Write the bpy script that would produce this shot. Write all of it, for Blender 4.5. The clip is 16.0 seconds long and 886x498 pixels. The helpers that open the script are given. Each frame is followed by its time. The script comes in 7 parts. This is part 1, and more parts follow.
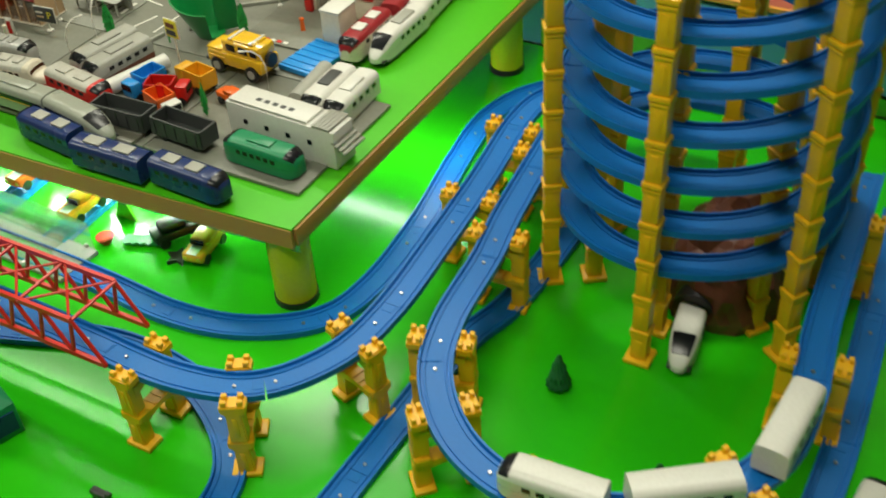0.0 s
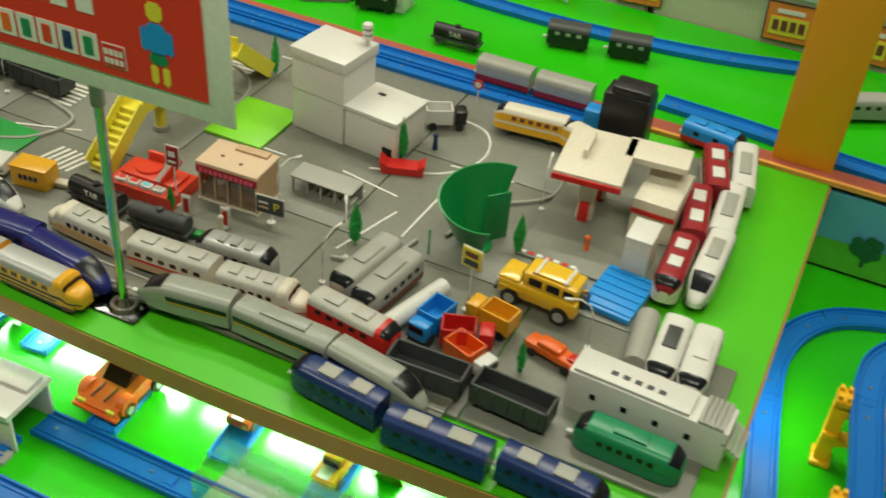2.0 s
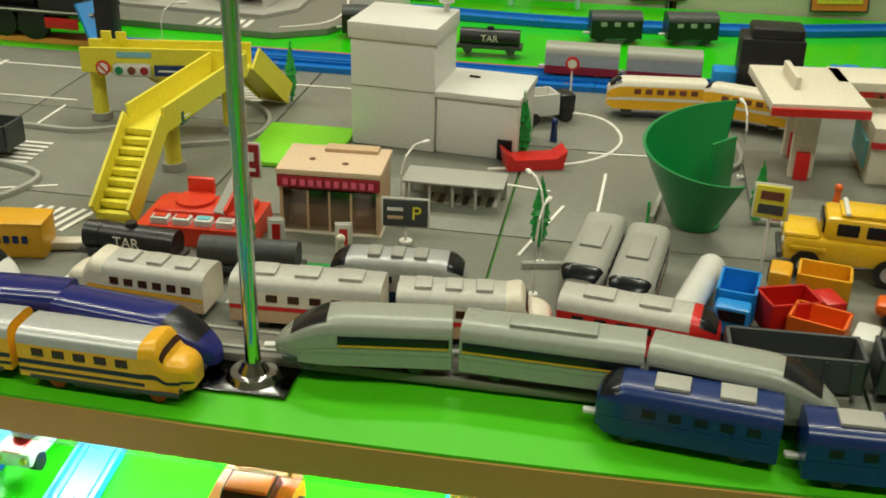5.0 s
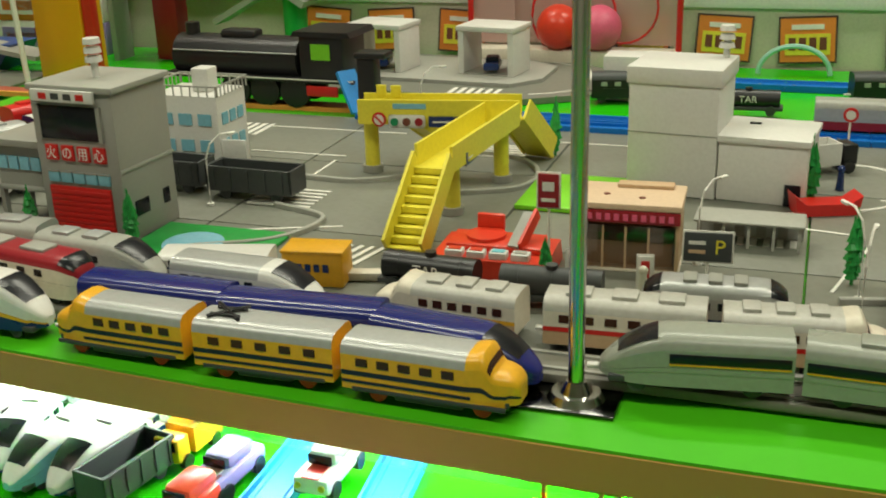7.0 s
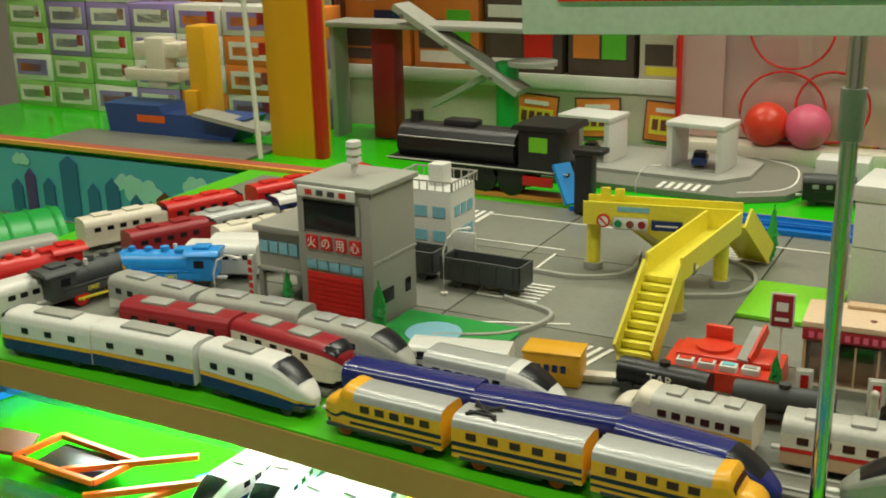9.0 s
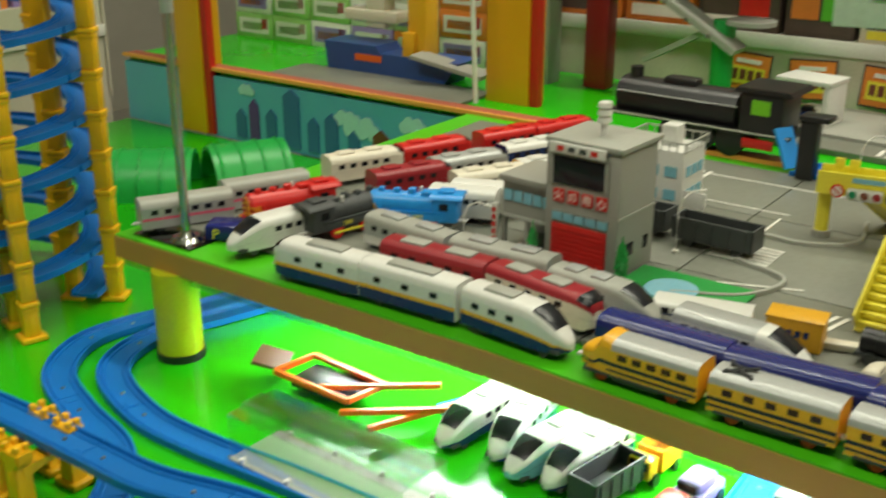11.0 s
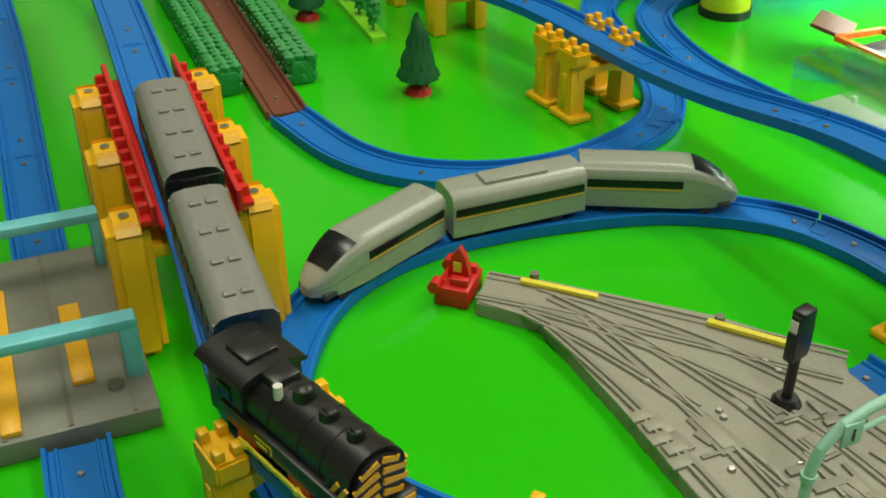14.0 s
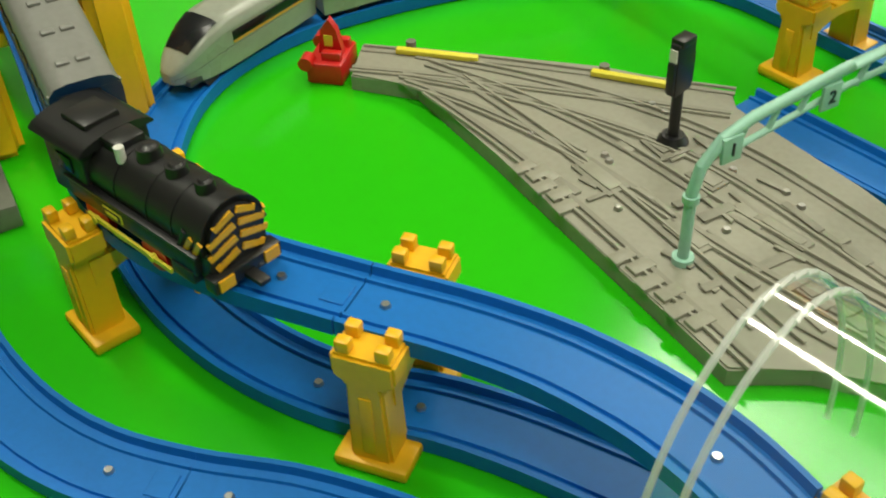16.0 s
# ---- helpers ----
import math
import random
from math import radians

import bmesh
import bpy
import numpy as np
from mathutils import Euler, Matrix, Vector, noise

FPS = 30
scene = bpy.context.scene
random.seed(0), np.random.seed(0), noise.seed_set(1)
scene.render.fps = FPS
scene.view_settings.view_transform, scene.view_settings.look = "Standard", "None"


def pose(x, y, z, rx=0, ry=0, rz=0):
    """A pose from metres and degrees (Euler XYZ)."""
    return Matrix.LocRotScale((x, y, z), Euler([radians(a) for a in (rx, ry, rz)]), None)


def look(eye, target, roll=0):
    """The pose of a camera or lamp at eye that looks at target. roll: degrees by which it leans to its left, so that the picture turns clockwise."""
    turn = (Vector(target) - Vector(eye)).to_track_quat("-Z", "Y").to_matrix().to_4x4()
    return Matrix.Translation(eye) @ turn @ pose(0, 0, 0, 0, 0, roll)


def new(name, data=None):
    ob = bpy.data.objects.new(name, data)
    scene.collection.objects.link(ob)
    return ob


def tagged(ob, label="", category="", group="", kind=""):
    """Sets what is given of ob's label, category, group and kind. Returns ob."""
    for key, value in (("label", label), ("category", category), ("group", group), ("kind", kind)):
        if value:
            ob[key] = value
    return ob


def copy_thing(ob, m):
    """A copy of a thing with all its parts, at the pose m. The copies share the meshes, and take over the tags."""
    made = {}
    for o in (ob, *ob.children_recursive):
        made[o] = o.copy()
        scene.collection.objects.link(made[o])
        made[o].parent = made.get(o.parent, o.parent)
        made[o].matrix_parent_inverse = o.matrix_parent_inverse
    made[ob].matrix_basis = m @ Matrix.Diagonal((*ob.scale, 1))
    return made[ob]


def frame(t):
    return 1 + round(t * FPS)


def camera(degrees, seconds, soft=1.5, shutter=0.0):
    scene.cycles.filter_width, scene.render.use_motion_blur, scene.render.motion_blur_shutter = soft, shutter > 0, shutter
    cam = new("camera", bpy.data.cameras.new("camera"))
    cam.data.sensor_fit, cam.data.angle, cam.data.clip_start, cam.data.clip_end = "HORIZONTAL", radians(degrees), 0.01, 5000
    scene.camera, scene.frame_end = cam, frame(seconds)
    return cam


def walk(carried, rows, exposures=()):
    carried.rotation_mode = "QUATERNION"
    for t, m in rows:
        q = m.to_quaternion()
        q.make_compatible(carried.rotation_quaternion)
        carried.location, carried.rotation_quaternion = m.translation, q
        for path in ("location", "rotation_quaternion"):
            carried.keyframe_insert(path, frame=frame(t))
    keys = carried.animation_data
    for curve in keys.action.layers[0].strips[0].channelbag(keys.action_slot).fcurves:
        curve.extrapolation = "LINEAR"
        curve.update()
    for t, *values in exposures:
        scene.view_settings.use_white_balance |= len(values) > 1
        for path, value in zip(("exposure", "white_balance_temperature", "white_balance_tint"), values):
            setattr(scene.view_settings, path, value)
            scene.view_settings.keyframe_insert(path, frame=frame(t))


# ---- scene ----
cam = camera(44.0, 16.0, soft=1.8, shutter=0.3)
PATH = [
    (0, (0.727, -0.84, 1.004), (-0.068, 0.483, -0.268), -3.8),
    (0.5, (0.525, -0.817, 0.978), (-0.206, 0.597, -0.233), 3.7),
    (1, (0.347, -0.823, 1.011), (-0.303, 0.652, -0.173), 5.2),
    (1.5, (0.202, -0.806, 1.039), (-0.42, 0.681, -0.145), 6.2),
    (2, (-0.004, -0.753, 1.052), (-0.598, 0.721, -0.162), 5.5),
    (2.5, (-0.143, -0.724, 1.031), (-0.72, 0.714, -0.234), 6.6),
    (3, (-0.255, -0.746, 1.012), (-0.704, 0.722, -0.271), 8.3),
    (3.2, (-0.304, -0.749, 1.002), (-0.652, 0.74, -0.286), 9.4),
    (5.3, (-0.507, -0.598, 0.544), (-0.812, 1.209, -0.257), 1.3),
    (5.5, (-0.524, -0.6, 0.524), (-0.87, 1.217, -0.236), 2.7),
    (6, (-0.553, -0.613, 0.507), (-1.005, 1.189, -0.233), 1.1),
    (6.5, (-0.569, -0.626, 0.516), (-1.12, 1.153, -0.214), -0.4),
    (7, (-0.591, -0.636, 0.52), (-1.213, 1.131, -0.181), -1.8),
    (7.5, (-0.6, -0.646, 0.532), (-1.269, 1.124, -0.115), -1.1),
    (8, (-0.618, -0.664, 0.546), (-1.374, 1.078, -0.079), -1.2),
    (8.5, (-0.632, -0.689, 0.566), (-1.476, 1.019, -0.041), -1.3),
    (10.8, (-0.678, -0.813, 0.643), (-1.731, 0.748, -0.031), -0.2),
    (11, (-0.699, -0.827, 0.632), (-1.796, 0.687, -0.077), -0.0),
    (11.5, (-0.745, -0.857, 0.589), (-1.997, 0.473, -0.227), 1.5),
    (12, (-0.775, -0.872, 0.527), (-2.153, 0.276, -0.359), 0.9),
    (12.5, (-0.804, -0.887, 0.478), (-2.22, 0.135, -0.497), 1.1),
    (13, (-0.809, -0.909, 0.457), (-2.243, -0.011, -0.609), 0.6),
    (13.5, (-0.812, -0.912, 0.462), (-2.266, -0.042, -0.601), 0.3),
    (14, (-0.813, -0.915, 0.459), (-2.27, -0.055, -0.608), 0.1),
    (14.5, (-0.809, -0.911, 0.433), (-2.217, -0.073, -0.715), -1.4),
    (15, (-0.813, -0.909, 0.414), (-2.135, -0.074, -0.833), -1.9),
    (15.5, (-0.811, -0.902, 0.411), (-2.095, -0.039, -0.856), -2.4),
    (16, (-0.792, -0.889, 0.396), (-2.048, -0.018, -0.894), -2.7),
]
walk(cam, [(t, look(eye, target, roll)) for t, eye, target, roll in PATH],
     [(0, 0.1), (0.5, -0.05), (1, -0.15), (3.2, -0.15), (5.3, 0.0), (6.5, 0.0), (8.5, 0.02), (10.8, 0.05), (11.5, -0.15), (12, -0.26), (12.5, -0.25), (13.5, -0.05), (14.5, 0.16), (15, 0.22), (16, 0.28)])

# ---- light ----
DECK = 0.15            # top of the raised board
world = bpy.data.worlds.new("shop")
scene.world = world
world.use_nodes = True
world.node_tree.nodes["Background"].inputs[0].default_value = (0.96, 1.0, 0.84, 1)
world.node_tree.nodes["Background"].inputs[1].default_value = 0.40


def area_lamp(name, at, target, size, power, colour):
    data = bpy.data.lights.new(name, "AREA")
    data.shape, data.size, data.size_y, data.energy, data.color = "RECTANGLE", size[0], size[1], power, colour
    ob = new(name, data)
    ob.matrix_world = look(at, target)
    return ob


for k, (lx, ly) in enumerate([(-2.0, -0.9), (-2.0, 0.9), (0.2, -0.9), (0.2, 0.9), (-0.9, 1.6)]):
    area_lamp("ceiling_tube_light", (lx, ly, 2.25), (lx, ly + 0.001, 0), (1.2, 0.16), 22.5, (1.0, 0.985, 0.80))
for lx in (-1.42, -0.95, -0.5):
    area_lamp("shelf_tube_light", (lx, 0.16, 0.112), (lx, 0.161, 0), (0.42, 0.03), 2.8, (0.96, 1.0, 0.95))

area_lamp("shelf_tube_light", (-0.19, 0.40, 0.112), (-0.189, 0.40, 0), (0.03, 0.5), 0.9, (0.96, 1.0, 0.95))


# ---- materials ----
def mat(name, colour, rough=0.35, metal=0.0, vary=0.12, grain=40.0, bump=0.03, coat=0.0, dirt=0.1, spec=0.5):
    m = bpy.data.materials.new(name)
    m.use_nodes = True
    nt = m.node_tree
    p = nt.nodes["Principled BSDF"]
    co = nt.nodes.new("ShaderNodeTexCoord")
    n1, n2 = nt.nodes.new("ShaderNodeTexNoise"), nt.nodes.new("ShaderNodeTexNoise")
    n1.inputs["Scale"].default_value, n2.inputs["Scale"].default_value = grain * 0.25, grain * 6
    n1.inputs["Detail"].default_value, n2.inputs["Detail"].default_value = 4, 3
    nt.links.new(co.outputs["Object"], n1.inputs["Vector"])
    nt.links.new(co.outputs["Object"], n2.inputs["Vector"])
    info = nt.nodes.new("ShaderNodeObjectInfo")
    mix = nt.nodes.new("ShaderNodeMixRGB")
    c = Vector(colour)
    mix.inputs[1].default_value = (*(c * (1 - vary)), 1)
    mix.inputs[2].default_value = (*[min(1, v * (1 + vary * 0.7)) for v in c], 1)
    add = nt.nodes.new("ShaderNodeMath")
    add.operation = "MULTIPLY_ADD"
    add.inputs[1].default_value = 0.25
    nt.links.new(info.outputs["Random"], add.inputs[0])
    nt.links.new(n1.outputs["Fac"], add.inputs[2])
    nt.links.new(add.outputs[0], mix.inputs[0])
    grime = nt.nodes.new("ShaderNodeMixRGB")
    grime.blend_type = "MULTIPLY"
    ramp = nt.nodes.new("ShaderNodeValToRGB")
    ramp.color_ramp.elements[0].position, ramp.color_ramp.elements[1].position = 0.3, 0.62
    ramp.color_ramp.elements[0].color = (1 - dirt * 2.2, 1 - dirt * 2.3, 1 - dirt * 2.5, 1)
    nt.links.new(n2.outputs["Fac"], ramp.inputs[0])
    grime.inputs[0].default_value = 0.38
    nt.links.new(mix.outputs[0], grime.inputs[1])
    nt.links.new(ramp.outputs[0], grime.inputs[2])
    nt.links.new(grime.outputs[0], p.inputs["Base Color"])
    rr = nt.nodes.new("ShaderNodeMapRange")
    rr.inputs[3].default_value, rr.inputs[4].default_value = max(0.02, rough - 0.08), min(1, rough + 0.12)
    nt.links.new(n1.outputs["Fac"], rr.inputs[0])
    nt.links.new(rr.outputs[0], p.inputs["Roughness"])
    p.inputs["Metallic"].default_value = metal
    p.inputs["Coat Weight"].default_value = coat
    p.inputs["Specular IOR Level"].default_value = spec
    if bump:
        b = nt.nodes.new("ShaderNodeBump")
        b.inputs["Strength"].default_value, b.inputs["Distance"].default_value = bump, 0.001
        nt.links.new(n2.outputs["Fac"], b.inputs["Height"])
        nt.links.new(b.outputs[0], p.inputs["Normal"])
    return m


def clear(name, tint, rough=0.08):
    m = bpy.data.materials.new(name)
    m.use_nodes = True
    nt = m.node_tree
    nt.nodes.clear()
    out, mx = nt.nodes.new("ShaderNodeOutputMaterial"), nt.nodes.new("ShaderNodeMixShader")
    tr, gl, fr = nt.nodes.new("ShaderNodeBsdfTransparent"), nt.nodes.new("ShaderNodeBsdfGlossy"), nt.nodes.new("ShaderNodeLayerWeight")
    tr.inputs[0].default_value = (*tint, 1)
    gl.inputs["Roughness"].default_value = rough
    fr.inputs[0].default_value = 0.12
    more = nt.nodes.new("ShaderNodeMath")
    more.operation, more.inputs[1].default_value = "ADD", 0.09
    nt.links.new(fr.outputs["Facing"], more.inputs[0])
    nt.links.new(more.outputs[0], mx.inputs[0])
    nt.links.new(tr.outputs[0], mx.inputs[1])
    nt.links.new(gl.outputs[0], mx.inputs[2])
    nt.links.new(mx.outputs[0], out.inputs[0])
    return m


GREEN = mat("green_laminate", (0.022, 0.50, 0.004), 0.17, vary=0.14, grain=9, bump=0.015, dirt=0.03, spec=0.36)
DECKG = mat("green_deck_laminate", (0.07, 0.5, 0.008), 0.3, vary=0.1, grain=14, bump=0.02, dirt=0.04)
WOODE = mat("brown_edge_band", (0.43, 0.225, 0.055), 0.45, vary=0.1, grain=30, bump=0.02, dirt=0.03)
BLUE = mat("blue_track_plastic", (0.007, 0.155, 0.53), 0.36, vary=0.12, dirt=0.08, spec=0.26)
BLUE2 = mat("light_blue_track_plastic", (0.015, 0.28, 0.75), 0.3, vary=0.12)
YEL = mat("yellow_pier_plastic", (0.86, 0.47, 0.008), 0.36, vary=0.1, dirt=0.05)
LEMON = mat("lemon_plastic", (0.78, 0.68, 0.05), 0.4, vary=0.08)
POST = mat("yellow_green_post", (0.52, 0.56, 0.01), 0.35, vary=0.08)
RED = mat("red_plastic", (0.6, 0.015, 0.012), 0.33, vary=0.15)
CORAL = mat("coral_red_plastic", (0.72, 0.05, 0.02), 0.3)
WHITE = mat("white_plastic", (0.70, 0.69, 0.65), 0.36, vary=0.06, dirt=0.07)
JEEPY = mat("jeep_yellow_paint", (0.82, 0.50, 0.02), 0.2, coat=0.5)
DULLW = mat("dull_white_roof", (0.50, 0.49, 0.44), 0.4, dirt=0.14)
COACHR = mat("coach_roof_grey", (0.22, 0.22, 0.205), 0.4)
CREAM = mat("cream_plastic", (0.72, 0.66, 0.54), 0.42, vary=0.08, dirt=0.1)
SILVER = mat("silver_plastic", (0.44, 0.45, 0.44), 0.34, metal=0.25, vary=0.1)
TRAING = mat("grey_train_plastic", (0.30, 0.32, 0.27), 0.28, vary=0.1)
ROADG = mat("grey_road_plastic", (0.195, 0.20, 0.165), 0.42, vary=0.14, grain=24, dirt=0.12, bump=0.06)
PALEG = mat("pale_grey_plastic", (0.36, 0.36, 0.32), 0.45, vary=0.1, dirt=0.1)
YARDG = mat("grey_yard_plastic", (0.30, 0.29, 0.23), 0.42, vary=0.1, dirt=0.1)
YARDD = mat("dark_grey_moulding", (0.17, 0.165, 0.13), 0.5)
GROOVE = mat("grimy_grey_moulding", (0.25, 0.24, 0.19), 0.5, vary=0.2)
STATG = mat("fire_station_grey", (0.31, 0.305, 0.27), 0.45, vary=0.06, dirt=0.04)
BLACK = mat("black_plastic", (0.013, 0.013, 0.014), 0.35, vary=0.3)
COAL = mat("charcoal_plastic", (0.05, 0.055, 0.055), 0.5, vary=0.2)
NAVY = mat("navy_plastic", (0.010, 0.03, 0.13), 0.25, vary=0.15)
PURP = mat("violet_blue_plastic", (0.012, 0.019, 0.15), 0.2, vary=0.15)
LINE = mat("dark_navy_line", (0.006, 0.010, 0.03), 0.35)
HULL = mat("ship_blue_plastic", (0.025, 0.075, 0.27), 0.4)
OCHRE = mat("golden_yellow_plastic", (0.82, 0.42, 0.018), 0.3, vary=0.06)
ORANGE = mat("orange_plastic", (0.85, 0.14, 0.012), 0.33)
LEAF = mat("dark_green_foliage_plastic", (0.006, 0.11, 0.03), 0.55, vary=0.3, grain=90, bump=0.3)
LEAFB = mat("bright_green_plastic", (0.015, 0.30, 0.05), 0.4, vary=0.15)
HEDGE = mat("hedge_green_plastic", (0.012, 0.26, 0.045), 0.42, vary=0.2, grain=60, bump=0.15)
AMBER = mat("amber_brown_window", (0.05, 0.016, 0.008), 0.2, vary=0.1, bump=0)
COACHB = mat("coach_blue_plastic", (0.009, 0.045, 0.13), 0.35)
PIPEG = mat("pipe_green_plastic", (0.012, 0.36, 0.06), 0.35)
BROWN = mat("red_brown_plastic", (0.17, 0.05, 0.028), 0.42, vary=0.15)
TAN = mat("tan_plastic", (0.56, 0.38, 0.22), 0.5)
DGLASS = mat("dark_window", (0.01, 0.011, 0.014), 0.22, vary=0.1, bump=0, spec=0.3)
SKYW = mat("pale_blue_window", (0.22, 0.50, 0.62), 0.2)
STEEL = mat("polished_steel", (0.62, 0.62, 0.6), 0.14, metal=1.0, vary=0.05, bump=0)
SCREW = mat("screw_steel", (0.5, 0.5, 0.48), 0.3, metal=1.0)
MINT = mat("mint_plastic", (0.34, 0.62, 0.5), 0.4)
AQUA = mat("aqua_plastic", (0.16, 0.55, 0.62), 0.4)
WINE = mat("wine_red_plastic", (0.30, 0.012, 0.02), 0.35)
TGREEN = mat("loco_green_plastic", (0.012, 0.24, 0.10), 0.3)
FUNNEL = mat("emerald_plastic", (0.006, 0.22, 0.05), 0.28)
PINK = mat("pink_plastic", (0.75, 0.12, 0.22), 0.4)
SKYB = mat("painted_sky", (0.11, 0.40, 0.56), 0.4, vary=0.35, grain=5, dirt=0.02)
HILL = mat("painted_hill", (0.10, 0.50, 0.03), 0.45, vary=0.25, grain=12)
CLOUD = mat("painted_cloud", (0.42, 0.66, 0.68), 0.5)
CITY = mat("painted_tower", (0.04, 0.14, 0.32), 0.5)
CITYP = mat("painted_purple_tower", (0.11, 0.04, 0.22), 0.5)
STRIP = mat("brick_red_strip", (0.42, 0.10, 0.06), 0.45, vary=0.15)
STRIPO = mat("orange_line", (0.85, 0.38, 0.07), 0.45)
COLO = mat("orange_painted_column", (0.82, 0.36, 0.008), 0.38, vary=0.05, dirt=0.02)
PAPER = mat("white_paper", (0.76, 0.74, 0.68), 0.7)
SHELF = mat("cream_shelf_board", (0.60, 0.55, 0.43), 0.5)
CARD = mat("printed_orange_card", (0.75, 0.22, 0.03), 0.55, vary=0.3, grain=70)
BOXG = mat("printed_green_card", (0.30, 0.55, 0.16), 0.55, vary=0.3, grain=70)
BOXD = mat("printed_dark_card", (0.08, 0.055, 0.045), 0.45, vary=0.5, grain=60)
BOXV = mat("printed_violet_card", (0.30, 0.22, 0.50), 0.5, vary=0.3, grain=60)
WALLM = mat("shop_wall_paint", (0.55, 0.52, 0.45), 0.8)
FLOORM = mat("shop_floor_vinyl", (0.45, 0.43, 0.38), 0.4)
LIME = mat("lime_plastic", (0.20, 0.62, 0.02), 0.35)
CLEAR = clear("clear_plastic", (0.93, 0.96, 0.94))
ACRYL = clear("acrylic_sheet", (0.97, 0.98, 0.97), 0.03)


def haze(name, colour, share, rough=0.3):
    """Thin milky plastic: mostly see-through, partly a pale surface."""
    m = clear(name, (0.96, 0.97, 0.96), rough)
    nt = m.node_tree
    out = next(n for n in nt.nodes if n.type == "OUTPUT_MATERIAL")
    old = out.inputs[0].links[0].from_socket
    df, mx = nt.nodes.new("ShaderNodeBsdfDiffuse"), nt.nodes.new("ShaderNodeMixShader")
    df.inputs[0].default_value, mx.inputs[0].default_value = (*colour, 1), share
    nt.links.new(old, mx.inputs[1])
    nt.links.new(df.outputs[0], mx.inputs[2])
    nt.links.new(mx.outputs[0], out.inputs[0])
    return m


FROST = haze("milky_plastic_rim", (0.8, 0.82, 0.8), 0.45)
NETTED = haze("pale_red_netting", (0.85, 0.55, 0.5), 0.32, 0.4)


# ---- building helpers ----
def box(bm, c, s, bevel=0.0, rz=0.0):
    r = bmesh.ops.create_cube(bm, size=1, matrix=Matrix.Translation(c) @ Matrix.Rotation(radians(rz), 4, "Z") @ Matrix.Diagonal((*s, 1)))
    if bevel:
        e = list({e for v in r["verts"] for e in v.link_edges})
        bmesh.ops.bevel(bm, geom=e, offset=bevel, segments=2, affect="EDGES", profile=0.5)
    return bm


def cyl(bm, c, r, h, axis="Z", seg=20, r2=None):
    rot = {"Z": Matrix(), "X": Matrix.Rotation(radians(90), 4, "Y"), "Y": Matrix.Rotation(radians(90), 4, "X")}[axis]
    bmesh.ops.create_cone(bm, cap_ends=True, segments=seg, radius1=r, radius2=r if r2 is None else r2, depth=h, matrix=Matrix.Translation(c) @ rot)
    return bm


def prism(bm, poly, z0, z1):
    lo, hi = [bm.verts.new((x, y, z0)) for x, y in poly], [bm.verts.new((x, y, z1)) for x, y in poly]
    n = len(poly)
    bm.faces.new(lo[::-1]), bm.faces.new(hi)
    for i in range(n):
        bm.faces.new((lo[i], lo[(i + 1) % n], hi[(i + 1) % n], hi[i]))
    return bm


def side_prism(bm, poly, y0, y1):
    """A prism of an outline in x and z, between two depths."""
    a, b = [bm.verts.new((x, y0, z)) for x, z in poly], [bm.verts.new((x, y1, z)) for x, z in poly]
    n = len(poly)
    bm.faces.new(a), bm.faces.new(b[::-1])
    for i in range(n):
        bm.faces.new((a[i], b[i], b[(i + 1) % n], a[(i + 1) % n]))
    bmesh.ops.recalc_face_normals(bm, faces=bm.faces)
    return bm


def bar(bm, p, q, r, seg=8):
    p, q = Vector(p), Vector(q)
    m = Matrix.Translation((p + q) / 2) @ (q - p).to_track_quat("Z", "Y").to_matrix().to_4x4()
    bmesh.ops.create_cone(bm, cap_ends=True, segments=seg, radius1=r, radius2=r, depth=(q - p).length, matrix=m)
    return bm


def rod(p, q, w, t):
    """A flat plank from p to q, w wide and t thick."""
    p, q = Vector(p), Vector(q)
    d = q - p
    m = Matrix.Translation((p + q) / 2) @ d.to_track_quat("X", "Z").to_matrix().to_4x4() @ Matrix.Diagonal((d.length, w, t, 1))
    bm = B()
    bmesh.ops.create_cube(bm, size=1, matrix=m)
    return bm


def pipe(bm, pts, r, seg=8):
    """A round tube along pts."""
    p = [Vector(q) for q in pts]
    rings = []
    for i, q in enumerate(p):
        d = p[min(i + 1, len(p) - 1)] - p[max(i - 1, 0)]
        m = d.to_track_quat("Z", "Y").to_matrix()
        rings.append([bm.verts.new(q + m @ Vector((r * math.cos(6.2832 * k / seg), r * math.sin(6.2832 * k / seg), 0))) for k in range(seg)])
    for a, c in zip(rings, rings[1:]):
        best = min(range(seg), key=lambda s: (a[0].co - c[s].co).length)
        for k in range(seg):
            bm.faces.new((a[k], a[(k + 1) % seg], c[(k + 1 + best) % seg], c[(k + best) % seg]))
    bm.faces.new(rings[0][::-1]), bm.faces.new(rings[-1])
    bmesh.ops.recalc_face_normals(bm, faces=bm.faces)
    return bm


def B():
    return bmesh.new()


def mesh_of(name, bm, material, smooth=False):
    me = bpy.data.meshes.new(name)
    if smooth:
        for f in bm.faces:
            f.smooth = True
    bm.to_mesh(me)
    bm.free()
    me.materials.append(material)
    if smooth:
        me.set_sharp_from_angle(angle=radians(38))
    return me


def part(name, bm, material, parent=None, label="", smooth=True):
    ob = new(name, bm if isinstance(bm, bpy.types.Mesh) else mesh_of(name, bm, material, smooth))
    if parent is not None:
        ob.parent = parent
    if label:
        ob["label"] = label
    return ob


def thing(name, label, category, group="", m=None):
    ob = new(name)
    ob.empty_display_size = 0.02
    if m is not None:
        ob.matrix_basis = m
    return tagged(ob, label, category, group)


def setting(name, bm, material, label, category, smooth=False):
    return tagged(part(name, bm, material, None, "", smooth), label, category, "", "structure")


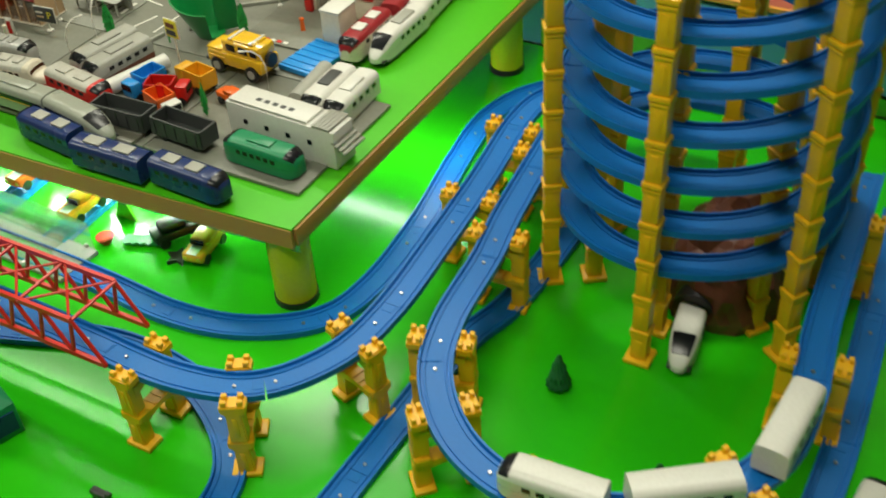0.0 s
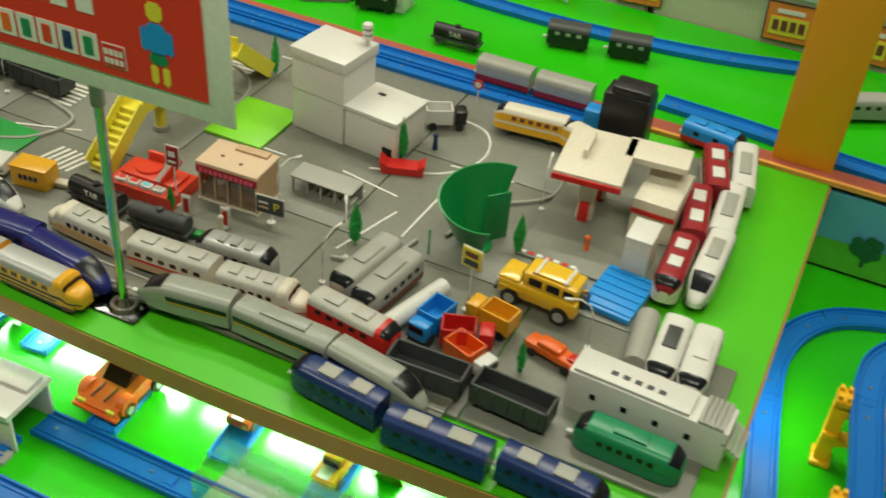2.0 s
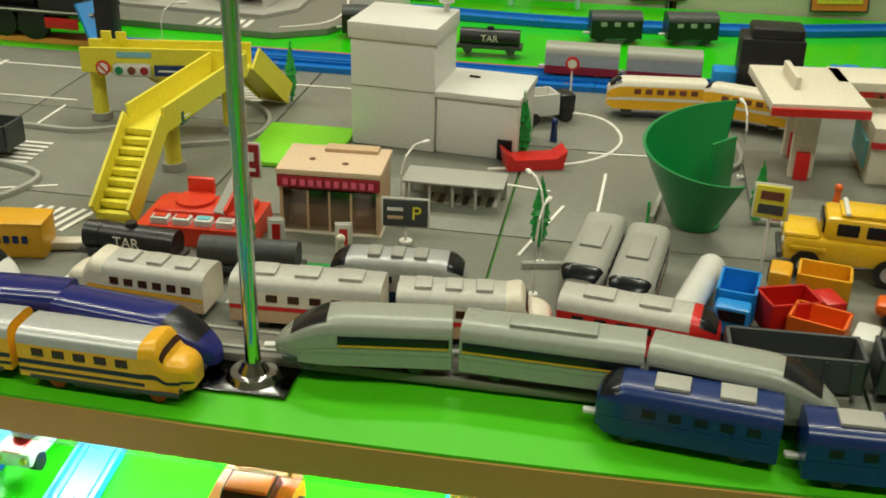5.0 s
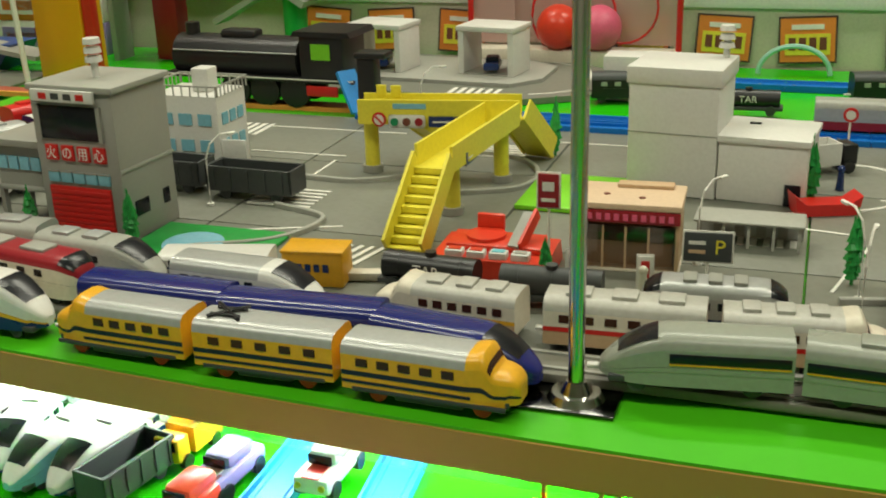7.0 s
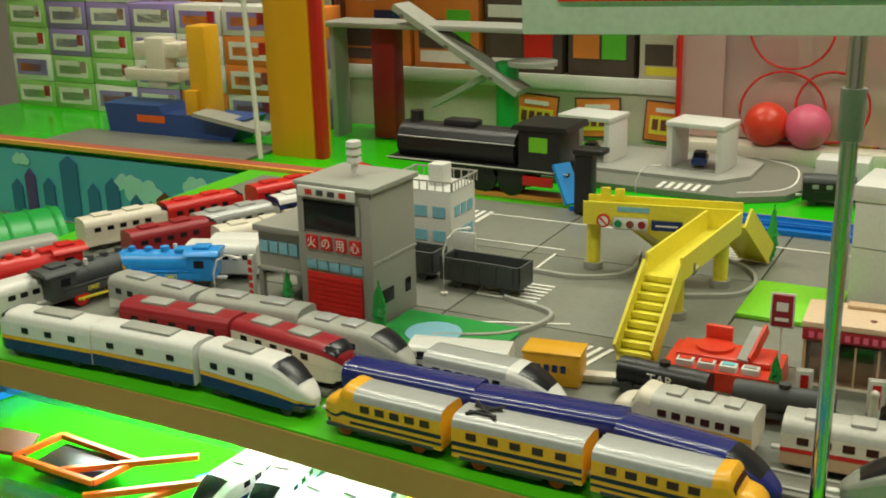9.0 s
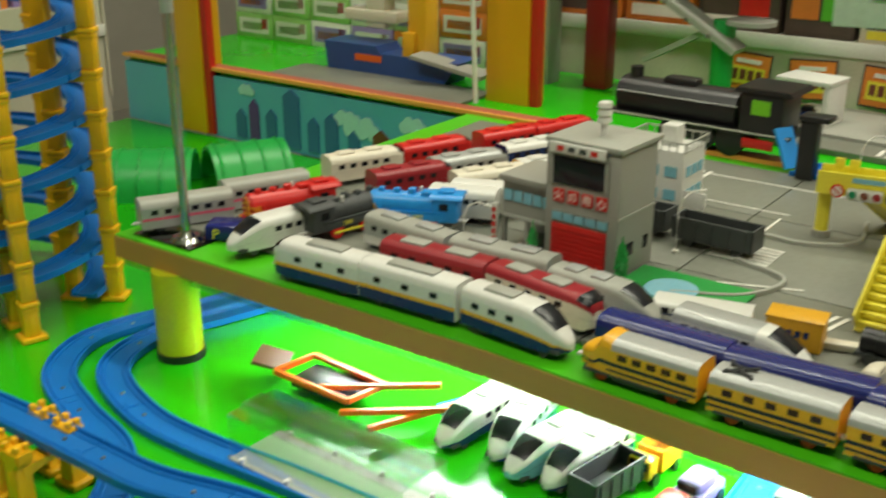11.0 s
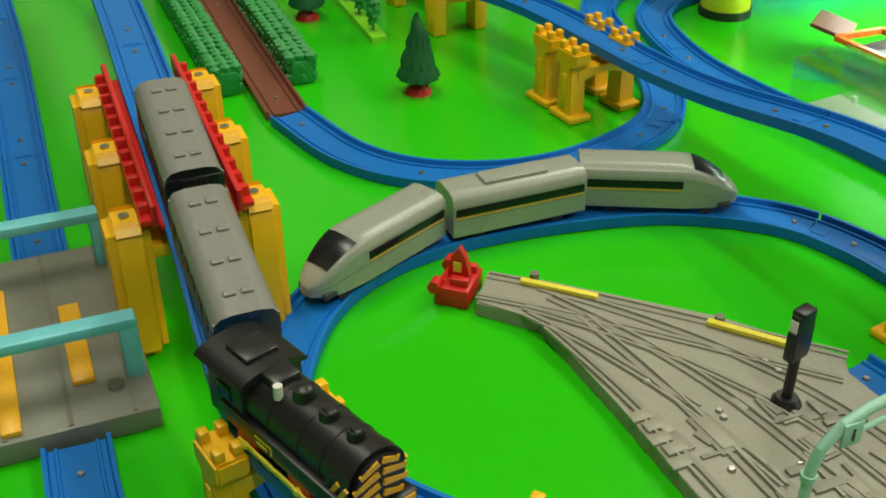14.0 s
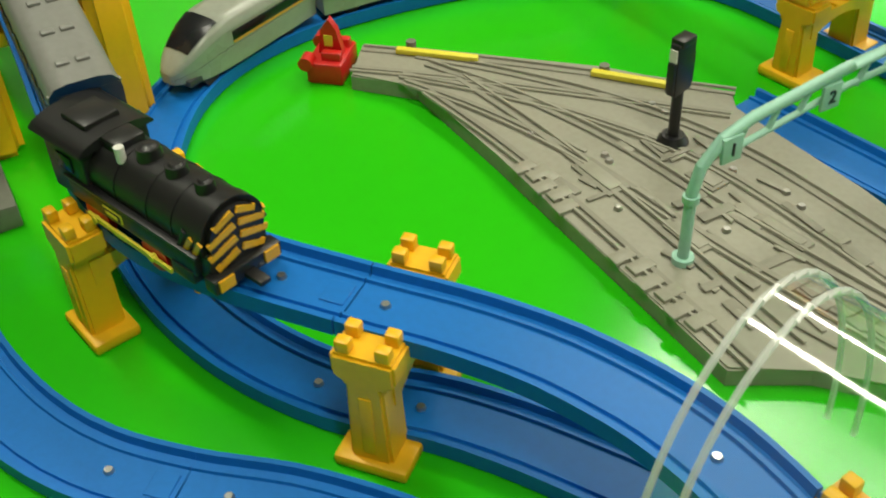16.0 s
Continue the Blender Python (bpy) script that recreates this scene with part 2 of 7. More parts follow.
def spline(pts, step=0.02):
    """Points along a smooth curve through pts."""
    p = [Vector(q) for q in pts]
    p = [p[0] * 2 - p[1]] + p + [p[-1] * 2 - p[-2]]
    out = []
    for i in range(1, len(p) - 2):
        a, b, c, d = p[i - 1:i + 3]
        n = max(1, int((c - b).length / step))
        for k in range(n):
            t = k / n
            out.append(0.5 * ((2 * b) + (c - a) * t + (2 * a - 5 * b + 4 * c - d) * t * t + (3 * b - a - 3 * c + d) * t ** 3))
    return out + [p[-2]]


# ---- the boards and the shop round them ----
setting("floor", box(B(), (-0.5, 0.2, -0.63), (9, 8, 0.06)), FLOORM, "pale vinyl shop floor", "floor")
setting("ceiling", box(B(), (-0.5, 0.2, 2.42), (9, 8, 0.1)), WALLM, "plain pale shop ceiling", "ceiling")
for nm, c, s in (("wall_north", (-0.5, 4.2, 0.9), (9, 0.1, 3.0)), ("wall_south", (-0.5, -3.8, 0.9), (9, 0.1, 3.0)),
                 ("wall_west", (-5.0, 0.2, 0.9), (0.1, 8, 3.0)), ("wall_east", (4.0, 0.2, 0.9), (0.1, 8, 3.0))):
    setting(nm, box(B(), c, s), WALLM, "plain cream shop wall", "wall")

low = thing("lower_table", "large low display table with glossy bright green top", "table")
part("table_top", box(B(), (-0.75, -0.31, -0.02), (4.1, 2.22, 0.04), 0.004), GREEN, low)
part("table_base", box(B(), (-0.75, -0.31, -0.32), (3.9, 2.0, 0.558)), SHELF, low)

back = thing("back_platform", "raised green platform behind the display with red edging", "table")
part("platform_top", box(B(), (-0.75, 1.03, DECK - 0.012), (4.1, 0.42, 0.02)), GREEN, back)
part("edging", box(B(), (-0.75, 0.822, DECK + 0.001), (4.1, 0.036, 0.006)), STRIP, back, "brick red edging board")
part("edge_line", box(B(), (-0.75, 0.803, DECK + 0.0015), (4.1, 0.007, 0.008)), STRIPO, back, "thin orange line")
part("riser", box(B(), (-0.75, 0.812, 0.068), (4.1, 0.016, 0.136)), SKYB, back, "panel painted as a blue sky")


def hill(x0, x1, f):
    n = 24
    top = [(x0 + (x1 - x0) * i / n, f(i / n)) for i in range(n + 1)]
    return side_prism(B(), [(x0, 0.001), (x1, 0.001)] + top[::-1], 0.801, 0.8035)


part("painted_hill", hill(-0.02, 1.3, lambda u: 0.052 - 0.07 * u + 0.02 * math.sin(u * 5)), HILL, back)
for px, pz, r in ((0.085, 0.058, 0.026), (0.20, 0.03, 0.02)):
    bm = side_prism(B(), [(px - 0.003, pz - 0.035), (px + 0.003, pz - 0.035), (px + 0.002, pz), (px - 0.002, pz)], 0.797, 0.8)
    rnd = random.Random(int(px * 1000))
    for k in range(16):
        a, d = rnd.random() * 6.28, rnd.random() ** 0.5 * r * 0.75
        cyl(bm, (px + d * math.cos(a), 0.799 - 0.0002 * k, pz + d * math.sin(a) * 0.9), r * 0.36, 0.002, "Y", 9)
    part("painted_tree", bm, LEAF, back, "flat painted round tree")
for px, w, h, m in ((-2.42, 0.03, 0.05, CITY), (-2.38, 0.028, 0.075, CITYP), (-2.33, 0.03, 0.06, CITY), (-2.27, 0.045, 0.11, CITY), (-2.21, 0.03, 0.06, CITY),
                    (-2.16, 0.035, 0.075, CITY), (-2.1, 0.03, 0.05, CITY), (-2.03, 0.04, 0.06, BROWN), (-1.97, 0.03, 0.055, CITY), (-1.9, 0.03, 0.04, CITY)):
    part("painted_building", side_prism(B(), [(px - w / 2, 0.01), (px + w / 2, 0.01), (px + w / 2, h + 0.01), (px, h + 0.025), (px - w / 2, h + 0.01)], 0.8, 0.8035), m, back)
for px, pz, r in ((-2.12, 0.09, 0.02), (-2.08, 0.075, 0.028), (-2.4, 0.115, 0.014), (-1.95, 0.1, 0.02), (0.3, 0.09, 0.02)):
    bm = B()
    for k in range(5):
        cyl(bm, (px + (k - 2) * r * 0.55, 0.8025 - 0.0003 * k, pz + (0.5 if k % 2 else 0) * r), r * 0.62, 0.002, "Y", 14)
    part("painted_cloud", bm, CLOUD, back, "pale painted cloud")

deck = thing("raised_deck", "raised board with green laminate top and brown edge band on posts", "table")


def front(x):
    """The deck's front edge bows slightly outwards."""
    return -0.026 * math.sin(math.pi * min(1, max(0, (x + 1.25) / 1.25)))


fx = [-1.82 + 1.82 * k / 60 for k in range(61)]
part("deck_top", prism(B(), [(x, front(x)) for x in fx] + [(0, 0.796), (-1.82, 0.796)], DECK - 0.003, DECK), DECKG, deck, smooth=False)
part("deck_board", prism(B(), [(x * 0.997 - 0.003, front(x) + 0.004) for x in fx] + [(-0.004, 0.79), (-1.816, 0.79)], DECK - 0.030, DECK - 0.0035), WHITE, deck, smooth=False)
part("edge_band", prism(B(), [(x, front(x) - 0.002) for x in fx] + [(x, front(x) + 0.003) for x in fx[::-1]], DECK - 0.031, DECK - 0.0025), WOODE, deck, "wood-brown edge band", False)
part("hanging_strip", prism(B(), [(x, front(x) + 0.010) for x in fx] + [(x, front(x) + 0.012) for x in fx[::-1]], DECK - 0.046, DECK - 0.0305), clear("frosted_strip", (0.82, 0.86, 0.82), 0.3), deck, "clear plastic strip under the edge", False).visible_shadow = False
for c, s in (((0.001, 0.4, DECK - 0.0165), (0.006, 0.79, 0.027)), ((-1.821, 0.4, DECK - 0.0165), (0.006, 0.79, 0.027))):
    part("edge_band", box(B(), c, s, 0.0012), WOODE, deck, "wood-brown edge band")
for px, py in ((-1.725, 0.012), (-0.035, 0.03), (-0.04, 0.70), (-1.70, 0.70)):
    p = part("post", cyl(B(), (px, py, 0.064), 0.029, 0.112, seg=32), POST, deck, "round yellow-green post")
    part("foot_ring", cyl(B(), (px, py, 0.005), 0.031, 0.0098, seg=32), BLACK, p, "black rubber ring")
for px in (-1.42, -0.95, -0.5):
    lamp = thing("tube_lamp", "white tube lamp under the deck", "lamp", "lamps under the deck")
    part("housing", box(B(), (px, 0.16, 0.1195), (0.44, 0.04, 0.006)), WHITE, lamp)

def sweep(bm, pts, profile, closed=True):
    rings = []
    for i, p in enumerate(pts):
        d = (pts[min(i + 1, len(pts) - 1)] - pts[max(i - 1, 0)])
        s = Vector((d.y, -d.x, 0)).normalized()
        u = s.cross(d).normalized()
        rings.append([bm.verts.new(p + s * a + u * b) for a, b in profile])
    n = len(profile)
    for a, b in zip(rings, rings[1:]):
        for k in range(n if closed else n - 1):
            bm.faces.new((a[k], a[(k + 1) % n], b[(k + 1) % n], b[k]))
    bm.faces.new(rings[0]), bm.faces.new(rings[-1][::-1])
    bmesh.ops.recalc_face_normals(bm, faces=bm.faces)
    return bm


# road plates on the deck, laid side by side
plates = thing("road_plate_set", "grey plastic road plates with white markings and kerbs", "road plate")
rnd = random.Random(4)
for i, (x0, x1) in enumerate([(-1.76, -1.47), (-1.468, -1.175), (-1.173, -0.882), (-0.88, -0.588), (-0.586, -0.296), (-0.294, -0.03)]):
    for y0, y1 in ((0.062, 0.30), (0.302, 0.535), (0.537, 0.752)):
        if i == 5 and y0 > 0.1:
            x1 = -0.165
        part("road_plate", box(B(), ((x0 + x1) / 2, (y0 + y1) / 2, DECK + 0.003), (x1 - x0, y1 - y0, 0.006), 0.0012), ROADG, plates)


def stripe(x, y, l, w, rz=0.0, z=0.0066, m=None):
    return part("road_marking", box(B(), (x, y, DECK + z), (l, w, 0.0008), 0, rz), m or PAPER, plates)


for k in range(6):
    stripe(-1.13 + 0.0, 0.365 + 0.011 * k, 0.075, 0.005)
    stripe(-1.03 + 0.011 * k, 0.245, 0.005, 0.05, -14)
    stripe(-0.66 + 0.012 * k, 0.38, 0.006, 0.04)
    stripe(-1.36 + 0.012 * k, 0.66, 0.006, 0.06)
    stripe(-0.95, 0.60 + 0.01 * k, 0.06, 0.004)
for x, y, l, rz in ((-0.50, 0.40, 0.14, 88), (-0.47, 0.53, 0.1, 5), (-0.60, 0.42, 0.1, -10), (-1.2, 0.56, 0.13, 0), (-1.14, 0.50, 0.08, 90), (-1.26, 0.50, 0.08, 90),
                    (-0.8, 0.42, 0.12, 0), (-0.55, 0.32, 0.12, 75), (-1.08, 0.30, 0.10, 20), (-0.76, 0.68, 0.3, 0), (-1.2, 0.68, 0.2, 0)):
    stripe(x, y, l, 0.003, rz)


def kerb(pts, z=DECK + 0.006, h=0.006, w=0.005, m=None):
    pp = [Vector((q.x, q.y, z)) for q in spline(pts, 0.012)]
    bm = sweep(B(), pp, [(-w / 2, 0), (-w / 2, h - 0.001), (-w / 2 + 0.001, h), (w / 2 - 0.001, h), (w / 2, h - 0.001), (w / 2, 0)])
    return part("kerb", bm, m or PALEG, plates, "", False)


kerb([(-0.58, 0.66, 0), (-0.51, 0.64, 0), (-0.485, 0.57, 0), (-0.52, 0.50, 0), (-0.62, 0.455, 0)], h=0.002, w=0.0035, m=PAPER)
kerb([(-1.02, 0.60, 0), (-0.94, 0.60, 0), (-0.89, 0.55, 0), (-0.89, 0.48, 0), (-0.96, 0.44, 0)])
kerb([(-1.22, 0.42, 0), (-1.16, 0.46, 0), (-1.08, 0.46, 0), (-1.03, 0.50, 0), (-1.04, 0.58, 0)])
kerb([(-1.15, 0.22, 0), (-1.08, 0.26, 0), (-1.06, 0.33, 0), (-1.13, 0.36, 0)])
kerb([(-0.45, 0.36, 0), (-0.43, 0.45, 0), (-0.36, 0.52, 0), (-0.36, 0.6, 0)])
kerb([(-0.56, 0.24, 0), (-0.50, 0.26, 0), (-0.48, 0.33, 0)])
part("grass_plot", box(B(), (-0.83, 0.47, DECK + 0.009), (0.10, 0.12, 0.006), 0.002), LIME, plates, "bright green lawn plate")
part("grass_plot", box(B(), (-1.14, 0.235, DECK + 0.008), (0.14, 0.09, 0.004), 0.002), LEAFB, plates, "green park plate with pond")
part("pond", cyl(B(), (-1.15, 0.225, DECK + 0.0108), 0.03, 0.002, seg=28), SKYW, plates, "pale blue pond")
part("grey_rail_strip", box(B(), (-0.62, 0.068, DECK + 0.007), (0.62, 0.04, 0.008), 0.002), YARDD, plates)
for k in (-1, 1):
    part("grey_rail", box(B(), (-0.62, 0.068 + 0.012 * k, DECK + 0.0118), (0.62, 0.003, 0.002)), PALEG, plates)

# ---- tracks ----
PROFILE = [(1.08 * a, 1.08 * c) for a, c in [(-0.019, 0), (-0.019, 0.0085), (-0.0165, 0.0085), (-0.0155, 0.0045), (-0.0125, 0.0045), (-0.0120, 0.006), (-0.0105, 0.006), (-0.0100, 0.0045),
           (0.0100, 0.0045), (0.0105, 0.006), (0.0120, 0.006), (0.0125, 0.0045), (0.0155, 0.0045), (0.0165, 0.0085), (0.019, 0.0085), (0.019, 0)]]


SCREW_ME = mesh_of("screw", cyl(B(), (0, 0, 0.0010), 0.0028, 0.0020, seg=10, r2=0.0020), SCREW, True)
NOTCH_ME = mesh_of("joint_tab", box(B(), (0, 0, 0.0006), (0.012, 0.014, 0.0012), 0.0003), BLUE, False)


def track(pts, material=None, piece=0.21, label="blue plastic toy railway track piece with raised rims", name="track_piece", group="blue toy railway"):
    pp = spline(pts, 0.012)
    n = max(1, round(sum((b - a).length for a, b in zip(pp, pp[1:])) / piece))
    for k in range(n):
        i0, i1 = k * (len(pp) - 1) // n, (k + 1) * (len(pp) - 1) // n
        seg = [q.copy() for q in pp[i0:i1 + 1]]
        if len(seg) < 2:
            continue
        seg[-1] = seg[-1].lerp(seg[-2], 0.07)
        e = thing(name, label, "toy track", group)
        part("rail_bed", sweep(B(), seg, PROFILE), material or BLUE, e)
        for f in (0.12, 0.85):
            q = seg[int(f * (len(seg) - 1))]
            o = new("screw", SCREW_ME)
            o.parent, o.location = e, q + Vector((0, 0, 0.0045))
        d = seg[-1] - seg[-2]
        o = new("joint_tab", NOTCH_ME)
        o.parent, o.location, o.rotation_euler = e, seg[-1] + Vector((0, 0, 0.0044)) - d * 0.7, (0, 0, math.atan2(d.y, d.x))


Z0, Z1, Z2 = 0.001, 0.062, 0.104
# oval with the trees
track([(-1.715, -0.555, Z0), (-1.613, -0.542, Z0), (-1.548, -0.503, Z0), (-1.505, -0.43, Z0), (-1.498, -0.346, Z0), (-1.526, -0.255, Z0), (-1.60, -0.195, Z0), (-1.70, -0.165, Z0), (-1.793, -0.125, Z0),
       (-1.845, -0.055, Z0), (-1.845, 0.02, Z0), (-1.80, 0.15, Z0), (-1.77, 0.3, Z0), (-1.76, 0.45, Z0)])
# ramp from the far end over the first oval to the long viaduct
track([(-2.42, -0.62, 0.02), (-2.26, -0.56, 0.025), (-2.16, -0.46, 0.03), (-2.11, -0.36, 0.035), (-2.04, -0.295, 0.042), (-1.95, -0.285, 0.048), (-1.84, -0.295, 0.055), (-1.72, -0.28, Z1), (-1.619, -0.275, Z1), (-1.515, -0.275, Z1),
       (-1.42, -0.288, 0.076), (-1.30, -0.284, 0.092), (-1.175, -0.296, Z2), (-1.0, -0.270, Z2), (-0.843, -0.240, Z2), (-0.6, -0.236, Z2), (-0.45, -0.235, Z2), (-0.278, -0.235, Z2), (-0.137, -0.238, Z2), (-0.005, -0.240, Z2), (0.090, -0.212, Z2), (0.147, -0.134, Z2),
       (0.162, -0.039, Z2), (0.156, 0.095, Z2), (0.144, 0.25, Z2), (0.127, 0.41, Z2), (0.143, 0.49, Z2), (0.21, 0.55, Z2), (0.34, 0.57, Z2), (0.45, 0.57, Z2)])
# second floor track along the deck
track([(-1.70, 0.45, Z0), (-1.72, 0.3, Z0), (-1.755, 0.15, Z0), (-1.785, 0.05, Z0), (-1.78, -0.03, Z0), (-1.735, -0.088, Z0), (-1.63, -0.128, Z0), (-1.53, -0.135, Z0), (-1.4, -0.128, Z0), (-1.2, -0.125, Z0), (-1.0, -0.122, Z0), (-0.8, -0.12, Z0)])
track([(-0.80, -0.066, Z0), (-0.62, -0.066, Z0), (-0.44, -0.066, Z0), (-0.30, -0.07, Z0), (-0.166, -0.078, Z0), (-0.06, -0.058, Z0), (0.025, 0.0, Z0), (0.052, 0.09, Z0), (0.045, 0.24, Z0), (0.02, 0.40, Z0), (0.008, 0.53, Z0), (0.038, 0.63, Z0), (0.11, 0.69, Z0), (0.25, 0.72, Z0), (0.5, 0.73, Z0)])
# near oval, under the steam train's line
track([(-1.125, -0.268, Z0), (-1.209, -0.267, Z0), (-1.275, -0.27, Z0), (-1.335, -0.292, Z0), (-1.393, -0.355, Z0), (-1.428, -0.439, Z0), (-1.447, -0.535, Z0), (-1.44, -0.611, Z0), (-1.411, -0.668, Z0), (-1.363, -0.712, Z0), (-1.30, -0.747, Z0),
       (-1.235, -0.756, Z0), (-1.171, -0.748, Z0), (-1.116, -0.726, Z0), (-1.074, -0.695, Z0), (-1.021, -0.668, Z0), (-0.96, -0.648, Z0), (-0.86, -0.645, Z0), (-0.7, -0.645, Z0)])
track([(-1.125, -0.268, Z0), (-1.0, -0.268, Z0), (-0.85, -0.268, Z0), (-0.7, -0.265, Z0), (-0.5, -0.25, Z0), (-0.34, -0.20, Z0), (-0.21, -0.158, Z0), (-0.10, -0.16, Z0), (-0.02, -0.186, Z0), (0.05, -0.235, Z0), (0.085, -0.30, Z0), (0.09, -0.42, Z0)])
track([(-1.168, -0.393, Z0), (-1.05, -0.388, Z0), (-0.9, -0.385, Z0), (-0.75, -0.385, Z0)])
# the steam train's viaduct
track([(-2.1, -0.639, 0.105), (-1.9, -0.664, 0.105), (-1.75, -0.687, 0.105), (-1.60, -0.713, 0.105), (-1.50, -0.729, 0.100), (-1.38, -0.749, 0.084), (-1.28, -0.766, 0.068), (-1.22, -0.766, Z1), (-1.165, -0.747, Z1), (-1.11, -0.717, Z1), (-1.06, -0.688, Z1), (-1.011, -0.668, Z1), (-0.95, -0.659, Z1), (-0.85, -0.67, Z1), (-0.7, -0.67, Z1)])
track([(-2.3, -0.72, Z0), (-2.05, -0.75, Z0), (-1.90, -0.772, Z0), (-1.752, -0.795, Z0), (-1.62, -0.815, Z0), (-1.565, -0.823, Z0)])
track([(-1.352, -0.853, Z0), (-1.30, -0.861, Z0), (-1.25, -0.864, Z0), (-1.196, -0.857, Z0), (-1.152, -0.841, Z0), (-1.112, -0.814, Z0), (-1.066, -0.775, Z0), (-1.0, -0.74, Z0), (-0.9, -0.72, Z0)])
# loop round the spiral tower
track([(0.175, 0.50, Z2), (0.190, 0.39, Z2), (0.210, 0.2, Z2), (0.226, 0.1, Z2), (0.237, -0.02, Z2), (0.262, -0.101, Z2), (0.310, -0.163, Z2), (0.371, -0.201, Z2), (0.441, -0.213, Z2), (0.52, -0.192, Z2), (0.592, -0.140, Z2), (0.638, -0.06, Z2), (0.645, 0.036, Z2), (0.631, 0.167, Z2), (0.615, 0.48, Z2)])
track([(0.205, -0.40, Z0), (0.207, -0.25, Z0), (0.211, -0.12, Z0), (0.217, 0.04, Z0), (0.24, 0.13, Z0), (0.25, 0.25, Z0), (0.25, 0.4, Z0)])
track([(0.684, -0.35, Z0), (0.685, -0.15, Z0), (0.688, 0.0, Z0), (0.687, 0.12, Z0), (0.672, 0.38, Z0), (0.66, 0.55, Z0)])
# tracks on the far edge of the deck and on the back platform
for yy in (0.758, 0.785):
    track([(-1.2, yy + 0.004, DECK + 0.004), (-0.95, yy, DECK + 0.004), (-0.6, yy, DECK + 0.004), (-0.3, yy + 0.008, DECK + 0.004)])
track([(-0.3, 0.90, DECK - 0.001), (-0.13, 0.89, DECK - 0.001), (0.02, 0.87, DECK - 0.001), (0.25, 0.862, DECK - 0.001), (0.6, 0.86, DECK - 0.001)])
track([(-0.84, 1.10, DECK - 0.001), (-0.65, 1.085, DECK - 0.001), (-0.45, 1.09, DECK - 0.001), (-0.25, 1.12, DECK - 0.001), (-0.05, 1.18, DECK - 0.001)])
track([(0.1, 1.2, DECK - 0.001), (0.08, 1.1, DECK - 0.001), (0.13, 1.0, DECK - 0.001), (0.25, 0.96, DECK - 0.001), (0.5, 0.95, DECK - 0.001)])
# brown wooden-look track between hedges
track([(-1.72, -0.555, Z0), (-1.904, -0.527, Z0), (-2.1, -0.495, Z0)], BROWN, 0.4, "red-brown toy track piece between green hedges", group="brown toy track")


# ---- yellow piers ----
def pier_model(units, w=0.060):
    """Two columns of stacked blocks, an arch plate at the top of each unit, and studs."""
    e = thing("track_pier", "yellow plastic track pier with studs on top" if units == 1 else "tall two-block yellow plastic track pier with studs", "pier", "yellow track piers")
    u = 0.058 if units == 2 else 0.070
    for s in (-1, 1):
        for k in range(units):
            z = u * k
            bm = side_prism(B(), [(-0.0105, 0), (0.0105, 0), (0.0088, u * 0.76), (0.0150, u * 0.82), (0.0150, u), (-0.0150, u), (-0.0150, u * 0.82), (-0.0088, u * 0.76)], s * w / 2 - 0.0095, s * w / 2 + 0.0095)
            bmesh.ops.bevel(bm, geom=list(bm.edges), offset=0.0016, segments=2, affect="EDGES")
            bmesh.ops.translate(bm, verts=bm.verts, vec=(0, 0, z))
            c = part("column", bm, YEL, e)
            part("slot", box(B(), (0, s * (w / 2 + 0.0096), z + u * 0.42), (0.006, 0.0012, u * 0.5), 0.0004), YEL, c)
            if k == 0:
                part("foot", box(B(), (0, s * w / 2, 0.0035), (0.036, 0.026, 0.007), 0.002), YEL, c)
            if k == units - 1:
                for a in (-1, 1):
                    for b2 in (-1, 1):
                        part("stud", box(B(), (a * 0.0092, s * w / 2 + b2 * 0.0052, z + u + 0.0032), (0.0068, 0.0058, 0.0066), 0.001), YEL, c)
    for k in range(units):
        z = u * (k + 1) - (0.014 if k < units - 1 else 0.022)
        under = [(-w / 2 + w * i / 10, z - 0.0035 - 0.008 * (1 - math.sin(math.pi * i / 10))) for i in range(11)]
        bm = side_prism(B(), [(w / 2, z + 0.0035), (-w / 2, z + 0.0035)] + under, -0.010, 0.010)
        bmesh.ops.rotate(bm, verts=bm.verts, matrix=Matrix.Rotation(radians(90), 3, "Z"))
        part("arch_plate", bm, YEL, e, "", False)
        for i in range(4):
            part("plate_rib", box(B(), (0, -w * 0.3 + w * 0.2 * i, z + 0.0042), (0.018, 0.0022, 0.0016)), YEL, e)
    return e


low_pier, tall_pier = pier_model(1), pier_model(2)
low_pier.matrix_basis, tall_pier.matrix_basis = pose(-1.240, -0.768, 0, 0, 0, 4), pose(-1.176, -0.303, 0, 0, 0, 2)
for x, y, a in ((-1.585, -0.287, 0), (-1.628, -0.285, 0), (-1.094, -0.705, 32), (-0.9, -0.67, 0)):
    copy_thing(low_pier, pose(x, y, 0, 0, 0, a))
for x, y, a in ((-0.82, -0.238, 0), (-0.50, -0.236, 0), (-0.052, -0.240, 0), (0.072, -0.222, 30), (0.155, -0.10, 72), (0.150, 0.20, 94), (0.130, 0.375, 93),
                (0.248, -0.06, 105), (0.302, -0.155, 134), (0.222, 0.14, 96), (0.197, 0.33, 96), (0.43, -0.212, 2), (0.615, -0.105, 58), (0.641, 0.09, 95), (0.62, 0.36, 93)):
    copy_thing(tall_pier, pose(x, y, 0, 0, 0, a))
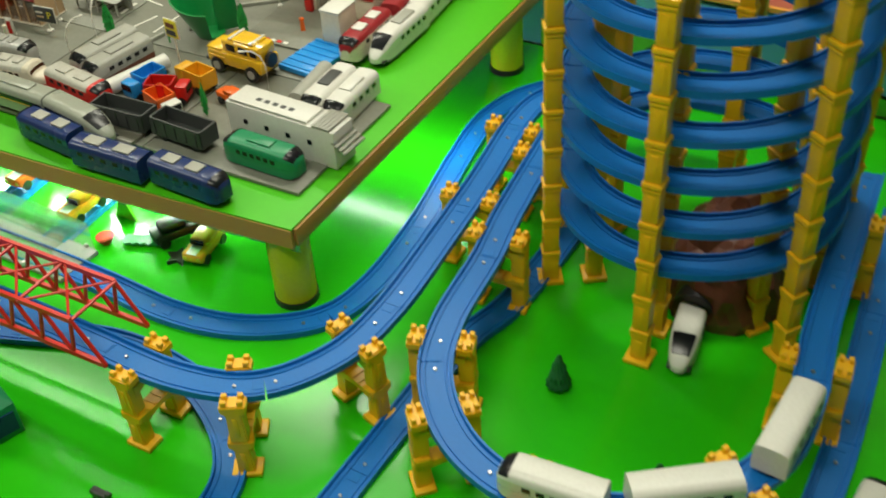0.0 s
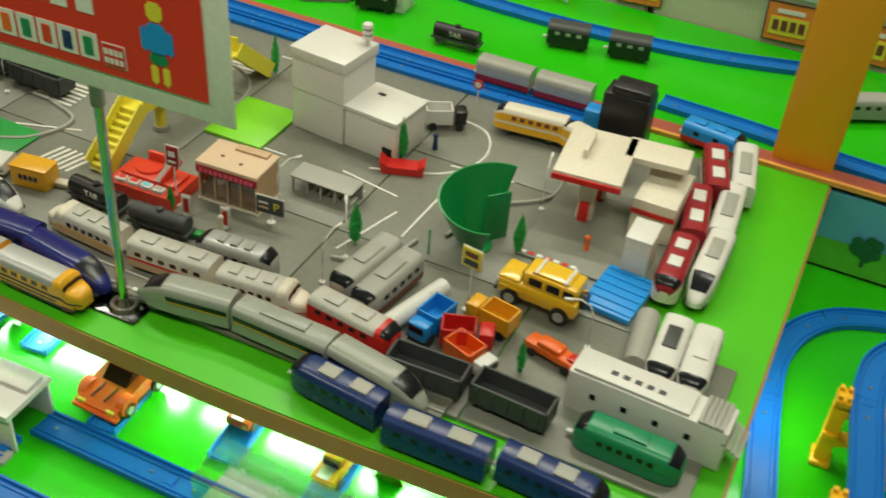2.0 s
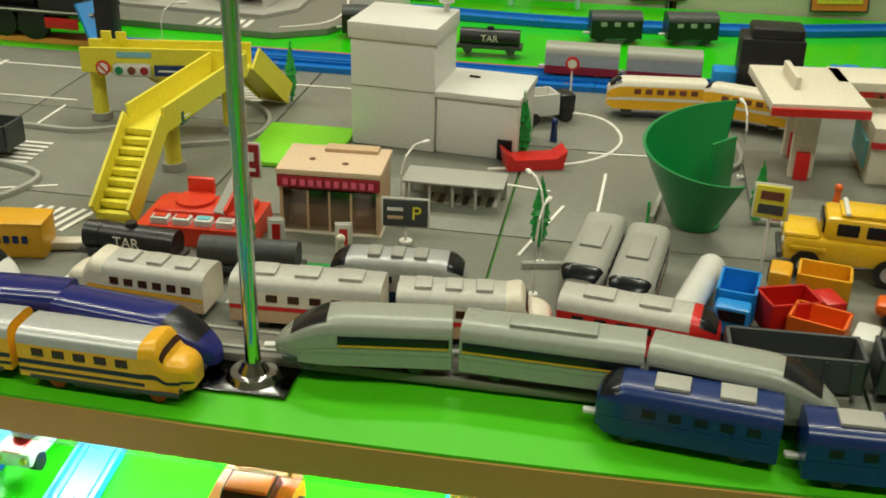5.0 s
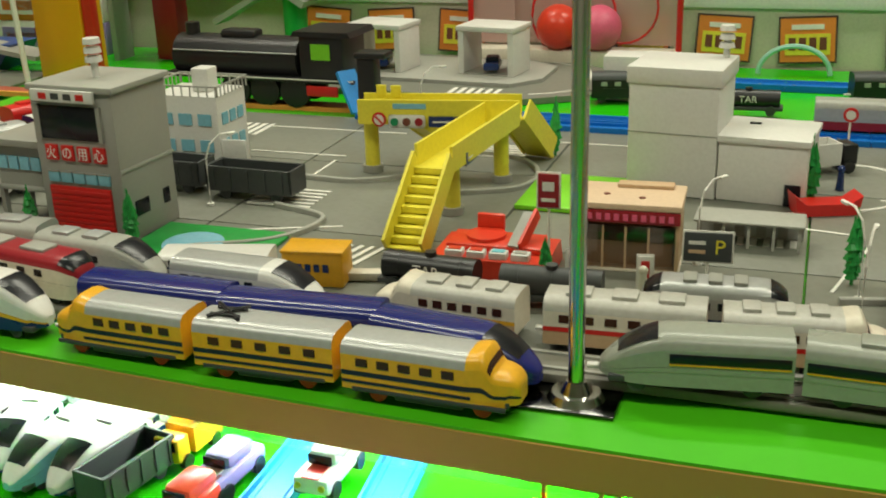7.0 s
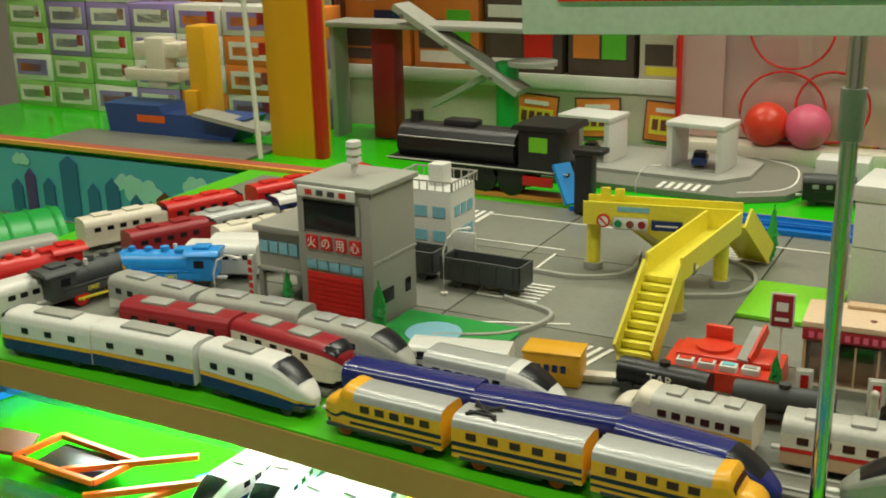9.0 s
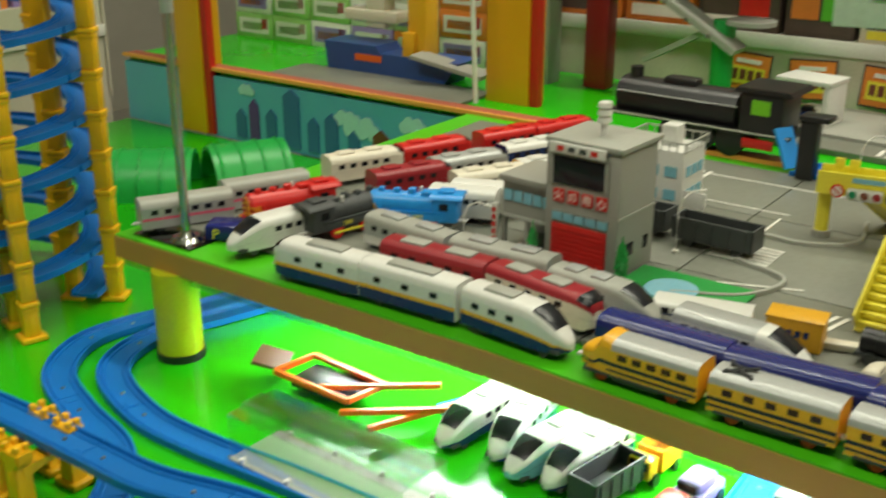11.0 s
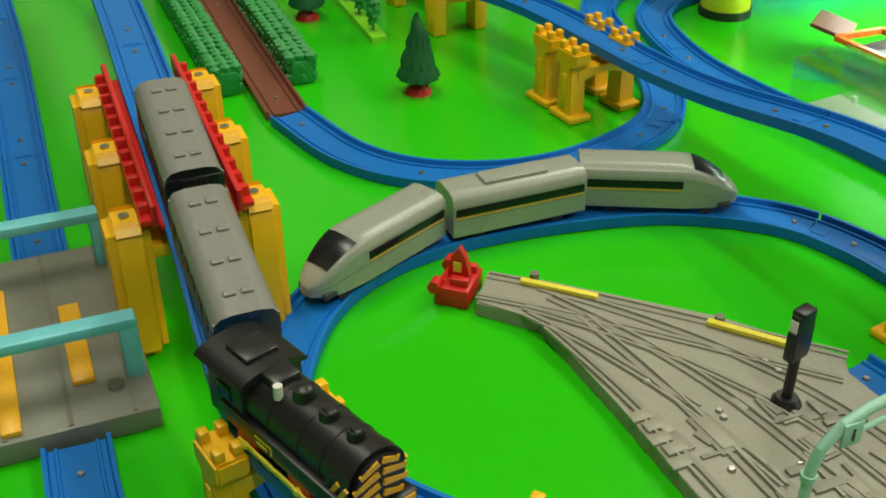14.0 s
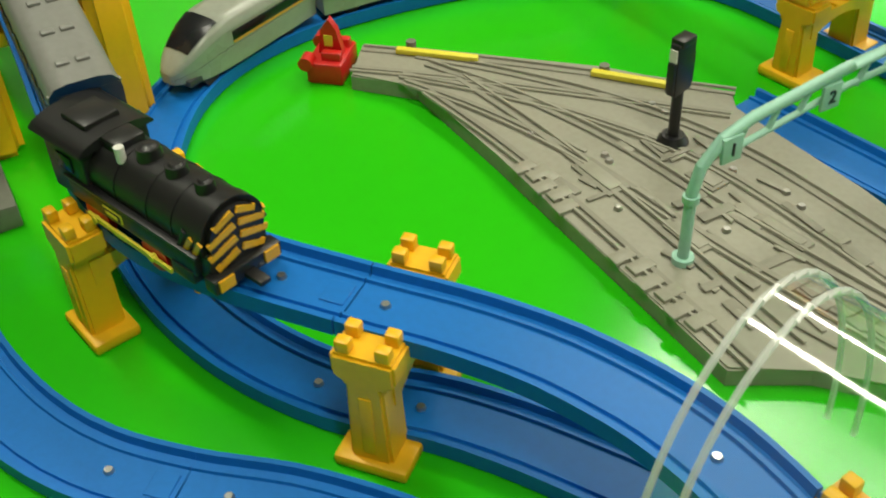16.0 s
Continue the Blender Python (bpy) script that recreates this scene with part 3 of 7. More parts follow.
for x, y, a in ((-1.84, -0.292, -4), (-1.95, -0.285, 0)):
    e = thing("ramp_pier", "low yellow plastic ramp pier under the sloping track", "pier", "yellow track piers", pose(x, y, 0, 0, 0, a))
    for s in (-1, 1):
        part("column", box(B(), (0, s * 0.026, 0.022), (0.024, 0.016, 0.044), 0.002), YEL, e)
    part("arch_plate", box(B(), (0, 0, 0.038), (0.018, 0.05, 0.007), 0.001), YEL, e)


def big_pier(x, y, a, h):
    e = thing("block_pier", "tall solid yellow plastic pier block with rounded shoulders", "pier", "tall yellow piers", pose(x, y, 0, 0, 0, a))
    for s in (-1, 1):
        bm = side_prism(B(), [(-0.026, 0), (0.026, 0), (0.022, h * 0.5), (0.019, h * 0.95), (0.015, h), (-0.015, h), (-0.019, h * 0.95), (-0.022, h * 0.5)], s * 0.043 - 0.014, s * 0.043 + 0.014)
        bmesh.ops.bevel(bm, geom=list(bm.edges), offset=0.006, segments=3, affect="EDGES")
        b = part("block", bm, YEL, e)
        part("top_screw", cyl(B(), (0, s * 0.043, h + 0.0006), 0.0034, 0.0016, seg=14), SCREW, b)
    part("saddle", box(B(), (0, 0, h - 0.022), (0.03, 0.06, 0.01), 0.002), YEL, e)


for x, y, a, h in ((-1.438, -0.740, -8, 0.098), (-1.530, -0.725, -8, 0.104), (-1.622, -0.711, -8, 0.108)):
    big_pier(x, y, a, h)


# ---- spiral towers ----
bm = box(B(), (0, 0, 0.028), (0.0205, 0.0205, 0.0555), 0.0014)
box(bm, (0, 0, 0.0515), (0.0255, 0.0255, 0.0075), 0.0022)
box(bm, (0, 0, 0.0445), (0.0230, 0.0230, 0.006), 0.0016)
box(bm, (0.0105, 0, 0.022), (0.0012, 0.008, 0.030), 0.0004)
BLOCK_ME = mesh_of("column_block", bm, YEL, True)

def spiral_tower(cx, cy, radius, turns, pitch, z0, phase, posts, height, label):
    t = thing("spiral_tower", label, "toy tower", "", pose(cx, cy, 0))
    n = 40
    for k in range(int(turns * 2)):
        pts = []
        for i in range(n // 2 + 1):
            a = phase + (k * 0.5 + i / n) * 2 * math.pi
            pts.append(Vector((radius * math.cos(a), radius * math.sin(a), z0 + pitch * (k * 0.5 + i / n))))
        pts[-1] = pts[-1].lerp(pts[-2], 0.1)
        part("spiral_track", sweep(B(), pts, PROFILE), BLUE, t, "blue curved track")
    for a in posts:
        x, y = (radius + 0.030) * math.cos(radians(a)), (radius + 0.030) * math.sin(radians(a))
        ix, iy = (radius - 0.030) * math.cos(radians(a)), (radius - 0.030) * math.sin(radians(a))
        m = int(height / 0.056)
        for px, py in ((x, y), (ix, iy)):
            c = part("column_foot", box(B(), (px, py, 0.0035), (0.034, 0.034, 0.007), 0.002, a), YEL, t, "yellow block column")
            for k in range(m):
                o = new("column_block", BLOCK_ME)
                o.parent, o.location, o.rotation_euler = c, (px, py, 0.056 * k), (0, 0, radians(a))
        for k in range(int(turns)):
            zz = z0 + pitch * (k + ((radians(a) - phase) / (2 * math.pi)) % 1) - 0.006
            bm = box(B(), ((x + ix) / 2, (y + iy) / 2, zz), (0.06, 0.014, 0.01), 0.001, a)
            part("bracket", bm, YEL, t, "yellow track bracket")


spiral_tower(0.43, 0.315, 0.165, 7, 0.0625, 0.120, radians(200), (-90, -36, 30, 90, 165, 212), 0.51, "tall blue spiral track tower on yellow block columns")
spiral_tower(-2.11, -0.02, 0.165, 8, 0.0625, 0.014, radians(20), (-113, -67, -16, 32, 90, 150, 205), 0.56, "tall blue spiral track tower beside the deck")


# ---- toy railway cars ----
RING = [(1.0, 0.0), (1.0, 0.30), (1.0, 0.40), (1.0, 0.74), (0.94, 0.87), (0.78, 0.96), (0.42, 1.0)]
WHEEL_ME = {}


def wheel_mesh(m):
    if m.name not in WHEEL_ME:
        bm = cyl(B(), (0, 0, 0), 0.0068, 0.004, "Y", 16)
        cyl(bm, (0, -0.0022, 0), 0.003, 0.001, "Y", 10)
        WHEEL_ME[m.name] = mesh_of("wheel", bm, m, True)
    return WHEEL_ME[m.name]


def car(name, label, m, side, roof=None, skirt=None, stripe=None, length=0.118, width=0.037, height=0.036, nose="", tail="", windows=6, win=None, wheel=None, roofbits=0, bit=None, shield=True, band=False, base=0.007, cap=None, sill=None, group="toy trains"):
    """A toy railway car along x, standing on z = 0. nose, tail: '' flat, 'round', 'bonnet' (raised cab behind a low hood) or 'long'."""
    e = thing(name, label, "toy train", group, m)
    st = []
    nose_len = {"": 0.0, "round": 0.022, "bonnet": 0.036, "long": 0.05}
    us = (0, 0.02, 0.04, 0.08, 0.12, 0.18, 0.25, 0.35, 0.45, 0.52, 0.58, 0.64, 0.7, 0.78, 0.88, 1)
    xs = [-length / 2, length / 2]
    samples = sorted({-length / 2 + nose_len[tail] * u for u in us} | {length / 2 - nose_len[nose] * u for u in us} | {0.0})
    for x in samples:
        w, top, bot = 1.0, 1.0, 0.0
        for end, kind in ((length / 2, nose), (-length / 2, tail)):
            if kind:
                u = min(1.0, abs(end - x) / nose_len[kind])
                f = math.sqrt(max(0.0, 1 - (1 - u) ** 2))
                w *= {"round": 0.35 + 0.65 * f, "bonnet": 0.40 + 0.60 * f, "long": 0.16 + 0.84 * f}[kind]
                if kind == "bonnet":
                    k = min(1, max(0, (u - 0.45) / 0.25))
                    hood = 0.40 + 0.27 * math.sqrt(max(0.0, 1 - (1 - min(1, u / 0.45)) ** 2))
                    top *= hood + (1.05 - hood) * k * k * (3 - 2 * k) - 0.05 * max(0, (u - 0.8) / 0.2)
                else:
                    top *= (0.55 + 0.45 * f) if kind == "round" else (0.26 + 0.74 * math.sin(math.pi / 2 * u) ** 0.85)
                bot = max(bot, 0.0 if u > 0.2 else 0.06)
        st.append((x, w, top, bot))

    def strip(i0, i1, across, grow=0.0, x0=-9, x1=9, caps=False):
        bm = B()
        idx = list(range(i0, i1 + 1))
        rows = []
        for x, w, top, bot in st:
            if not (x0 - 1e-6 <= x <= x1 + 1e-6):
                continue
            half = [((a * w) * width / 2 + grow * (0.5 if k > 3 else 1), base + (bot + (top - bot) * b) * height + (grow if k > 3 else 0)) for k, (a, b) in enumerate(RING)]
            left = [Vector((x, half[k][0], half[k][1])) for k in idx]
            right = [Vector((x, -half[k][0], half[k][1])) for k in idx]
            rows.append((left, right))
        if len(rows) < 2:
            return bm
        if across:
            rr = [[bm.verts.new(v) for v in l + r[::-1]] for l, r in rows]
            sets = [rr]
        else:
            sets = [[[bm.verts.new(v) for v in l] for l, r in rows], [[bm.verts.new(v) for v in r[::-1]] for l, r in rows]]
        for s in sets:
            for a, b in zip(s, s[1:]):
                for k in range(len(a) - 1):
                    bm.faces.new((a[k], b[k], b[k + 1], a[k + 1]))
        if caps:
            for r in (0, -1):
                x, w, top, bot = st[r]
                pts = [(a * w * width / 2, base + (bot + (top - bot) * b) * height) for a, b in RING]
                vs = [bm.verts.new((x, y, z)) for y, z in pts] + [bm.verts.new((x, -y, z)) for y, z in pts[::-1]]
                bm.faces.new(vs if r else vs[::-1])
        bmesh.ops.recalc_face_normals(bm, faces=bm.faces)
        return bm

    part("skirt", strip(0, 1, False), skirt or side, e)
    part("waist_band", strip(1, 2, False, 0.0003), stripe or side, e)
    body = part("body", strip(2, 3, False, 0, caps=True), side, e)
    xa = -length / 2 + (nose_len[tail] if cap else 0)
    xb = length / 2 - (nose_len[nose] if cap else 0)
    part("roof", strip(3, 6, True, 0.0, xa, xb), roof or side, e)
    if cap and nose:
        part("nose_cap", strip(3, 6, True, 0.0, xb, 9), cap, e, "rounded nose in the body colour")
    if cap and tail:
        part("nose_cap", strip(3, 6, True, 0.0, -9, xa), cap, e, "rounded nose in the body colour")
    part("underframe", box(B(), (0, 0, base + 0.002), (length * 0.9, width * 0.8, 0.005), 0.001), COAL, e)
    if shield and nose:
        near, far, low_edge = {"round": (0.12, 0.7, 4), "bonnet": (0.52, 0.60, 4), "long": (0.25, 0.78, 5)}[nose]
        part("windscreen", strip(low_edge, 6, True, 0.0005, length / 2 - nose_len[nose] * far, length / 2 - nose_len[nose] * near), AMBER if nose == "bonnet" else DGLASS, e, "dark windscreen")
    if shield and tail:
        near, far, low_edge = {"round": (0.12, 0.7, 4), "bonnet": (0.52, 0.60, 4), "long": (0.25, 0.78, 5)}[tail]
        part("windscreen", strip(low_edge, 6, True, 0.0005, -length / 2 + nose_len[tail] * near, -length / 2 + nose_len[tail] * far), AMBER if tail == "bonnet" else DGLASS, e, "dark windscreen")
    lo, hi = -length / 2 + nose_len[tail] * 0.9 + 0.008, length / 2 - nose_len[nose] * 0.9 - 0.008
    if band:
        for s in (-1, 1):
            part("window_band", box(B(), ((lo + hi) / 2, s * width / 2, base + height * 0.585), (hi - lo + 0.012, 0.0012, 0.0068), 0.0004), DGLASS, e, "dark window band")
            part("yellow_line", box(B(), ((lo + hi) / 2, s * width / 2, base + height * 0.46), (hi - lo + 0.012, 0.0010, 0.0010)), OCHRE, e, "thin yellow line")
    elif windows:
        wm = mesh_of("window", box(B(), (0, 0, 0), (min(0.009, (hi - lo) / windows * 0.62), 0.0012, 0.0062), 0.0004), win or DGLASS)
        for k in range(windows):
            for s in (-1, 1):
                o = new("window", wm)
                o.parent, o.location = e, (lo + (hi - lo) * (k + 0.5) / windows, s * (width / 2 + 0.0001), base + height * 0.59)
    if sill:
        for s in (-1, 1):
            part("sill_stripe", box(B(), ((lo + hi) / 2, s * width / 2, base + height * 0.17), (hi - lo + 0.016, 0.0010, height * 0.06)), sill, e, "dark line along the sill")
    for k in range(roofbits):
        x = lo + (hi - lo) * (k + 0.5) / roofbits
        part("roof_unit", box(B(), (x, 0, base + height + 0.0008), ((hi - lo) / roofbits * 0.55, 0.018, 0.0034), 0.0008), bit or roof or side, e)
    for fx in (-0.3, 0.3):
        for s in (-1, 1):
            o = new("wheel", wheel_mesh(wheel or COAL))
            o.parent, o.location = e, (fx * length, s * 0.0125, 0.0068)
    part("coupler", box(B(), (-length / 2 - 0.004, 0, base + 0.004), (0.010, 0.006, 0.003), 0.0008), WHITE, e)
    return e


def at(x, y, a, z=DECK + 0.0015):
    return pose(x, y, z, 0, 0, a)


RZ = DECK + 0.0065       # standing on the road plates
# navy limited express
for x, y, a, n, tl, lab in ((-0.425, 0.020, -6, "", "round", "rear"), (-0.293, 0.004, 1, "", "", ""), (-0.163, 0.012, -3, "round", "", "nose")):
    car("navy_train_car", "navy toy express train car with pale grey roof panels", at(x, y, a), NAVY, NAVY, NAVY, length=0.12, nose=n, tail=tl, windows=5, roofbits=2, bit=PALEG)
# grey bullet train
for x, y, a, n, tl in ((-0.655, 0.056, 8, "", "long"), (-0.519, 0.062, -2, "", ""), (-0.388, 0.050, -10, "long", "")):
    car("grey_bullet_train_car", "grey toy bullet train car with dark windows and yellow line", at(x, y, a, DECK + 0.012), TRAING, TRAING, TRAING, band=True, length=0.128, nose=n, tail=tl, windows=7, roofbits=1 if not (n or tl) else 0)
# cream and red express
for x, y, a, n in ((-0.712, 0.112, 3, ""), (-0.583, 0.118, 6, "bonnet")):
    car("cream_express_car", "cream and red toy express car with white roof", at(x, y, a, RZ), CREAM, DULLW, TAN, RED, length=0.118, nose=n, windows=6, roofbits=3, win=AMBER, cap=CREAM)
car("cream_bonnet_car", "cream and yellow toy express car with white roof boxes", at(-0.852, 0.116, -4, RZ), CREAM, DULLW, TAN, OCHRE, length=0.122, height=0.032, tail="bonnet", windows=6, win=AMBER, roofbits=3, cap=CREAM)
car("red_train_car", "red toy train car with worn white roof", at(-0.459, 0.122, -8, RZ), RED, DULLW, RED, length=0.12, nose="round", windows=5, roofbits=2, cap=RED)
car("silver_locomotive", "silver grey toy electric locomotive", at(-0.652, 0.160, 4, RZ), SILVER, SILVER, NAVY, length=0.112, nose="round", tail="round", windows=4, roofbits=3, bit=PALEG)
for x, y in ((-0.500, 0.217), (-0.462, 0.203)):
    car("silver_commuter_car", "silver toy commuter car with grey roof", at(x, y, -98, RZ), SILVER, PALEG, BROWN, length=0.118, nose="round", windows=5, roofbits=1)
# yellow inspection bullet train
for x, y, a, n, tl, l in ((-1.082, 0.018, -2, "", "bonnet", 0.122), (-0.954, 0.012, 0, "", "", 0.112), (-0.825, 0.006, -2, "bonnet", "", 0.128)):
    yc = car("yellow_train_car", "golden yellow toy train car with navy lines and silver roof", at(x, y, a), OCHRE, SILVER, OCHRE, LINE, base=0.0095, height=0.0355, length=l, nose=n, tail=tl, windows=5, win=AMBER, wheel=CORAL, cap=OCHRE, sill=LINE)
    for s in (-1, 1):
        part("skirt_box", box(B(), (0, s * 0.0125, 0.0075), (l * 0.40, 0.008, 0.008), 0.0015), COAL, yc)
        part("skirt_rail", box(B(), (0, s * 0.0180, 0.0098), (l * 0.88, 0.0020, 0.0036), 0.0006), COAL, yc, "dark grey skirt")
    if not n and not tl:
        for k in (-1, 1):
            part("pantograph_arm", bar(B(), (-0.034 - 0.013 * k, -0.010, 0.0458), (-0.034 + 0.013 * k, 0.010, 0.0480), 0.0016, 6), BLACK, yc, "folded black pantograph")
            part("pantograph_arm", bar(B(), (-0.046, k * 0.006, 0.0466), (-0.022, k * 0.006, 0.0466), 0.0014, 6), BLACK, yc, "folded black pantograph")
# violet-blue round-nosed train
for x, y, a, n in ((-1.083, 0.064, 0, ""), (-0.952, 0.060, 3, ""), (-0.822, 0.046, -8, "long")):
    car("violet_train_car", "glossy violet-blue toy train car with round windows", at(x, y, a), PURP, PURP, PURP, length=0.13, nose=n, tail="", windows=6, shield=True)
# white double-decker with navy skirt
for x, y, a, n, tl in ((-1.487, 0.028, 3, "", "round"), (-1.36, 0.034, 1, "", ""), (-1.225, 0.032, -6, "long", "")):
    car("double_deck_train_car", "white and navy toy double-deck bullet train car", at(x, y, a), WHITE, WHITE, NAVY, OCHRE, length=0.128, height=0.041, nose=n, tail=tl, windows=3, roofbits=1, bit=PALEG)
car("white_bullet_train_car", "white toy bullet train car with grey roof", at(-1.022, 0.108, -3, RZ), WHITE, SILVER, WHITE, NAVY, length=0.135, nose="long", windows=6, cap=WHITE)
for x, y, a, n in ((-1.452, 0.150, -6, ""), (-1.320, 0.148, 2, ""), (-1.180, 0.128, -5, "long")):
    car("silver_train_car", "silver toy train car with pale roof", at(x, y, a, RZ), SILVER, PALEG, WHITE, length=0.128, nose=n, windows=6, roofbits=2, bit=SILVER)
for x, y, a, n in ((-1.375, 0.098, 2, ""), (-1.232, 0.092, -9, "round")):
    car("wine_red_train_car", "wine red and beige toy train car", at(x, y, a, RZ), WINE if not n else CREAM, WINE, CREAM, CREAM, length=0.138, nose=n, windows=5, roofbits=2, bit=PALEG)
car("white_flat_train", "flat white toy train shell lying on its side", at(-1.089, 0.168, 14, RZ), WHITE, WHITE, WHITE, NAVY, length=0.1, height=0.018, windows=7)
car("white_bullet_train_car", "white toy bullet train car lying across the corner", at(-1.615, 0.085, -103, DECK + 0.004), WHITE, WHITE, WHITE, length=0.135, nose="long", windows=5)
for x, y, a in ((-1.768, 0.075, 62), (-1.742, 0.195, 66)):
    car("silver_commuter_car", "silver toy commuter car with pink line at the board's edge", at(x, y, a), SILVER, PALEG, SILVER, PINK, length=0.12, windows=6)
for x, y, a, m2 in ((-1.60, 0.34, 66, WINE), (-1.70, 0.36, 66, CREAM), (-1.655, 0.47, 68, RED), (-1.60, 0.60, 68, RED), (-1.57, 0.44, 66, SILVER), (-1.53, 0.56, 66, NAVY), (-1.50, 0.40, 60, CREAM), (-1.46, 0.50, 62, OCHRE), (-1.56, 0.69, 70, RED)):
    car("toy_train_car", {WINE.name: "wine red", CREAM.name: "cream", RED.name: "red", SILVER.name: "silver", NAVY.name: "navy and white", OCHRE.name: "yellow and cream"}[m2.name] + " toy train car in a crowded row", at(x, y, a, RZ), m2,
        WHITE if m2 in (NAVY, OCHRE) else m2, m2, length=0.125, nose="round", windows=5, roofbits=2)
for x, y, a in ((-1.48, 0.30, 20), (-1.47, 0.335, 22)):
    car("white_shinkansen_car", "white toy train car with blue windows", at(x, y, a, RZ), WHITE, WHITE, WHITE, length=0.09, windows=6)
# red and white trains by the filling station
for x, y, a, n in ((-0.158, 0.68, -75, ""), (-0.156, 0.556, -80, ""), (-0.150, 0.425, -88, "round")):
    car("red_white_train_car", "red toy train car with white roof panels", at(x, y, a, RZ), WINE if not n else CREAM, WINE, CREAM, length=0.118, nose=n, windows=4, roofbits=2, bit=WHITE)
for x, y, a, n in ((-0.122, 0.712, -80, ""), (-0.118, 0.59, -86, ""), (-0.110, 0.455, -90, "long")):
    car("white_train_car", "white toy bullet train car with grey roof panel", at(x, y, a), WHITE, WHITE, WHITE, length=0.125 if not n else 0.145, nose=n, windows=5, roofbits=1, bit=PALEG)
for x, y, a in ((-0.450, 0.665, 6), (-0.345, 0.652, -18)):
    car("orange_train_car", "orange and cream toy express car tilted on the road", pose(x, y, RZ + 0.004, 8, 0, a + 180), OCHRE, CREAM, OCHRE, CREAM, length=0.115, nose="round", windows=6, win=BROWN)
for x, n in ((-0.112, "round"), (-0.074, "round")):
    car("white_commuter_car", "white toy train car with dark grey roof panel" if x < -0.1 else "plain white toy train car", at(x, 0.262, -88, DECK + 0.003), WHITE, WHITE, WHITE, length=0.11, nose=n, windows=4, roofbits=1, bit=COAL if x < -0.1 else WHITE)
car("green_railcar", "green toy railcar with dark windows", at(-0.108, 0.098, -2), TGREEN, TGREEN, TGREEN, length=0.125, nose="round", tail="round", windows=6, roofbits=1)


def wagon(x, y, a, l=0.095, z=RZ, label="charcoal grey open toy coal wagon"):
    e = thing("coal_wagon", label, "toy wagon", "toy trains", at(x, y, a, z))
    bm = B()
    box(bm, (0, 0, 0.012), (l, 0.036, 0.006), 0.001)
    for s in (-1, 1):
        box(bm, (0, s * 0.0165, 0.025), (l, 0.003, 0.024), 0.0006)
        box(bm, (s * (l / 2 - 0.0015), 0, 0.025), (0.003, 0.036, 0.024), 0.0006)
    part("tub", bm, COAL, e, "", False)
    for k in range(5):
        for s in (-1, 1):
            part("rib", box(B(), (-l / 2 + l * (k + 0.5) / 5, s * 0.0187, 0.024), (0.0025, 0.0014, 0.022)), COAL, e)
    for fx in (-0.3, 0.3):
        for s in (-1, 1):
            o = new("wheel", wheel_mesh(COAL))
            o.parent, o.location = e, (fx * l, s * 0.0125, 0.0068)


wagon(-0.350, 0.094, 2), wagon(-0.245, 0.098, -3), wagon(-1.165, 0.385, -2, 0.105), wagon(-1.275, 0.395, -2, 0.09)


def tanker(x, y, a, z, m, label):
    e = thing("tank_wagon", label, "toy wagon", "toy trains", at(x, y, a, z))
    part("tank", cyl(B(), (0, 0, 0.0205), 0.0125, 0.084, "X", 24), m, e)
    for k in (-1, 0, 1):
        part("band", cyl(B(), (k * 0.028, 0, 0.0205), 0.0129, 0.003, "X", 24), m, e)
    part("dome", cyl(B(), (0, 0, 0.0335), 0.005, 0.005), m, e)
    part("underframe", box(B(), (0, 0, 0.009), (0.092, 0.026, 0.005), 0.001), COAL, e)
    for fx in (-0.03, 0.03):
        for s in (-1, 1):
            o = new("wheel", wheel_mesh(COAL))
            o.parent, o.location = e, (fx, s * 0.0125, 0.0068)
    return e


def text_on(word, size, m, material, parent, name="lettering", label="", depth=0.0003):
    c = bpy.data.curves.new(name, "FONT")
    c.body, c.size, c.extrude, c.align_x, c.align_y = word, size, depth, "CENTER", "CENTER"
    tmp = new("tmp_text", c)
    dg = bpy.context.evaluated_depsgraph_get()
    me = bpy.data.meshes.new_from_object(tmp.evaluated_get(dg))
    bpy.data.objects.remove(tmp)
    me.materials.clear()
    me.materials.append(material)
    o = new(name, me)
    o.parent, o.matrix_basis = parent, m
    if label:
        o["label"] = label
    return o


tk = tanker(-0.890, 0.182, -4, RZ, BLACK, "black toy tar tank wagon")
text_on("TAR", 0.013, pose(0, -0.0128, 0.0215, 90, 0, 0), PAPER, tk)
tanker(-0.784, 0.178, 3, RZ, COAL, "grey toy tank wagon")
tk = tanker(-0.68, 0.895, 2, DECK + 0.004, BLACK, "black toy tar tank wagon on the back platform")
text_on("TAR", 0.013, pose(0, -0.0128, 0.0215, 90, 0, 0), PAPER, tk)
# moving trains, where they stand in mid run
car("grey_bullet_train_car", "grey toy bullet train car on the blue oval", pose(-1.434, -0.612, 0.007, 0, 0, -72), TRAING, TRAING, TRAING, band=True, length=0.13, nose="long", windows=6)
car("grey_bullet_train_car", "grey toy bullet train car on the blue oval", pose(-1.440, -0.482, 0.007, 0, 0, -98), TRAING, TRAING, TRAING, band=True, length=0.115, windows=7, roofbits=1)
car("grey_bullet_train_car", "grey toy bullet train car on the blue oval", pose(-1.402, -0.364, 0.007, 0, 0, 56), TRAING, TRAING, TRAING, band=True, length=0.13, nose="long", windows=6)


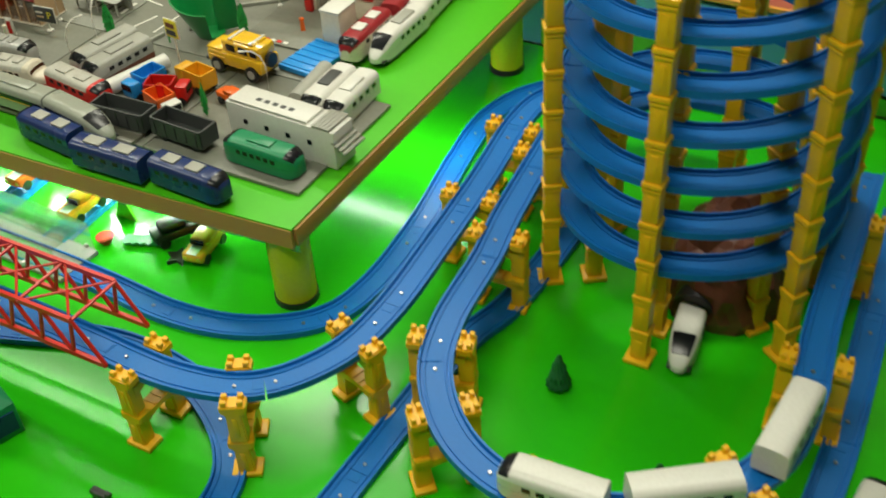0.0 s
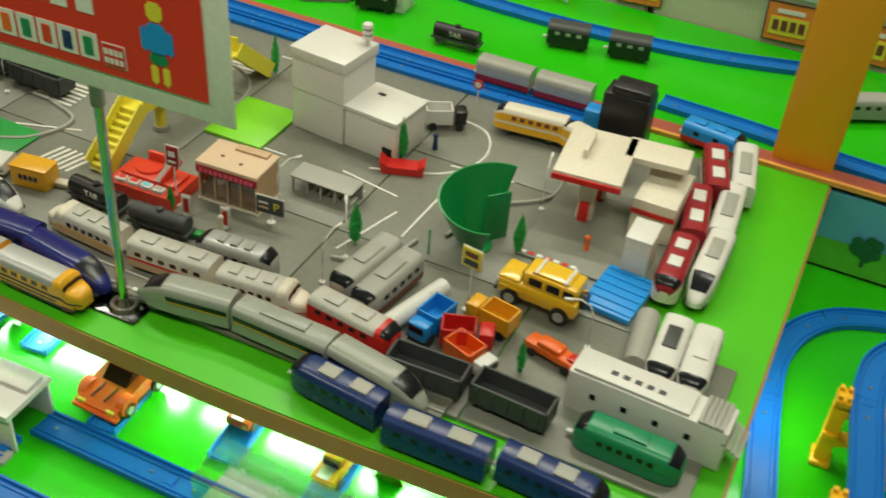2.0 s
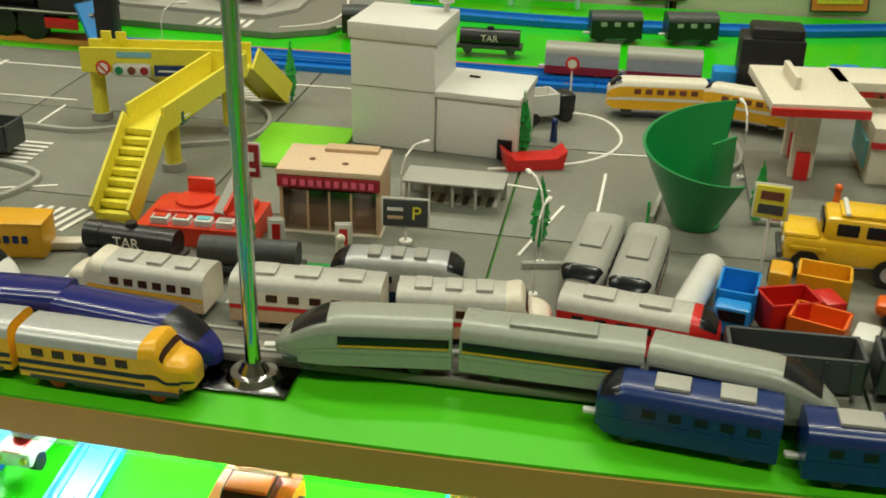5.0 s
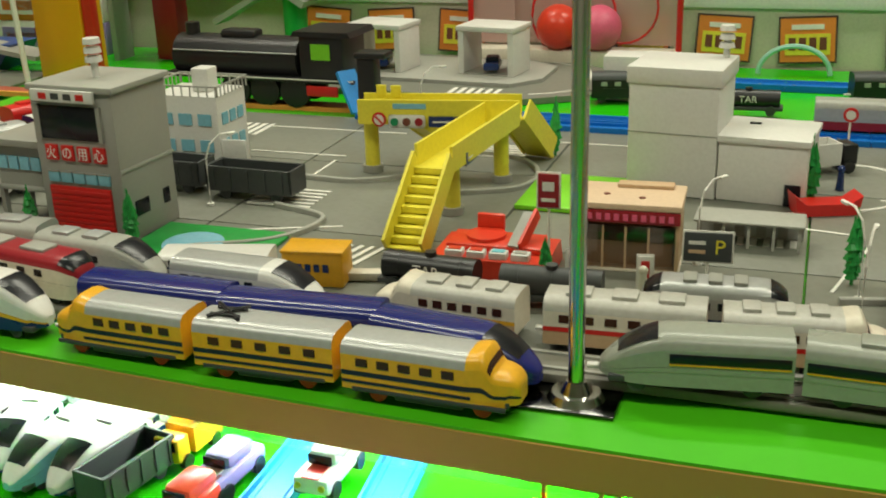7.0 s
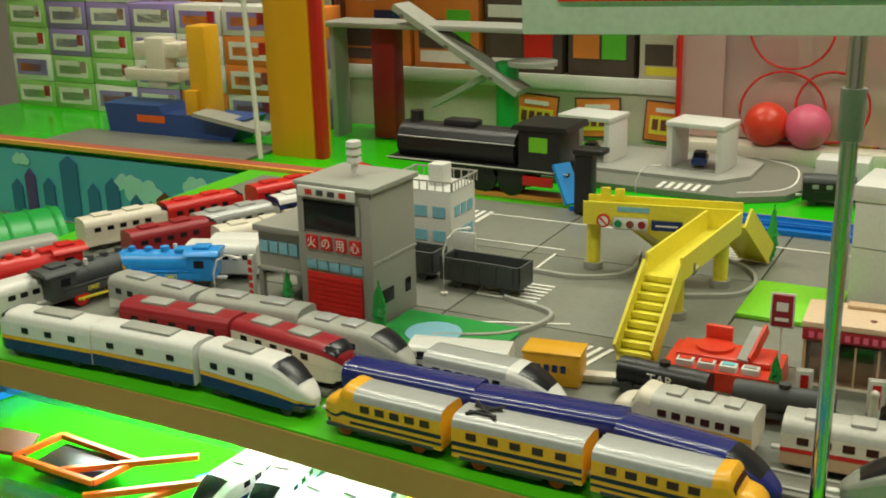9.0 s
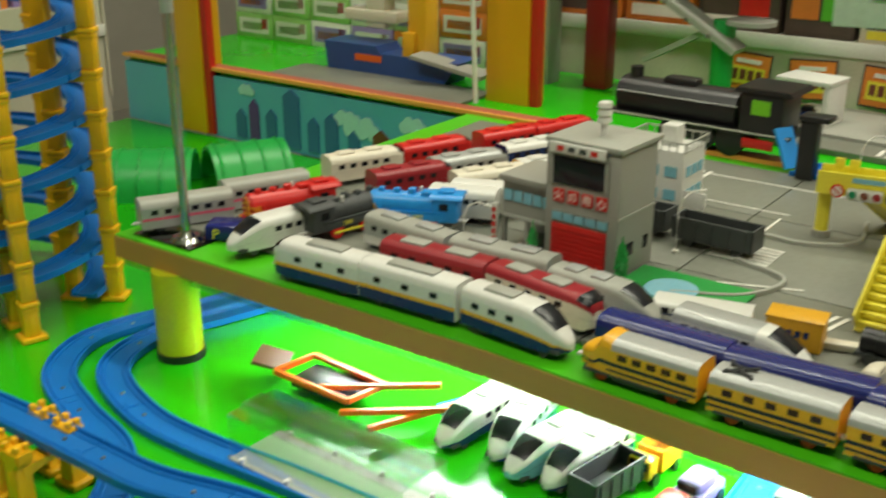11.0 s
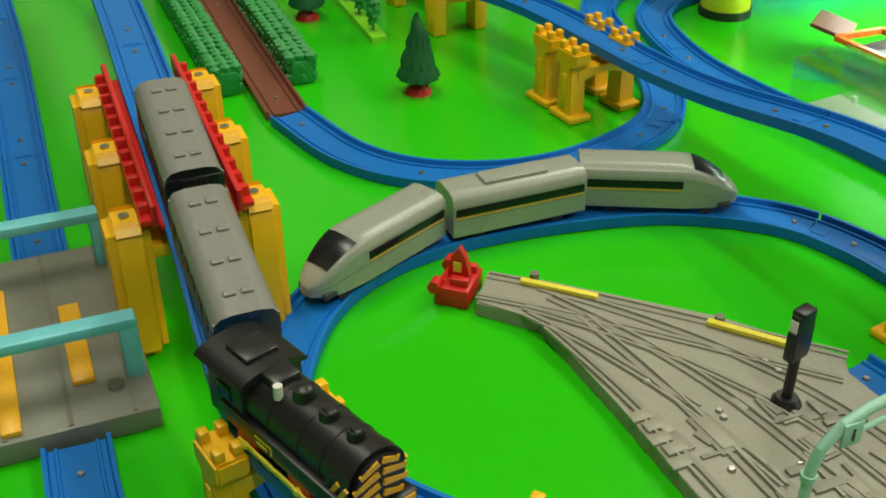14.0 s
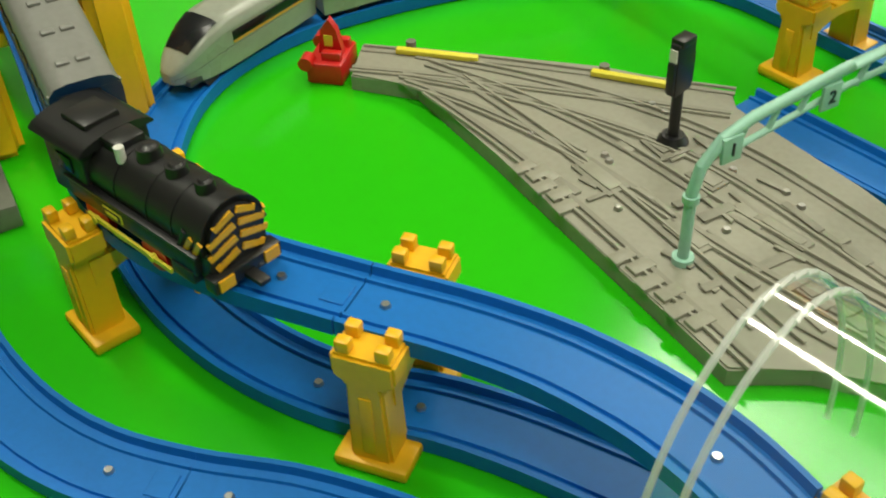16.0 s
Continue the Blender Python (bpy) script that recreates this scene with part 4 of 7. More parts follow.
def old_coach(m, label, side):
    e = car("passenger_coach", label, m, side, COACHR, side, length=0.118, height=0.039, windows=6)
    for k in range(4):
        for s in (-1, 1):
            part("roof_vent", box(B(), (-0.042 + 0.028 * k, s * 0.005, 0.0465), (0.0045, 0.007, 0.0024), 0.0008), COACHR, e)
    for k in (-1, 1):
        part("roof_end_rib", box(B(), (k * 0.0575, 0, 0.0395), (0.003, 0.0372, 0.003), 0.001), COACHR, e)
        for s in (-1, 1):
            part("door_groove", box(B(), (k * 0.052, s * 0.0186, 0.024), (0.006, 0.0008, 0.020), 0.0003), side, e)
    for s in (-1, 1):
        part("under_box", box(B(), (0, s * 0.013, 0.008), (0.034, 0.008, 0.009), 0.001), COAL, e)
    part("gangway", box(B(), (0.0595, 0, 0.024), (0.002, 0.016, 0.030), 0.0008), BLACK, e)
    return e


old_coach(pose(-1.338, -0.755, 0.083, 0, 8, -8), "dark blue toy passenger coach with grey roof", COACHB)
old_coach(pose(-1.468, -0.734, 0.101, 0, 6, -9), "dark brown toy passenger coach with grey roof", BLACK)


def steam_loco(m, BLACK=BLACK, label="black toy steam locomotive with yellow striped front"):
    e = thing("steam_locomotive", label, "toy train", "toy trains", m)
    bl = part("boiler", cyl(B(), (0.016, 0, 0.030), 0.0165, 0.084, "X", 32), BLACK, e)
    part("smokebox_ring", cyl(B(), (0.054, 0, 0.030), 0.0172, 0.008, "X", 32), BLACK, bl)
    part("smokebox_door", cyl(B(), (0.0595, 0, 0.030), 0.0140, 0.003, "X", 28, 0.0145), BLACK, bl)
    for x in (-0.006, 0.018, 0.036):
        part("boiler_band", cyl(B(), (x, 0, 0.030), 0.0169, 0.0018, "X", 32), BLACK, bl)
    # slanting warning stripes over the front
    for k in range(4):
        for s in (-1, 1):
            zz = 0.019 + 0.0068 * k
            wd = math.sqrt(max(0.0, 0.0158 ** 2 - (zz + 0.002 - 0.030) ** 2))
            part("front_stripe", rod((0.0618, s * 0.0012, zz + 0.0035), (0.0605, s * wd, zz - 0.0015), 0.0012, 0.0030), OCHRE, bl, "yellow warning stripe", False)
    for s in (-1, 1):
        for k in range(2):
            part("corner_stripe", rod((0.058 - 0.006 * k, s * 0.0172, 0.0335), (0.052 - 0.006 * k, s * 0.0176, 0.024), 0.0012, 0.0026), OCHRE, bl, "yellow warning stripe", False)
        part("side_skirt", box(B(), (0.006, s * 0.0165, 0.019), (0.096, 0.006, 0.010), 0.0012), BLACK, e)
        part("running_board", box(B(), (0.006, s * 0.0180, 0.0255), (0.100, 0.004, 0.0016), 0.0004), BLACK, e)
        for x in (-0.022, 0.022):
            w = part("drive_wheel", cyl(B(), (x, s * 0.0172, 0.0105), 0.0092, 0.004, "Y", 24), RED, e, "red wheel")
            part("crank_pin", cyl(B(), (x, s * 0.0205, 0.0095), 0.0020, 0.0030, "Y", 10), LEMON, w)
        part("connecting_rod", rod((-0.028, s * 0.0205, 0.0105), (0.036, s * 0.0205, 0.0088), 0.0014, 0.0026), LEMON, e, "yellow connecting rod", False)
        part("rod_boss", box(B(), (-0.002, s * 0.0206, 0.0098), (0.009, 0.0018, 0.0036), 0.0005), LEMON, e)
        part("number_frame", box(B(), (-0.006, s * 0.0197, 0.0195), (0.014, 0.0007, 0.0052)), LEMON, e, "small yellow-edged plate")
        part("number_field", box(B(), (-0.006, s * 0.0200, 0.0195), (0.0125, 0.0007, 0.0038)), BLACK, e)
        part("number_bar", box(B(), (-0.006, s * 0.0203, 0.0195), (0.009, 0.0006, 0.0018)), LEMON, e)
        part("cylinder_block", box(B(), (0.044, s * 0.0165, 0.0125), (0.016, 0.008, 0.008), 0.0016), BLACK, e)
        part("smoke_pipe", bar(B(), (0.046, s * 0.015, 0.034), (0.040, s * 0.0178, 0.018), 0.0022, 8), BLACK, e)
        part("cab_window", box(B(), (-0.040, s * 0.0190, 0.034), (0.012, 0.0012, 0.009), 0.0006), DGLASS, e)
        part("beam_stripe", box(B(), (0.0655, s * 0.0125, 0.0125), (0.0012, 0.008, 0.006)), OCHRE, e, "yellow beam end")
    part("lower_body", box(B(), (0.010, 0, 0.019), (0.100, 0.032, 0.016), 0.002), BLACK, e)
    part("cab", box(B(), (-0.041, 0, 0.029), (0.032, 0.037, 0.032), 0.0016), BLACK, e)
    rf = [(0.0205 * math.cos(a), 0.0435 + 0.0065 * math.sin(a)) for a in [math.pi * k / 12 for k in range(13)]]
    bm = side_prism(B(), rf, -0.021, 0.021)
    bmesh.ops.rotate(bm, verts=bm.verts, matrix=Matrix.Rotation(radians(90), 3, "Z"))
    bmesh.ops.translate(bm, verts=bm.verts, vec=(-0.043, 0, 0))
    part("cab_roof", bm, BLACK, e)
    part("roof_hatch", box(B(), (-0.041, 0, 0.0505), (0.020, 0.019, 0.0038), 0.0012), BLACK, e)
    part("sand_box", box(B(), (-0.016, 0, 0.0465), (0.014, 0.016, 0.007), 0.002), BLACK, e)
    for x, r, hh in ((0.004, 0.0068, 0.010), (0.024, 0.0060, 0.008), (0.044, 0.0052, 0.009)):
        d = part("boiler_dome", cyl(B(), (x, 0, 0.0465), r, hh, seg=18, r2=r * 0.78), BLACK, e)
        part("dome_cap", cyl(B(), (x, 0, 0.0465 + hh / 2), r * 0.78, 0.0018, seg=18, r2=r * 0.4), BLACK, d)
    part("whistle", cyl(B(), (-0.006, -0.0085, 0.0475), 0.0024, 0.008, seg=10), WHITE, e, "small white switch knob")
    part("buffer_beam", box(B(), (0.061, 0, 0.012), (0.008, 0.037, 0.008), 0.001), BLACK, e)
    part("front_coupler", box(B(), (0.070, 0, 0.010), (0.012, 0.006, 0.003), 0.001), BLACK, e)
    part("rear_coupler", box(B(), (-0.062, 0, 0.012), (0.012, 0.007, 0.003), 0.001), WHITE, e)
    return e


steam_loco(pose(-1.208, -0.763, 0.0665, 0, 0, 12) @ Matrix.Diagonal((1.0, 1.04, 1.0, 1)))
steam_loco(at(-1.575, 0.165, 78, RZ), COAL, "black toy steam engine among the parked trains")
steam_loco(at(-1.512, 0.235, 205, RZ), BLUE2, "blue toy tank engine among the parked trains")
steam_loco(at(-1.655, 0.155, -114, RZ), RED, "red toy steam engine among the parked trains")
e = thing("blue_sign_block", "blue toy block with yellow letter", "toy part", "", pose(-1.690, 0.075, DECK + 0.001, 0, 0, 30))
part("block", box(B(), (0, 0, 0.011), (0.05, 0.04, 0.02), 0.004), PURP, e)
text_on("P", 0.018, pose(-0.01, -0.0206, 0.010, 90), LEMON, e)


# ---- buildings and toys on the deck ----
def fire_station():
    e = thing("toy_fire_station", "grey toy fire station with red shutter and lookout tower", "toy building", "", pose(-1.262, 0.262, RZ, 0, 0, -3) @ Matrix.Diagonal((0.86, 1, 0.97, 1)))
    w = part("tower_block", box(B(), (0, 0, 0.078), (0.112, 0.085, 0.156), 0.0015), STATG, e)
    part("tower_cap", box(B(), (0.002, 0, 0.157), (0.118, 0.092, 0.006), 0.001), PALEG, w)
    part("name_board", box(B(), (-0.005, -0.0475, 0.150), (0.085, 0.004, 0.012), 0.0008), WHITE, w, "white board with red blocks")
    for k in range(4):
        part("board_mark", box(B(), (-0.03 + 0.017 * k, -0.0498, 0.150), (0.010, 0.001, 0.006)), RED if k in (0, 3) else COAL, w)
    part("lookout_window", box(B(), (-0.004, -0.0432, 0.122), (0.082, 0.003, 0.034), 0.001), DGLASS, w, "dark lookout window")
    for s in (-1, 1):
        part("window_frame", box(B(), (-0.004 + s * 0.042, -0.0435, 0.122), (0.005, 0.004, 0.036)), STATG, w)
    part("shutter", box(B(), (-0.002, -0.0432, 0.030), (0.085, 0.003, 0.052), 0.0008), RED, w, "red roller shutter")
    for k in range(8):
        part("shutter_slat", box(B(), (-0.002, -0.0449, 0.008 + 0.006 * k), (0.083, 0.0012, 0.0045), 0.0004), RED, w)
    for k, word in enumerate("火の用心"):
        p = part("sign_tile", box(B(), (-0.034 + 0.022 * k, -0.0436, 0.091), (0.0165, 0.003, 0.016), 0.0006), RED, w, "red tile with white lettering")
        text_on(word, 0.014, pose(-0.034 + 0.022 * k, -0.0453, 0.0905, 90), PAPER, p)
    for k in range(5):
        p = part("window", box(B(), (-0.036 + 0.0175 * k, -0.0433, 0.066), (0.015, 0.003, 0.012), 0.0006), SKYW, w, "pale blue window")
        part("frame", box(B(), (-0.036 + 0.0175 * k, -0.0444, 0.0715), (0.0165, 0.002, 0.0014)), STATG, p)
    for y, z in ((-0.016, 0.032), (0.024, 0.032)):
        part("side_window", box(B(), (0.0563, y, z), (0.002, 0.022 if y < 0 else 0.010, 0.016), 0.0006), DGLASS, w)
    part("side_band", box(B(), (0.0568, 0, 0.075), (0.0015, 0.085, 0.003)), PALEG, w)
    l = part("wing", box(B(), (-0.100, 0.012, 0.041), (0.088, 0.078, 0.004), 0.001), PALEG, e, "low side wing on columns")
    part("wing_roof", box(B(), (-0.100, 0.012, 0.091), (0.092, 0.082, 0.008), 0.0015), STATG, l)
    part("wing_wall", box(B(), (-0.100, 0.014, 0.066), (0.088, 0.07, 0.046)), STATG, l)
    for k in range(5):
        part("wing_window", box(B(), (-0.134 + 0.0165 * k, -0.0222, 0.068), (0.013, 0.002, 0.014)), SKYW, l)
    part("wing_back", box(B(), (-0.100, 0.045, 0.02), (0.086, 0.006, 0.04)), STATG, l)
    for x in (-0.14, -0.10, -0.062):
        part("wing_column", box(B(), (x, -0.022, 0.02), (0.006, 0.006, 0.04)), PALEG, l)
    s = part("sign_post", box(B(), (-0.146, -0.034, 0.03), (0.008, 0.006, 0.056), 0.0008), PAPER, e, "tall white sign with red marks")
    for k in range(5):
        part("sign_mark", box(B(), (-0.146, -0.0376, 0.012 + 0.0095 * k), (0.006, 0.001, 0.006)), RED, s)
    sx = part("siren_mast", cyl(B(), (0.0, 0.0, 0.170), 0.004, 0.022), WHITE, e, "white siren mast")
    for k in range(3):
        part("siren_ring", cyl(B(), (0.0, 0.0, 0.178 + 0.009 * k), 0.0095, 0.0055, seg=18, r2=0.0085), WHITE, sx)


fire_station()

e = thing("toy_office_block", "white toy office block with railed roof and water tank", "toy building", "", pose(-1.283, 0.478, RZ) @ Matrix.Diagonal((0.85, 0.9, 0.86, 1)))
part("block", box(B(), (0, 0, 0.055), (0.10, 0.075, 0.11), 0.001), WHITE, e)
for k in range(3):
    for z in (0.042, 0.078):
        part("window", box(B(), (0.0505, -0.02 + 0.02 * k, z), (0.002, 0.014, 0.016)), SKYW, e)
        part("window", box(B(), (-0.03 + 0.03 * k, -0.038, z), (0.02, 0.002, 0.016)), SKYW, e)
for s in (-1, 1):
    bm = box(B(), (0, s * 0.04, 0.124), (0.108, 0.002, 0.002))
    box(bm, (s * 0.053, 0, 0.124), (0.002, 0.08, 0.002))
    for k in range(9):
        box(bm, (-0.052 + 0.013 * k, s * 0.04, 0.117), (0.0015, 0.0015, 0.014))
        box(bm, (s * 0.053, -0.038 + 0.0095 * k, 0.117), (0.0015, 0.0015, 0.014))
    part("roof_railing", bm, PALEG, e, "grey roof railing", False)
part("water_tank", box(B(), (0.012, 0, 0.126), (0.026, 0.026, 0.032), 0.002), WHITE, e)
part("shop_sign", box(B(), (0.07, -0.035, 0.04), (0.036, 0.003, 0.026), 0.001), WHITE, e)

e = thing("toy_tower_block", "plain white toy tower block with stepped annex and mast", "toy building", "", pose(-0.727, 0.536, RZ, 0, 0, -6))
part("tower", box(B(), (0, 0, 0.067), (0.094, 0.085, 0.134), 0.0012), WHITE, e)
part("parapet", box(B(), (0, 0, 0.128), (0.099, 0.090, 0.018), 0.0015), WHITE, e)
part("annex", box(B(), (0.093, 0.004, 0.034), (0.09, 0.085, 0.068), 0.0012), WHITE, e)
part("annex_roof", box(B(), (0.093, 0.004, 0.066), (0.094, 0.09, 0.007), 0.001), WHITE, e)
part("joint", box(B(), (0, -0.0428, 0.0675), (0.094, 0.0008, 0.001)), PALEG, e)
part("door", box(B(), (0.125, -0.0395, 0.012), (0.016, 0.002, 0.022)), DGLASS, e)
part("roof_slot", box(B(), (0.075, 0.02, 0.0702), (0.012, 0.006, 0.0008)), DGLASS, e)
ms = part("mast", cyl(B(), (0.038, 0.03, 0.146), 0.0035, 0.022), WHITE, e)
for k in range(3):
    part("mast_ring", cyl(B(), (0.038, 0.03, 0.150 + 0.009 * k), 0.0085, 0.0055, seg=18, r2=0.007), WHITE, ms)

e = thing("toy_kiosk", "tan toy shop kiosk with dark red sign band and glass front", "toy building", "", pose(-0.741, 0.297, RZ, 0, 0, 3))
part("back_wall", box(B(), (0, 0.028, 0.030), (0.092, 0.003, 0.056)), TAN, e)
for s in (-1, 1):
    part("side_wall", box(B(), (s * 0.0445, 0, 0.030), (0.003, 0.058, 0.056)), TAN, e)
part("front_glass", box(B(), (0, -0.027, 0.022), (0.086, 0.002, 0.040)), clear("smoked_glass", (0.78, 0.70, 0.62)), e, "smoked glass front")
part("counter", box(B(), (0, -0.008, 0.013), (0.08, 0.02, 0.022)), TAN, e)
part("floor_plate", box(B(), (0, 0, 0.001), (0.095, 0.062, 0.002)), CREAM, e)
part("roof", box(B(), (0, 0, 0.060), (0.096, 0.064, 0.006), 0.0012), mat("tan_roof_plastic", (0.66, 0.48, 0.32), 0.5), e)
part("roof_rim", box(B(), (0.012, 0.022, 0.0645), (0.05, 0.014, 0.004), 0.0008), TAN, e)
for x, y in ((-0.02, -0.005), (0.012, -0.012)):
    part("peg_hole", cyl(B(), (x, y, 0.0633), 0.003, 0.0006, seg=12), BROWN, e)
b = part("sign_band", box(B(), (0, -0.031, 0.051), (0.094, 0.003, 0.011), 0.0006), WINE, e, "dark red sign band")
for k in range(11):
    part("sign_mark", box(B(), (-0.039 + 0.0078 * k, -0.0329, 0.051), (0.0045, 0.0008, 0.006)), PINK, b)
for k in range(3):
    part("mullion", box(B(), (-0.02 + 0.02 * k, -0.0285, 0.022), (0.0018, 0.002, 0.04)), TAN, e)

e = thing("yellow_footbridge", "lemon yellow toy footbridge with stairs over the road", "toy bridge", "", pose(0, 0, RZ))


UP = Vector((0, 0, 1))
A, C = Vector((-1.086, 0.503, 0.064)), Vector((-0.905, 0.533, 0.064))


def run(name, p, q, w, rail_h, plank=0.004):
    """A plank from p to q with a rail plate on either side."""
    p, q = Vector(p), Vector(q)
    side = (q - p).cross(UP).normalized() * (w / 2)
    part(name, rod(p, q, w, plank), LEMON, e, smooth=False)
    for s in (-1, 1):
        part("side_rail", rod(p + side * s + UP * (rail_h / 2 - 0.002), q + side * s + UP * (rail_h / 2 - 0.002), 0.003, rail_h), LEMON, e, smooth=False)


run("deck_beam", A, C, 0.034, 0.028)
W0, S1, S2 = Vector((-0.921, 0.518, 0.064)), Vector((-0.936, 0.325, 0.064)), Vector((-0.938, 0.243, 0.001))
run("walkway", W0, S1, 0.037, 0.026)
run("stair_slab", S1, S2, 0.037, 0.024, 0.003)
for k in range(9):
    q = S1.lerp(S2, (k + 0.5) / 9)
    part("step", box(B(), (q.x, q.y, q.z + 0.004), (0.034, 0.0085, 0.0065), 0.0005), LEMON, e)
run("end_stair", C + Vector((-0.012, 0.010, 0)), (-0.902, 0.612, 0.002), 0.036, 0.026)
run("end_stair", A + Vector((0.045, 0.02, 0)), (-1.005, 0.60, 0.002), 0.034, 0.022)
for k, x in enumerate((-1.068, -1.05)):
    part("rail_fin", box(B(), (x, 0.522, 0.093), (0.012, 0.003, 0.014), 0.001, 9), LEMON, e)
for x, y in ((-1.078, 0.510), (-0.920, 0.505), (-0.938, 0.384)):
    p = part("pillar", cyl(B(), (x, y, 0.031), 0.0085, 0.062, seg=18), LEMON, e)
    part("pillar_base", cyl(B(), (x, y, 0.004), 0.012, 0.008, seg=18), STATG, p, "grey foot")
bx, by = Vector((0.9866, 0.1635, 0)), Vector((0.1635, -0.9866, 0))


def on_beam(u, off, z):
    return A + bx * u + by * (0.0185 + off) + UP * (z - A.z)


sg = part("signal_board", box(B(), on_beam(0.057, 0.002, 0.066), (0.042, 0.004, 0.015), 0.003, 9.4), WHITE, e, "white traffic light board")
for k, m in enumerate((TGREEN, BROWN, WINE)):
    part("signal_lamp", cyl(B(), on_beam(0.043 + 0.014 * k, 0.0045, 0.066), 0.0046, 0.002, "Y", 16), m, sg)
part("round_sign", cyl(B(), on_beam(0.025, 0.002, 0.068), 0.0082, 0.002, "Y", 20), RED, e, "round red prohibition sign")
part("sign_face", cyl(B(), on_beam(0.025, 0.0034, 0.068), 0.006, 0.001, "Y", 20), PAPER, e)
part("sign_bar", rod(on_beam(0.021, 0.0042, 0.072), on_beam(0.029, 0.0042, 0.064), 0.001, 0.002), RED, e)
part("blue_sign", box(B(), on_beam(0.100, 0.002, 0.066), (0.036, 0.003, 0.012), 0, 9.4), NAVY, e, "blue direction sign")
part("sign_stroke", box(B(), on_beam(0.100, 0.0040, 0.066), (0.026, 0.001, 0.0016), 0, 9.4), PAPER, e)
part("name_print", box(B(), on_beam(0.060, 0.0004, 0.083), (0.038, 0.001, 0.006), 0, 9.4), SKYW, e, "small pale printed strip")
part("blue_sign", box(B(), (-0.9145, 0.375, 0.066), (0.003, 0.036, 0.013)), NAVY, e, "blue direction sign")
part("sign_stroke", box(B(), (-0.9125, 0.375, 0.066), (0.001, 0.026, 0.0016)), PAPER, e)

e = thing("red_control_box", "coral red toy control panel with white push buttons", "toy control", "", pose(-0.852, 0.250, RZ, 0, 0, 2))
part("case", side_prism(B(), [(-0.054, 0), (0.054, 0), (0.052, 0.018), (-0.052, 0.018)], -0.034, 0.034), CORAL, e, smooth=False)
part("raised_panel", box(B(), (0.0, 0.008, 0.021), (0.088, 0.04, 0.006), 0.002), CORAL, e)
part("turntable", cyl(B(), (-0.012, 0.012, 0.025), 0.018, 0.004, seg=28), CORAL, e)
for k in range(4):
    b = part("button", box(B(), (-0.032 + 0.02 * k, -0.024, 0.020), (0.016, 0.012, 0.008), 0.001), WHITE, e, "white push button")
    part("button_face", box(B(), (-0.032 + 0.02 * k, -0.0235, 0.0243), (0.011, 0.007, 0.001)), (CORAL, CORAL, AQUA, PALEG)[k], b)
part("handle", box(B(), (-0.012, 0.03, 0.032), (0.026, 0.006, 0.016), 0.002), CORAL, e)
part("lever_track", rod((0.026, 0.02, 0.046), (0.018, -0.012, 0.024), 0.010, 0.004), PALEG, e)
part("lever_side", rod((0.033, 0.022, 0.046), (0.025, -0.012, 0.024), 0.003, 0.012), CORAL, e)

e = thing("orange_box", "small orange toy freight box", "toy container", "", pose(-0.995, 0.178, RZ, 0, 0, 8))
part("crate", box(B(), (0, 0, 0.016), (0.055, 0.032, 0.032), 0.002), OCHRE, e)
part("lid_rim", box(B(), (0, 0, 0.032), (0.057, 0.034, 0.003), 0.001), OCHRE, e)
for k in range(4):
    part("print_mark", box(B(), (-0.012 + 0.008 * k, -0.0165, 0.018), (0.005, 0.0008, 0.007)), NAVY, e)
tagged(part("gold_tray", box(B(), (-0.965, 0.190, RZ + 0.004), (0.085, 0.014, 0.008), 0.002, 14), CREAM), "cream and gold flat tray on the road", "tray")

# filling station
e = thing("filling_station", "cream toy filling station with red trimmed canopy", "toy building", "", pose(0, 0, RZ))
part("base_plate", box(B(), (-0.262, 0.47, 0.002), (0.185, 0.19, 0.004), 0.001), ROADG, e)
part("canopy", box(B(), (-0.303, 0.525, 0.090), (0.095, 0.13, 0.010), 0.0012, 6), CREAM, e)
part("canopy", box(B(), (-0.228, 0.575, 0.090), (0.09, 0.055, 0.010), 0.0012, 6), CREAM, e)
part("red_trim", box(B(), (-0.296, 0.4585, 0.087), (0.096, 0.003, 0.008), 0, 6), RED, e, "red canopy trim")
part("roof_fin", box(B(), (-0.318, 0.535, 0.101), (0.006, 0.06, 0.014), 0.001, 6), CREAM, e)
for x, y in ((-0.30, 0.50), (-0.30, 0.56)):
    p = part("column", box(B(), (x, y, 0.045), (0.024, 0.010, 0.082), 0.001), CREAM, e)
    part("pump", box(B(), (x, y - 0.008, 0.018), (0.014, 0.008, 0.03), 0.001), RED, p, "red fuel pump")
part("shop", box(B(), (-0.205, 0.545, 0.033), (0.06, 0.10, 0.062), 0.001), CREAM, e)
part("shop_window", box(B(), (-0.2365, 0.545, 0.030), (0.002, 0.07, 0.03)), AQUA, e)
part("shop_trim", box(B(), (-0.205, 0.4935, 0.046), (0.062, 0.003, 0.006)), RED, e)
part("pump_house", box(B(), (-0.200, 0.432, 0.030), (0.035, 0.05, 0.06), 0.002), CREAM, e)
part("pump_house_lid", box(B(), (-0.200, 0.432, 0.0605), (0.037, 0.052, 0.004), 0.001), WHITE, e)
for k in range(7):
    part("warning_stripe", box(B(), (-0.345 + 0.012 * k, 0.382, 0.0045), (0.008, 0.006, 0.001)), RED if k % 2 else PAPER, e)

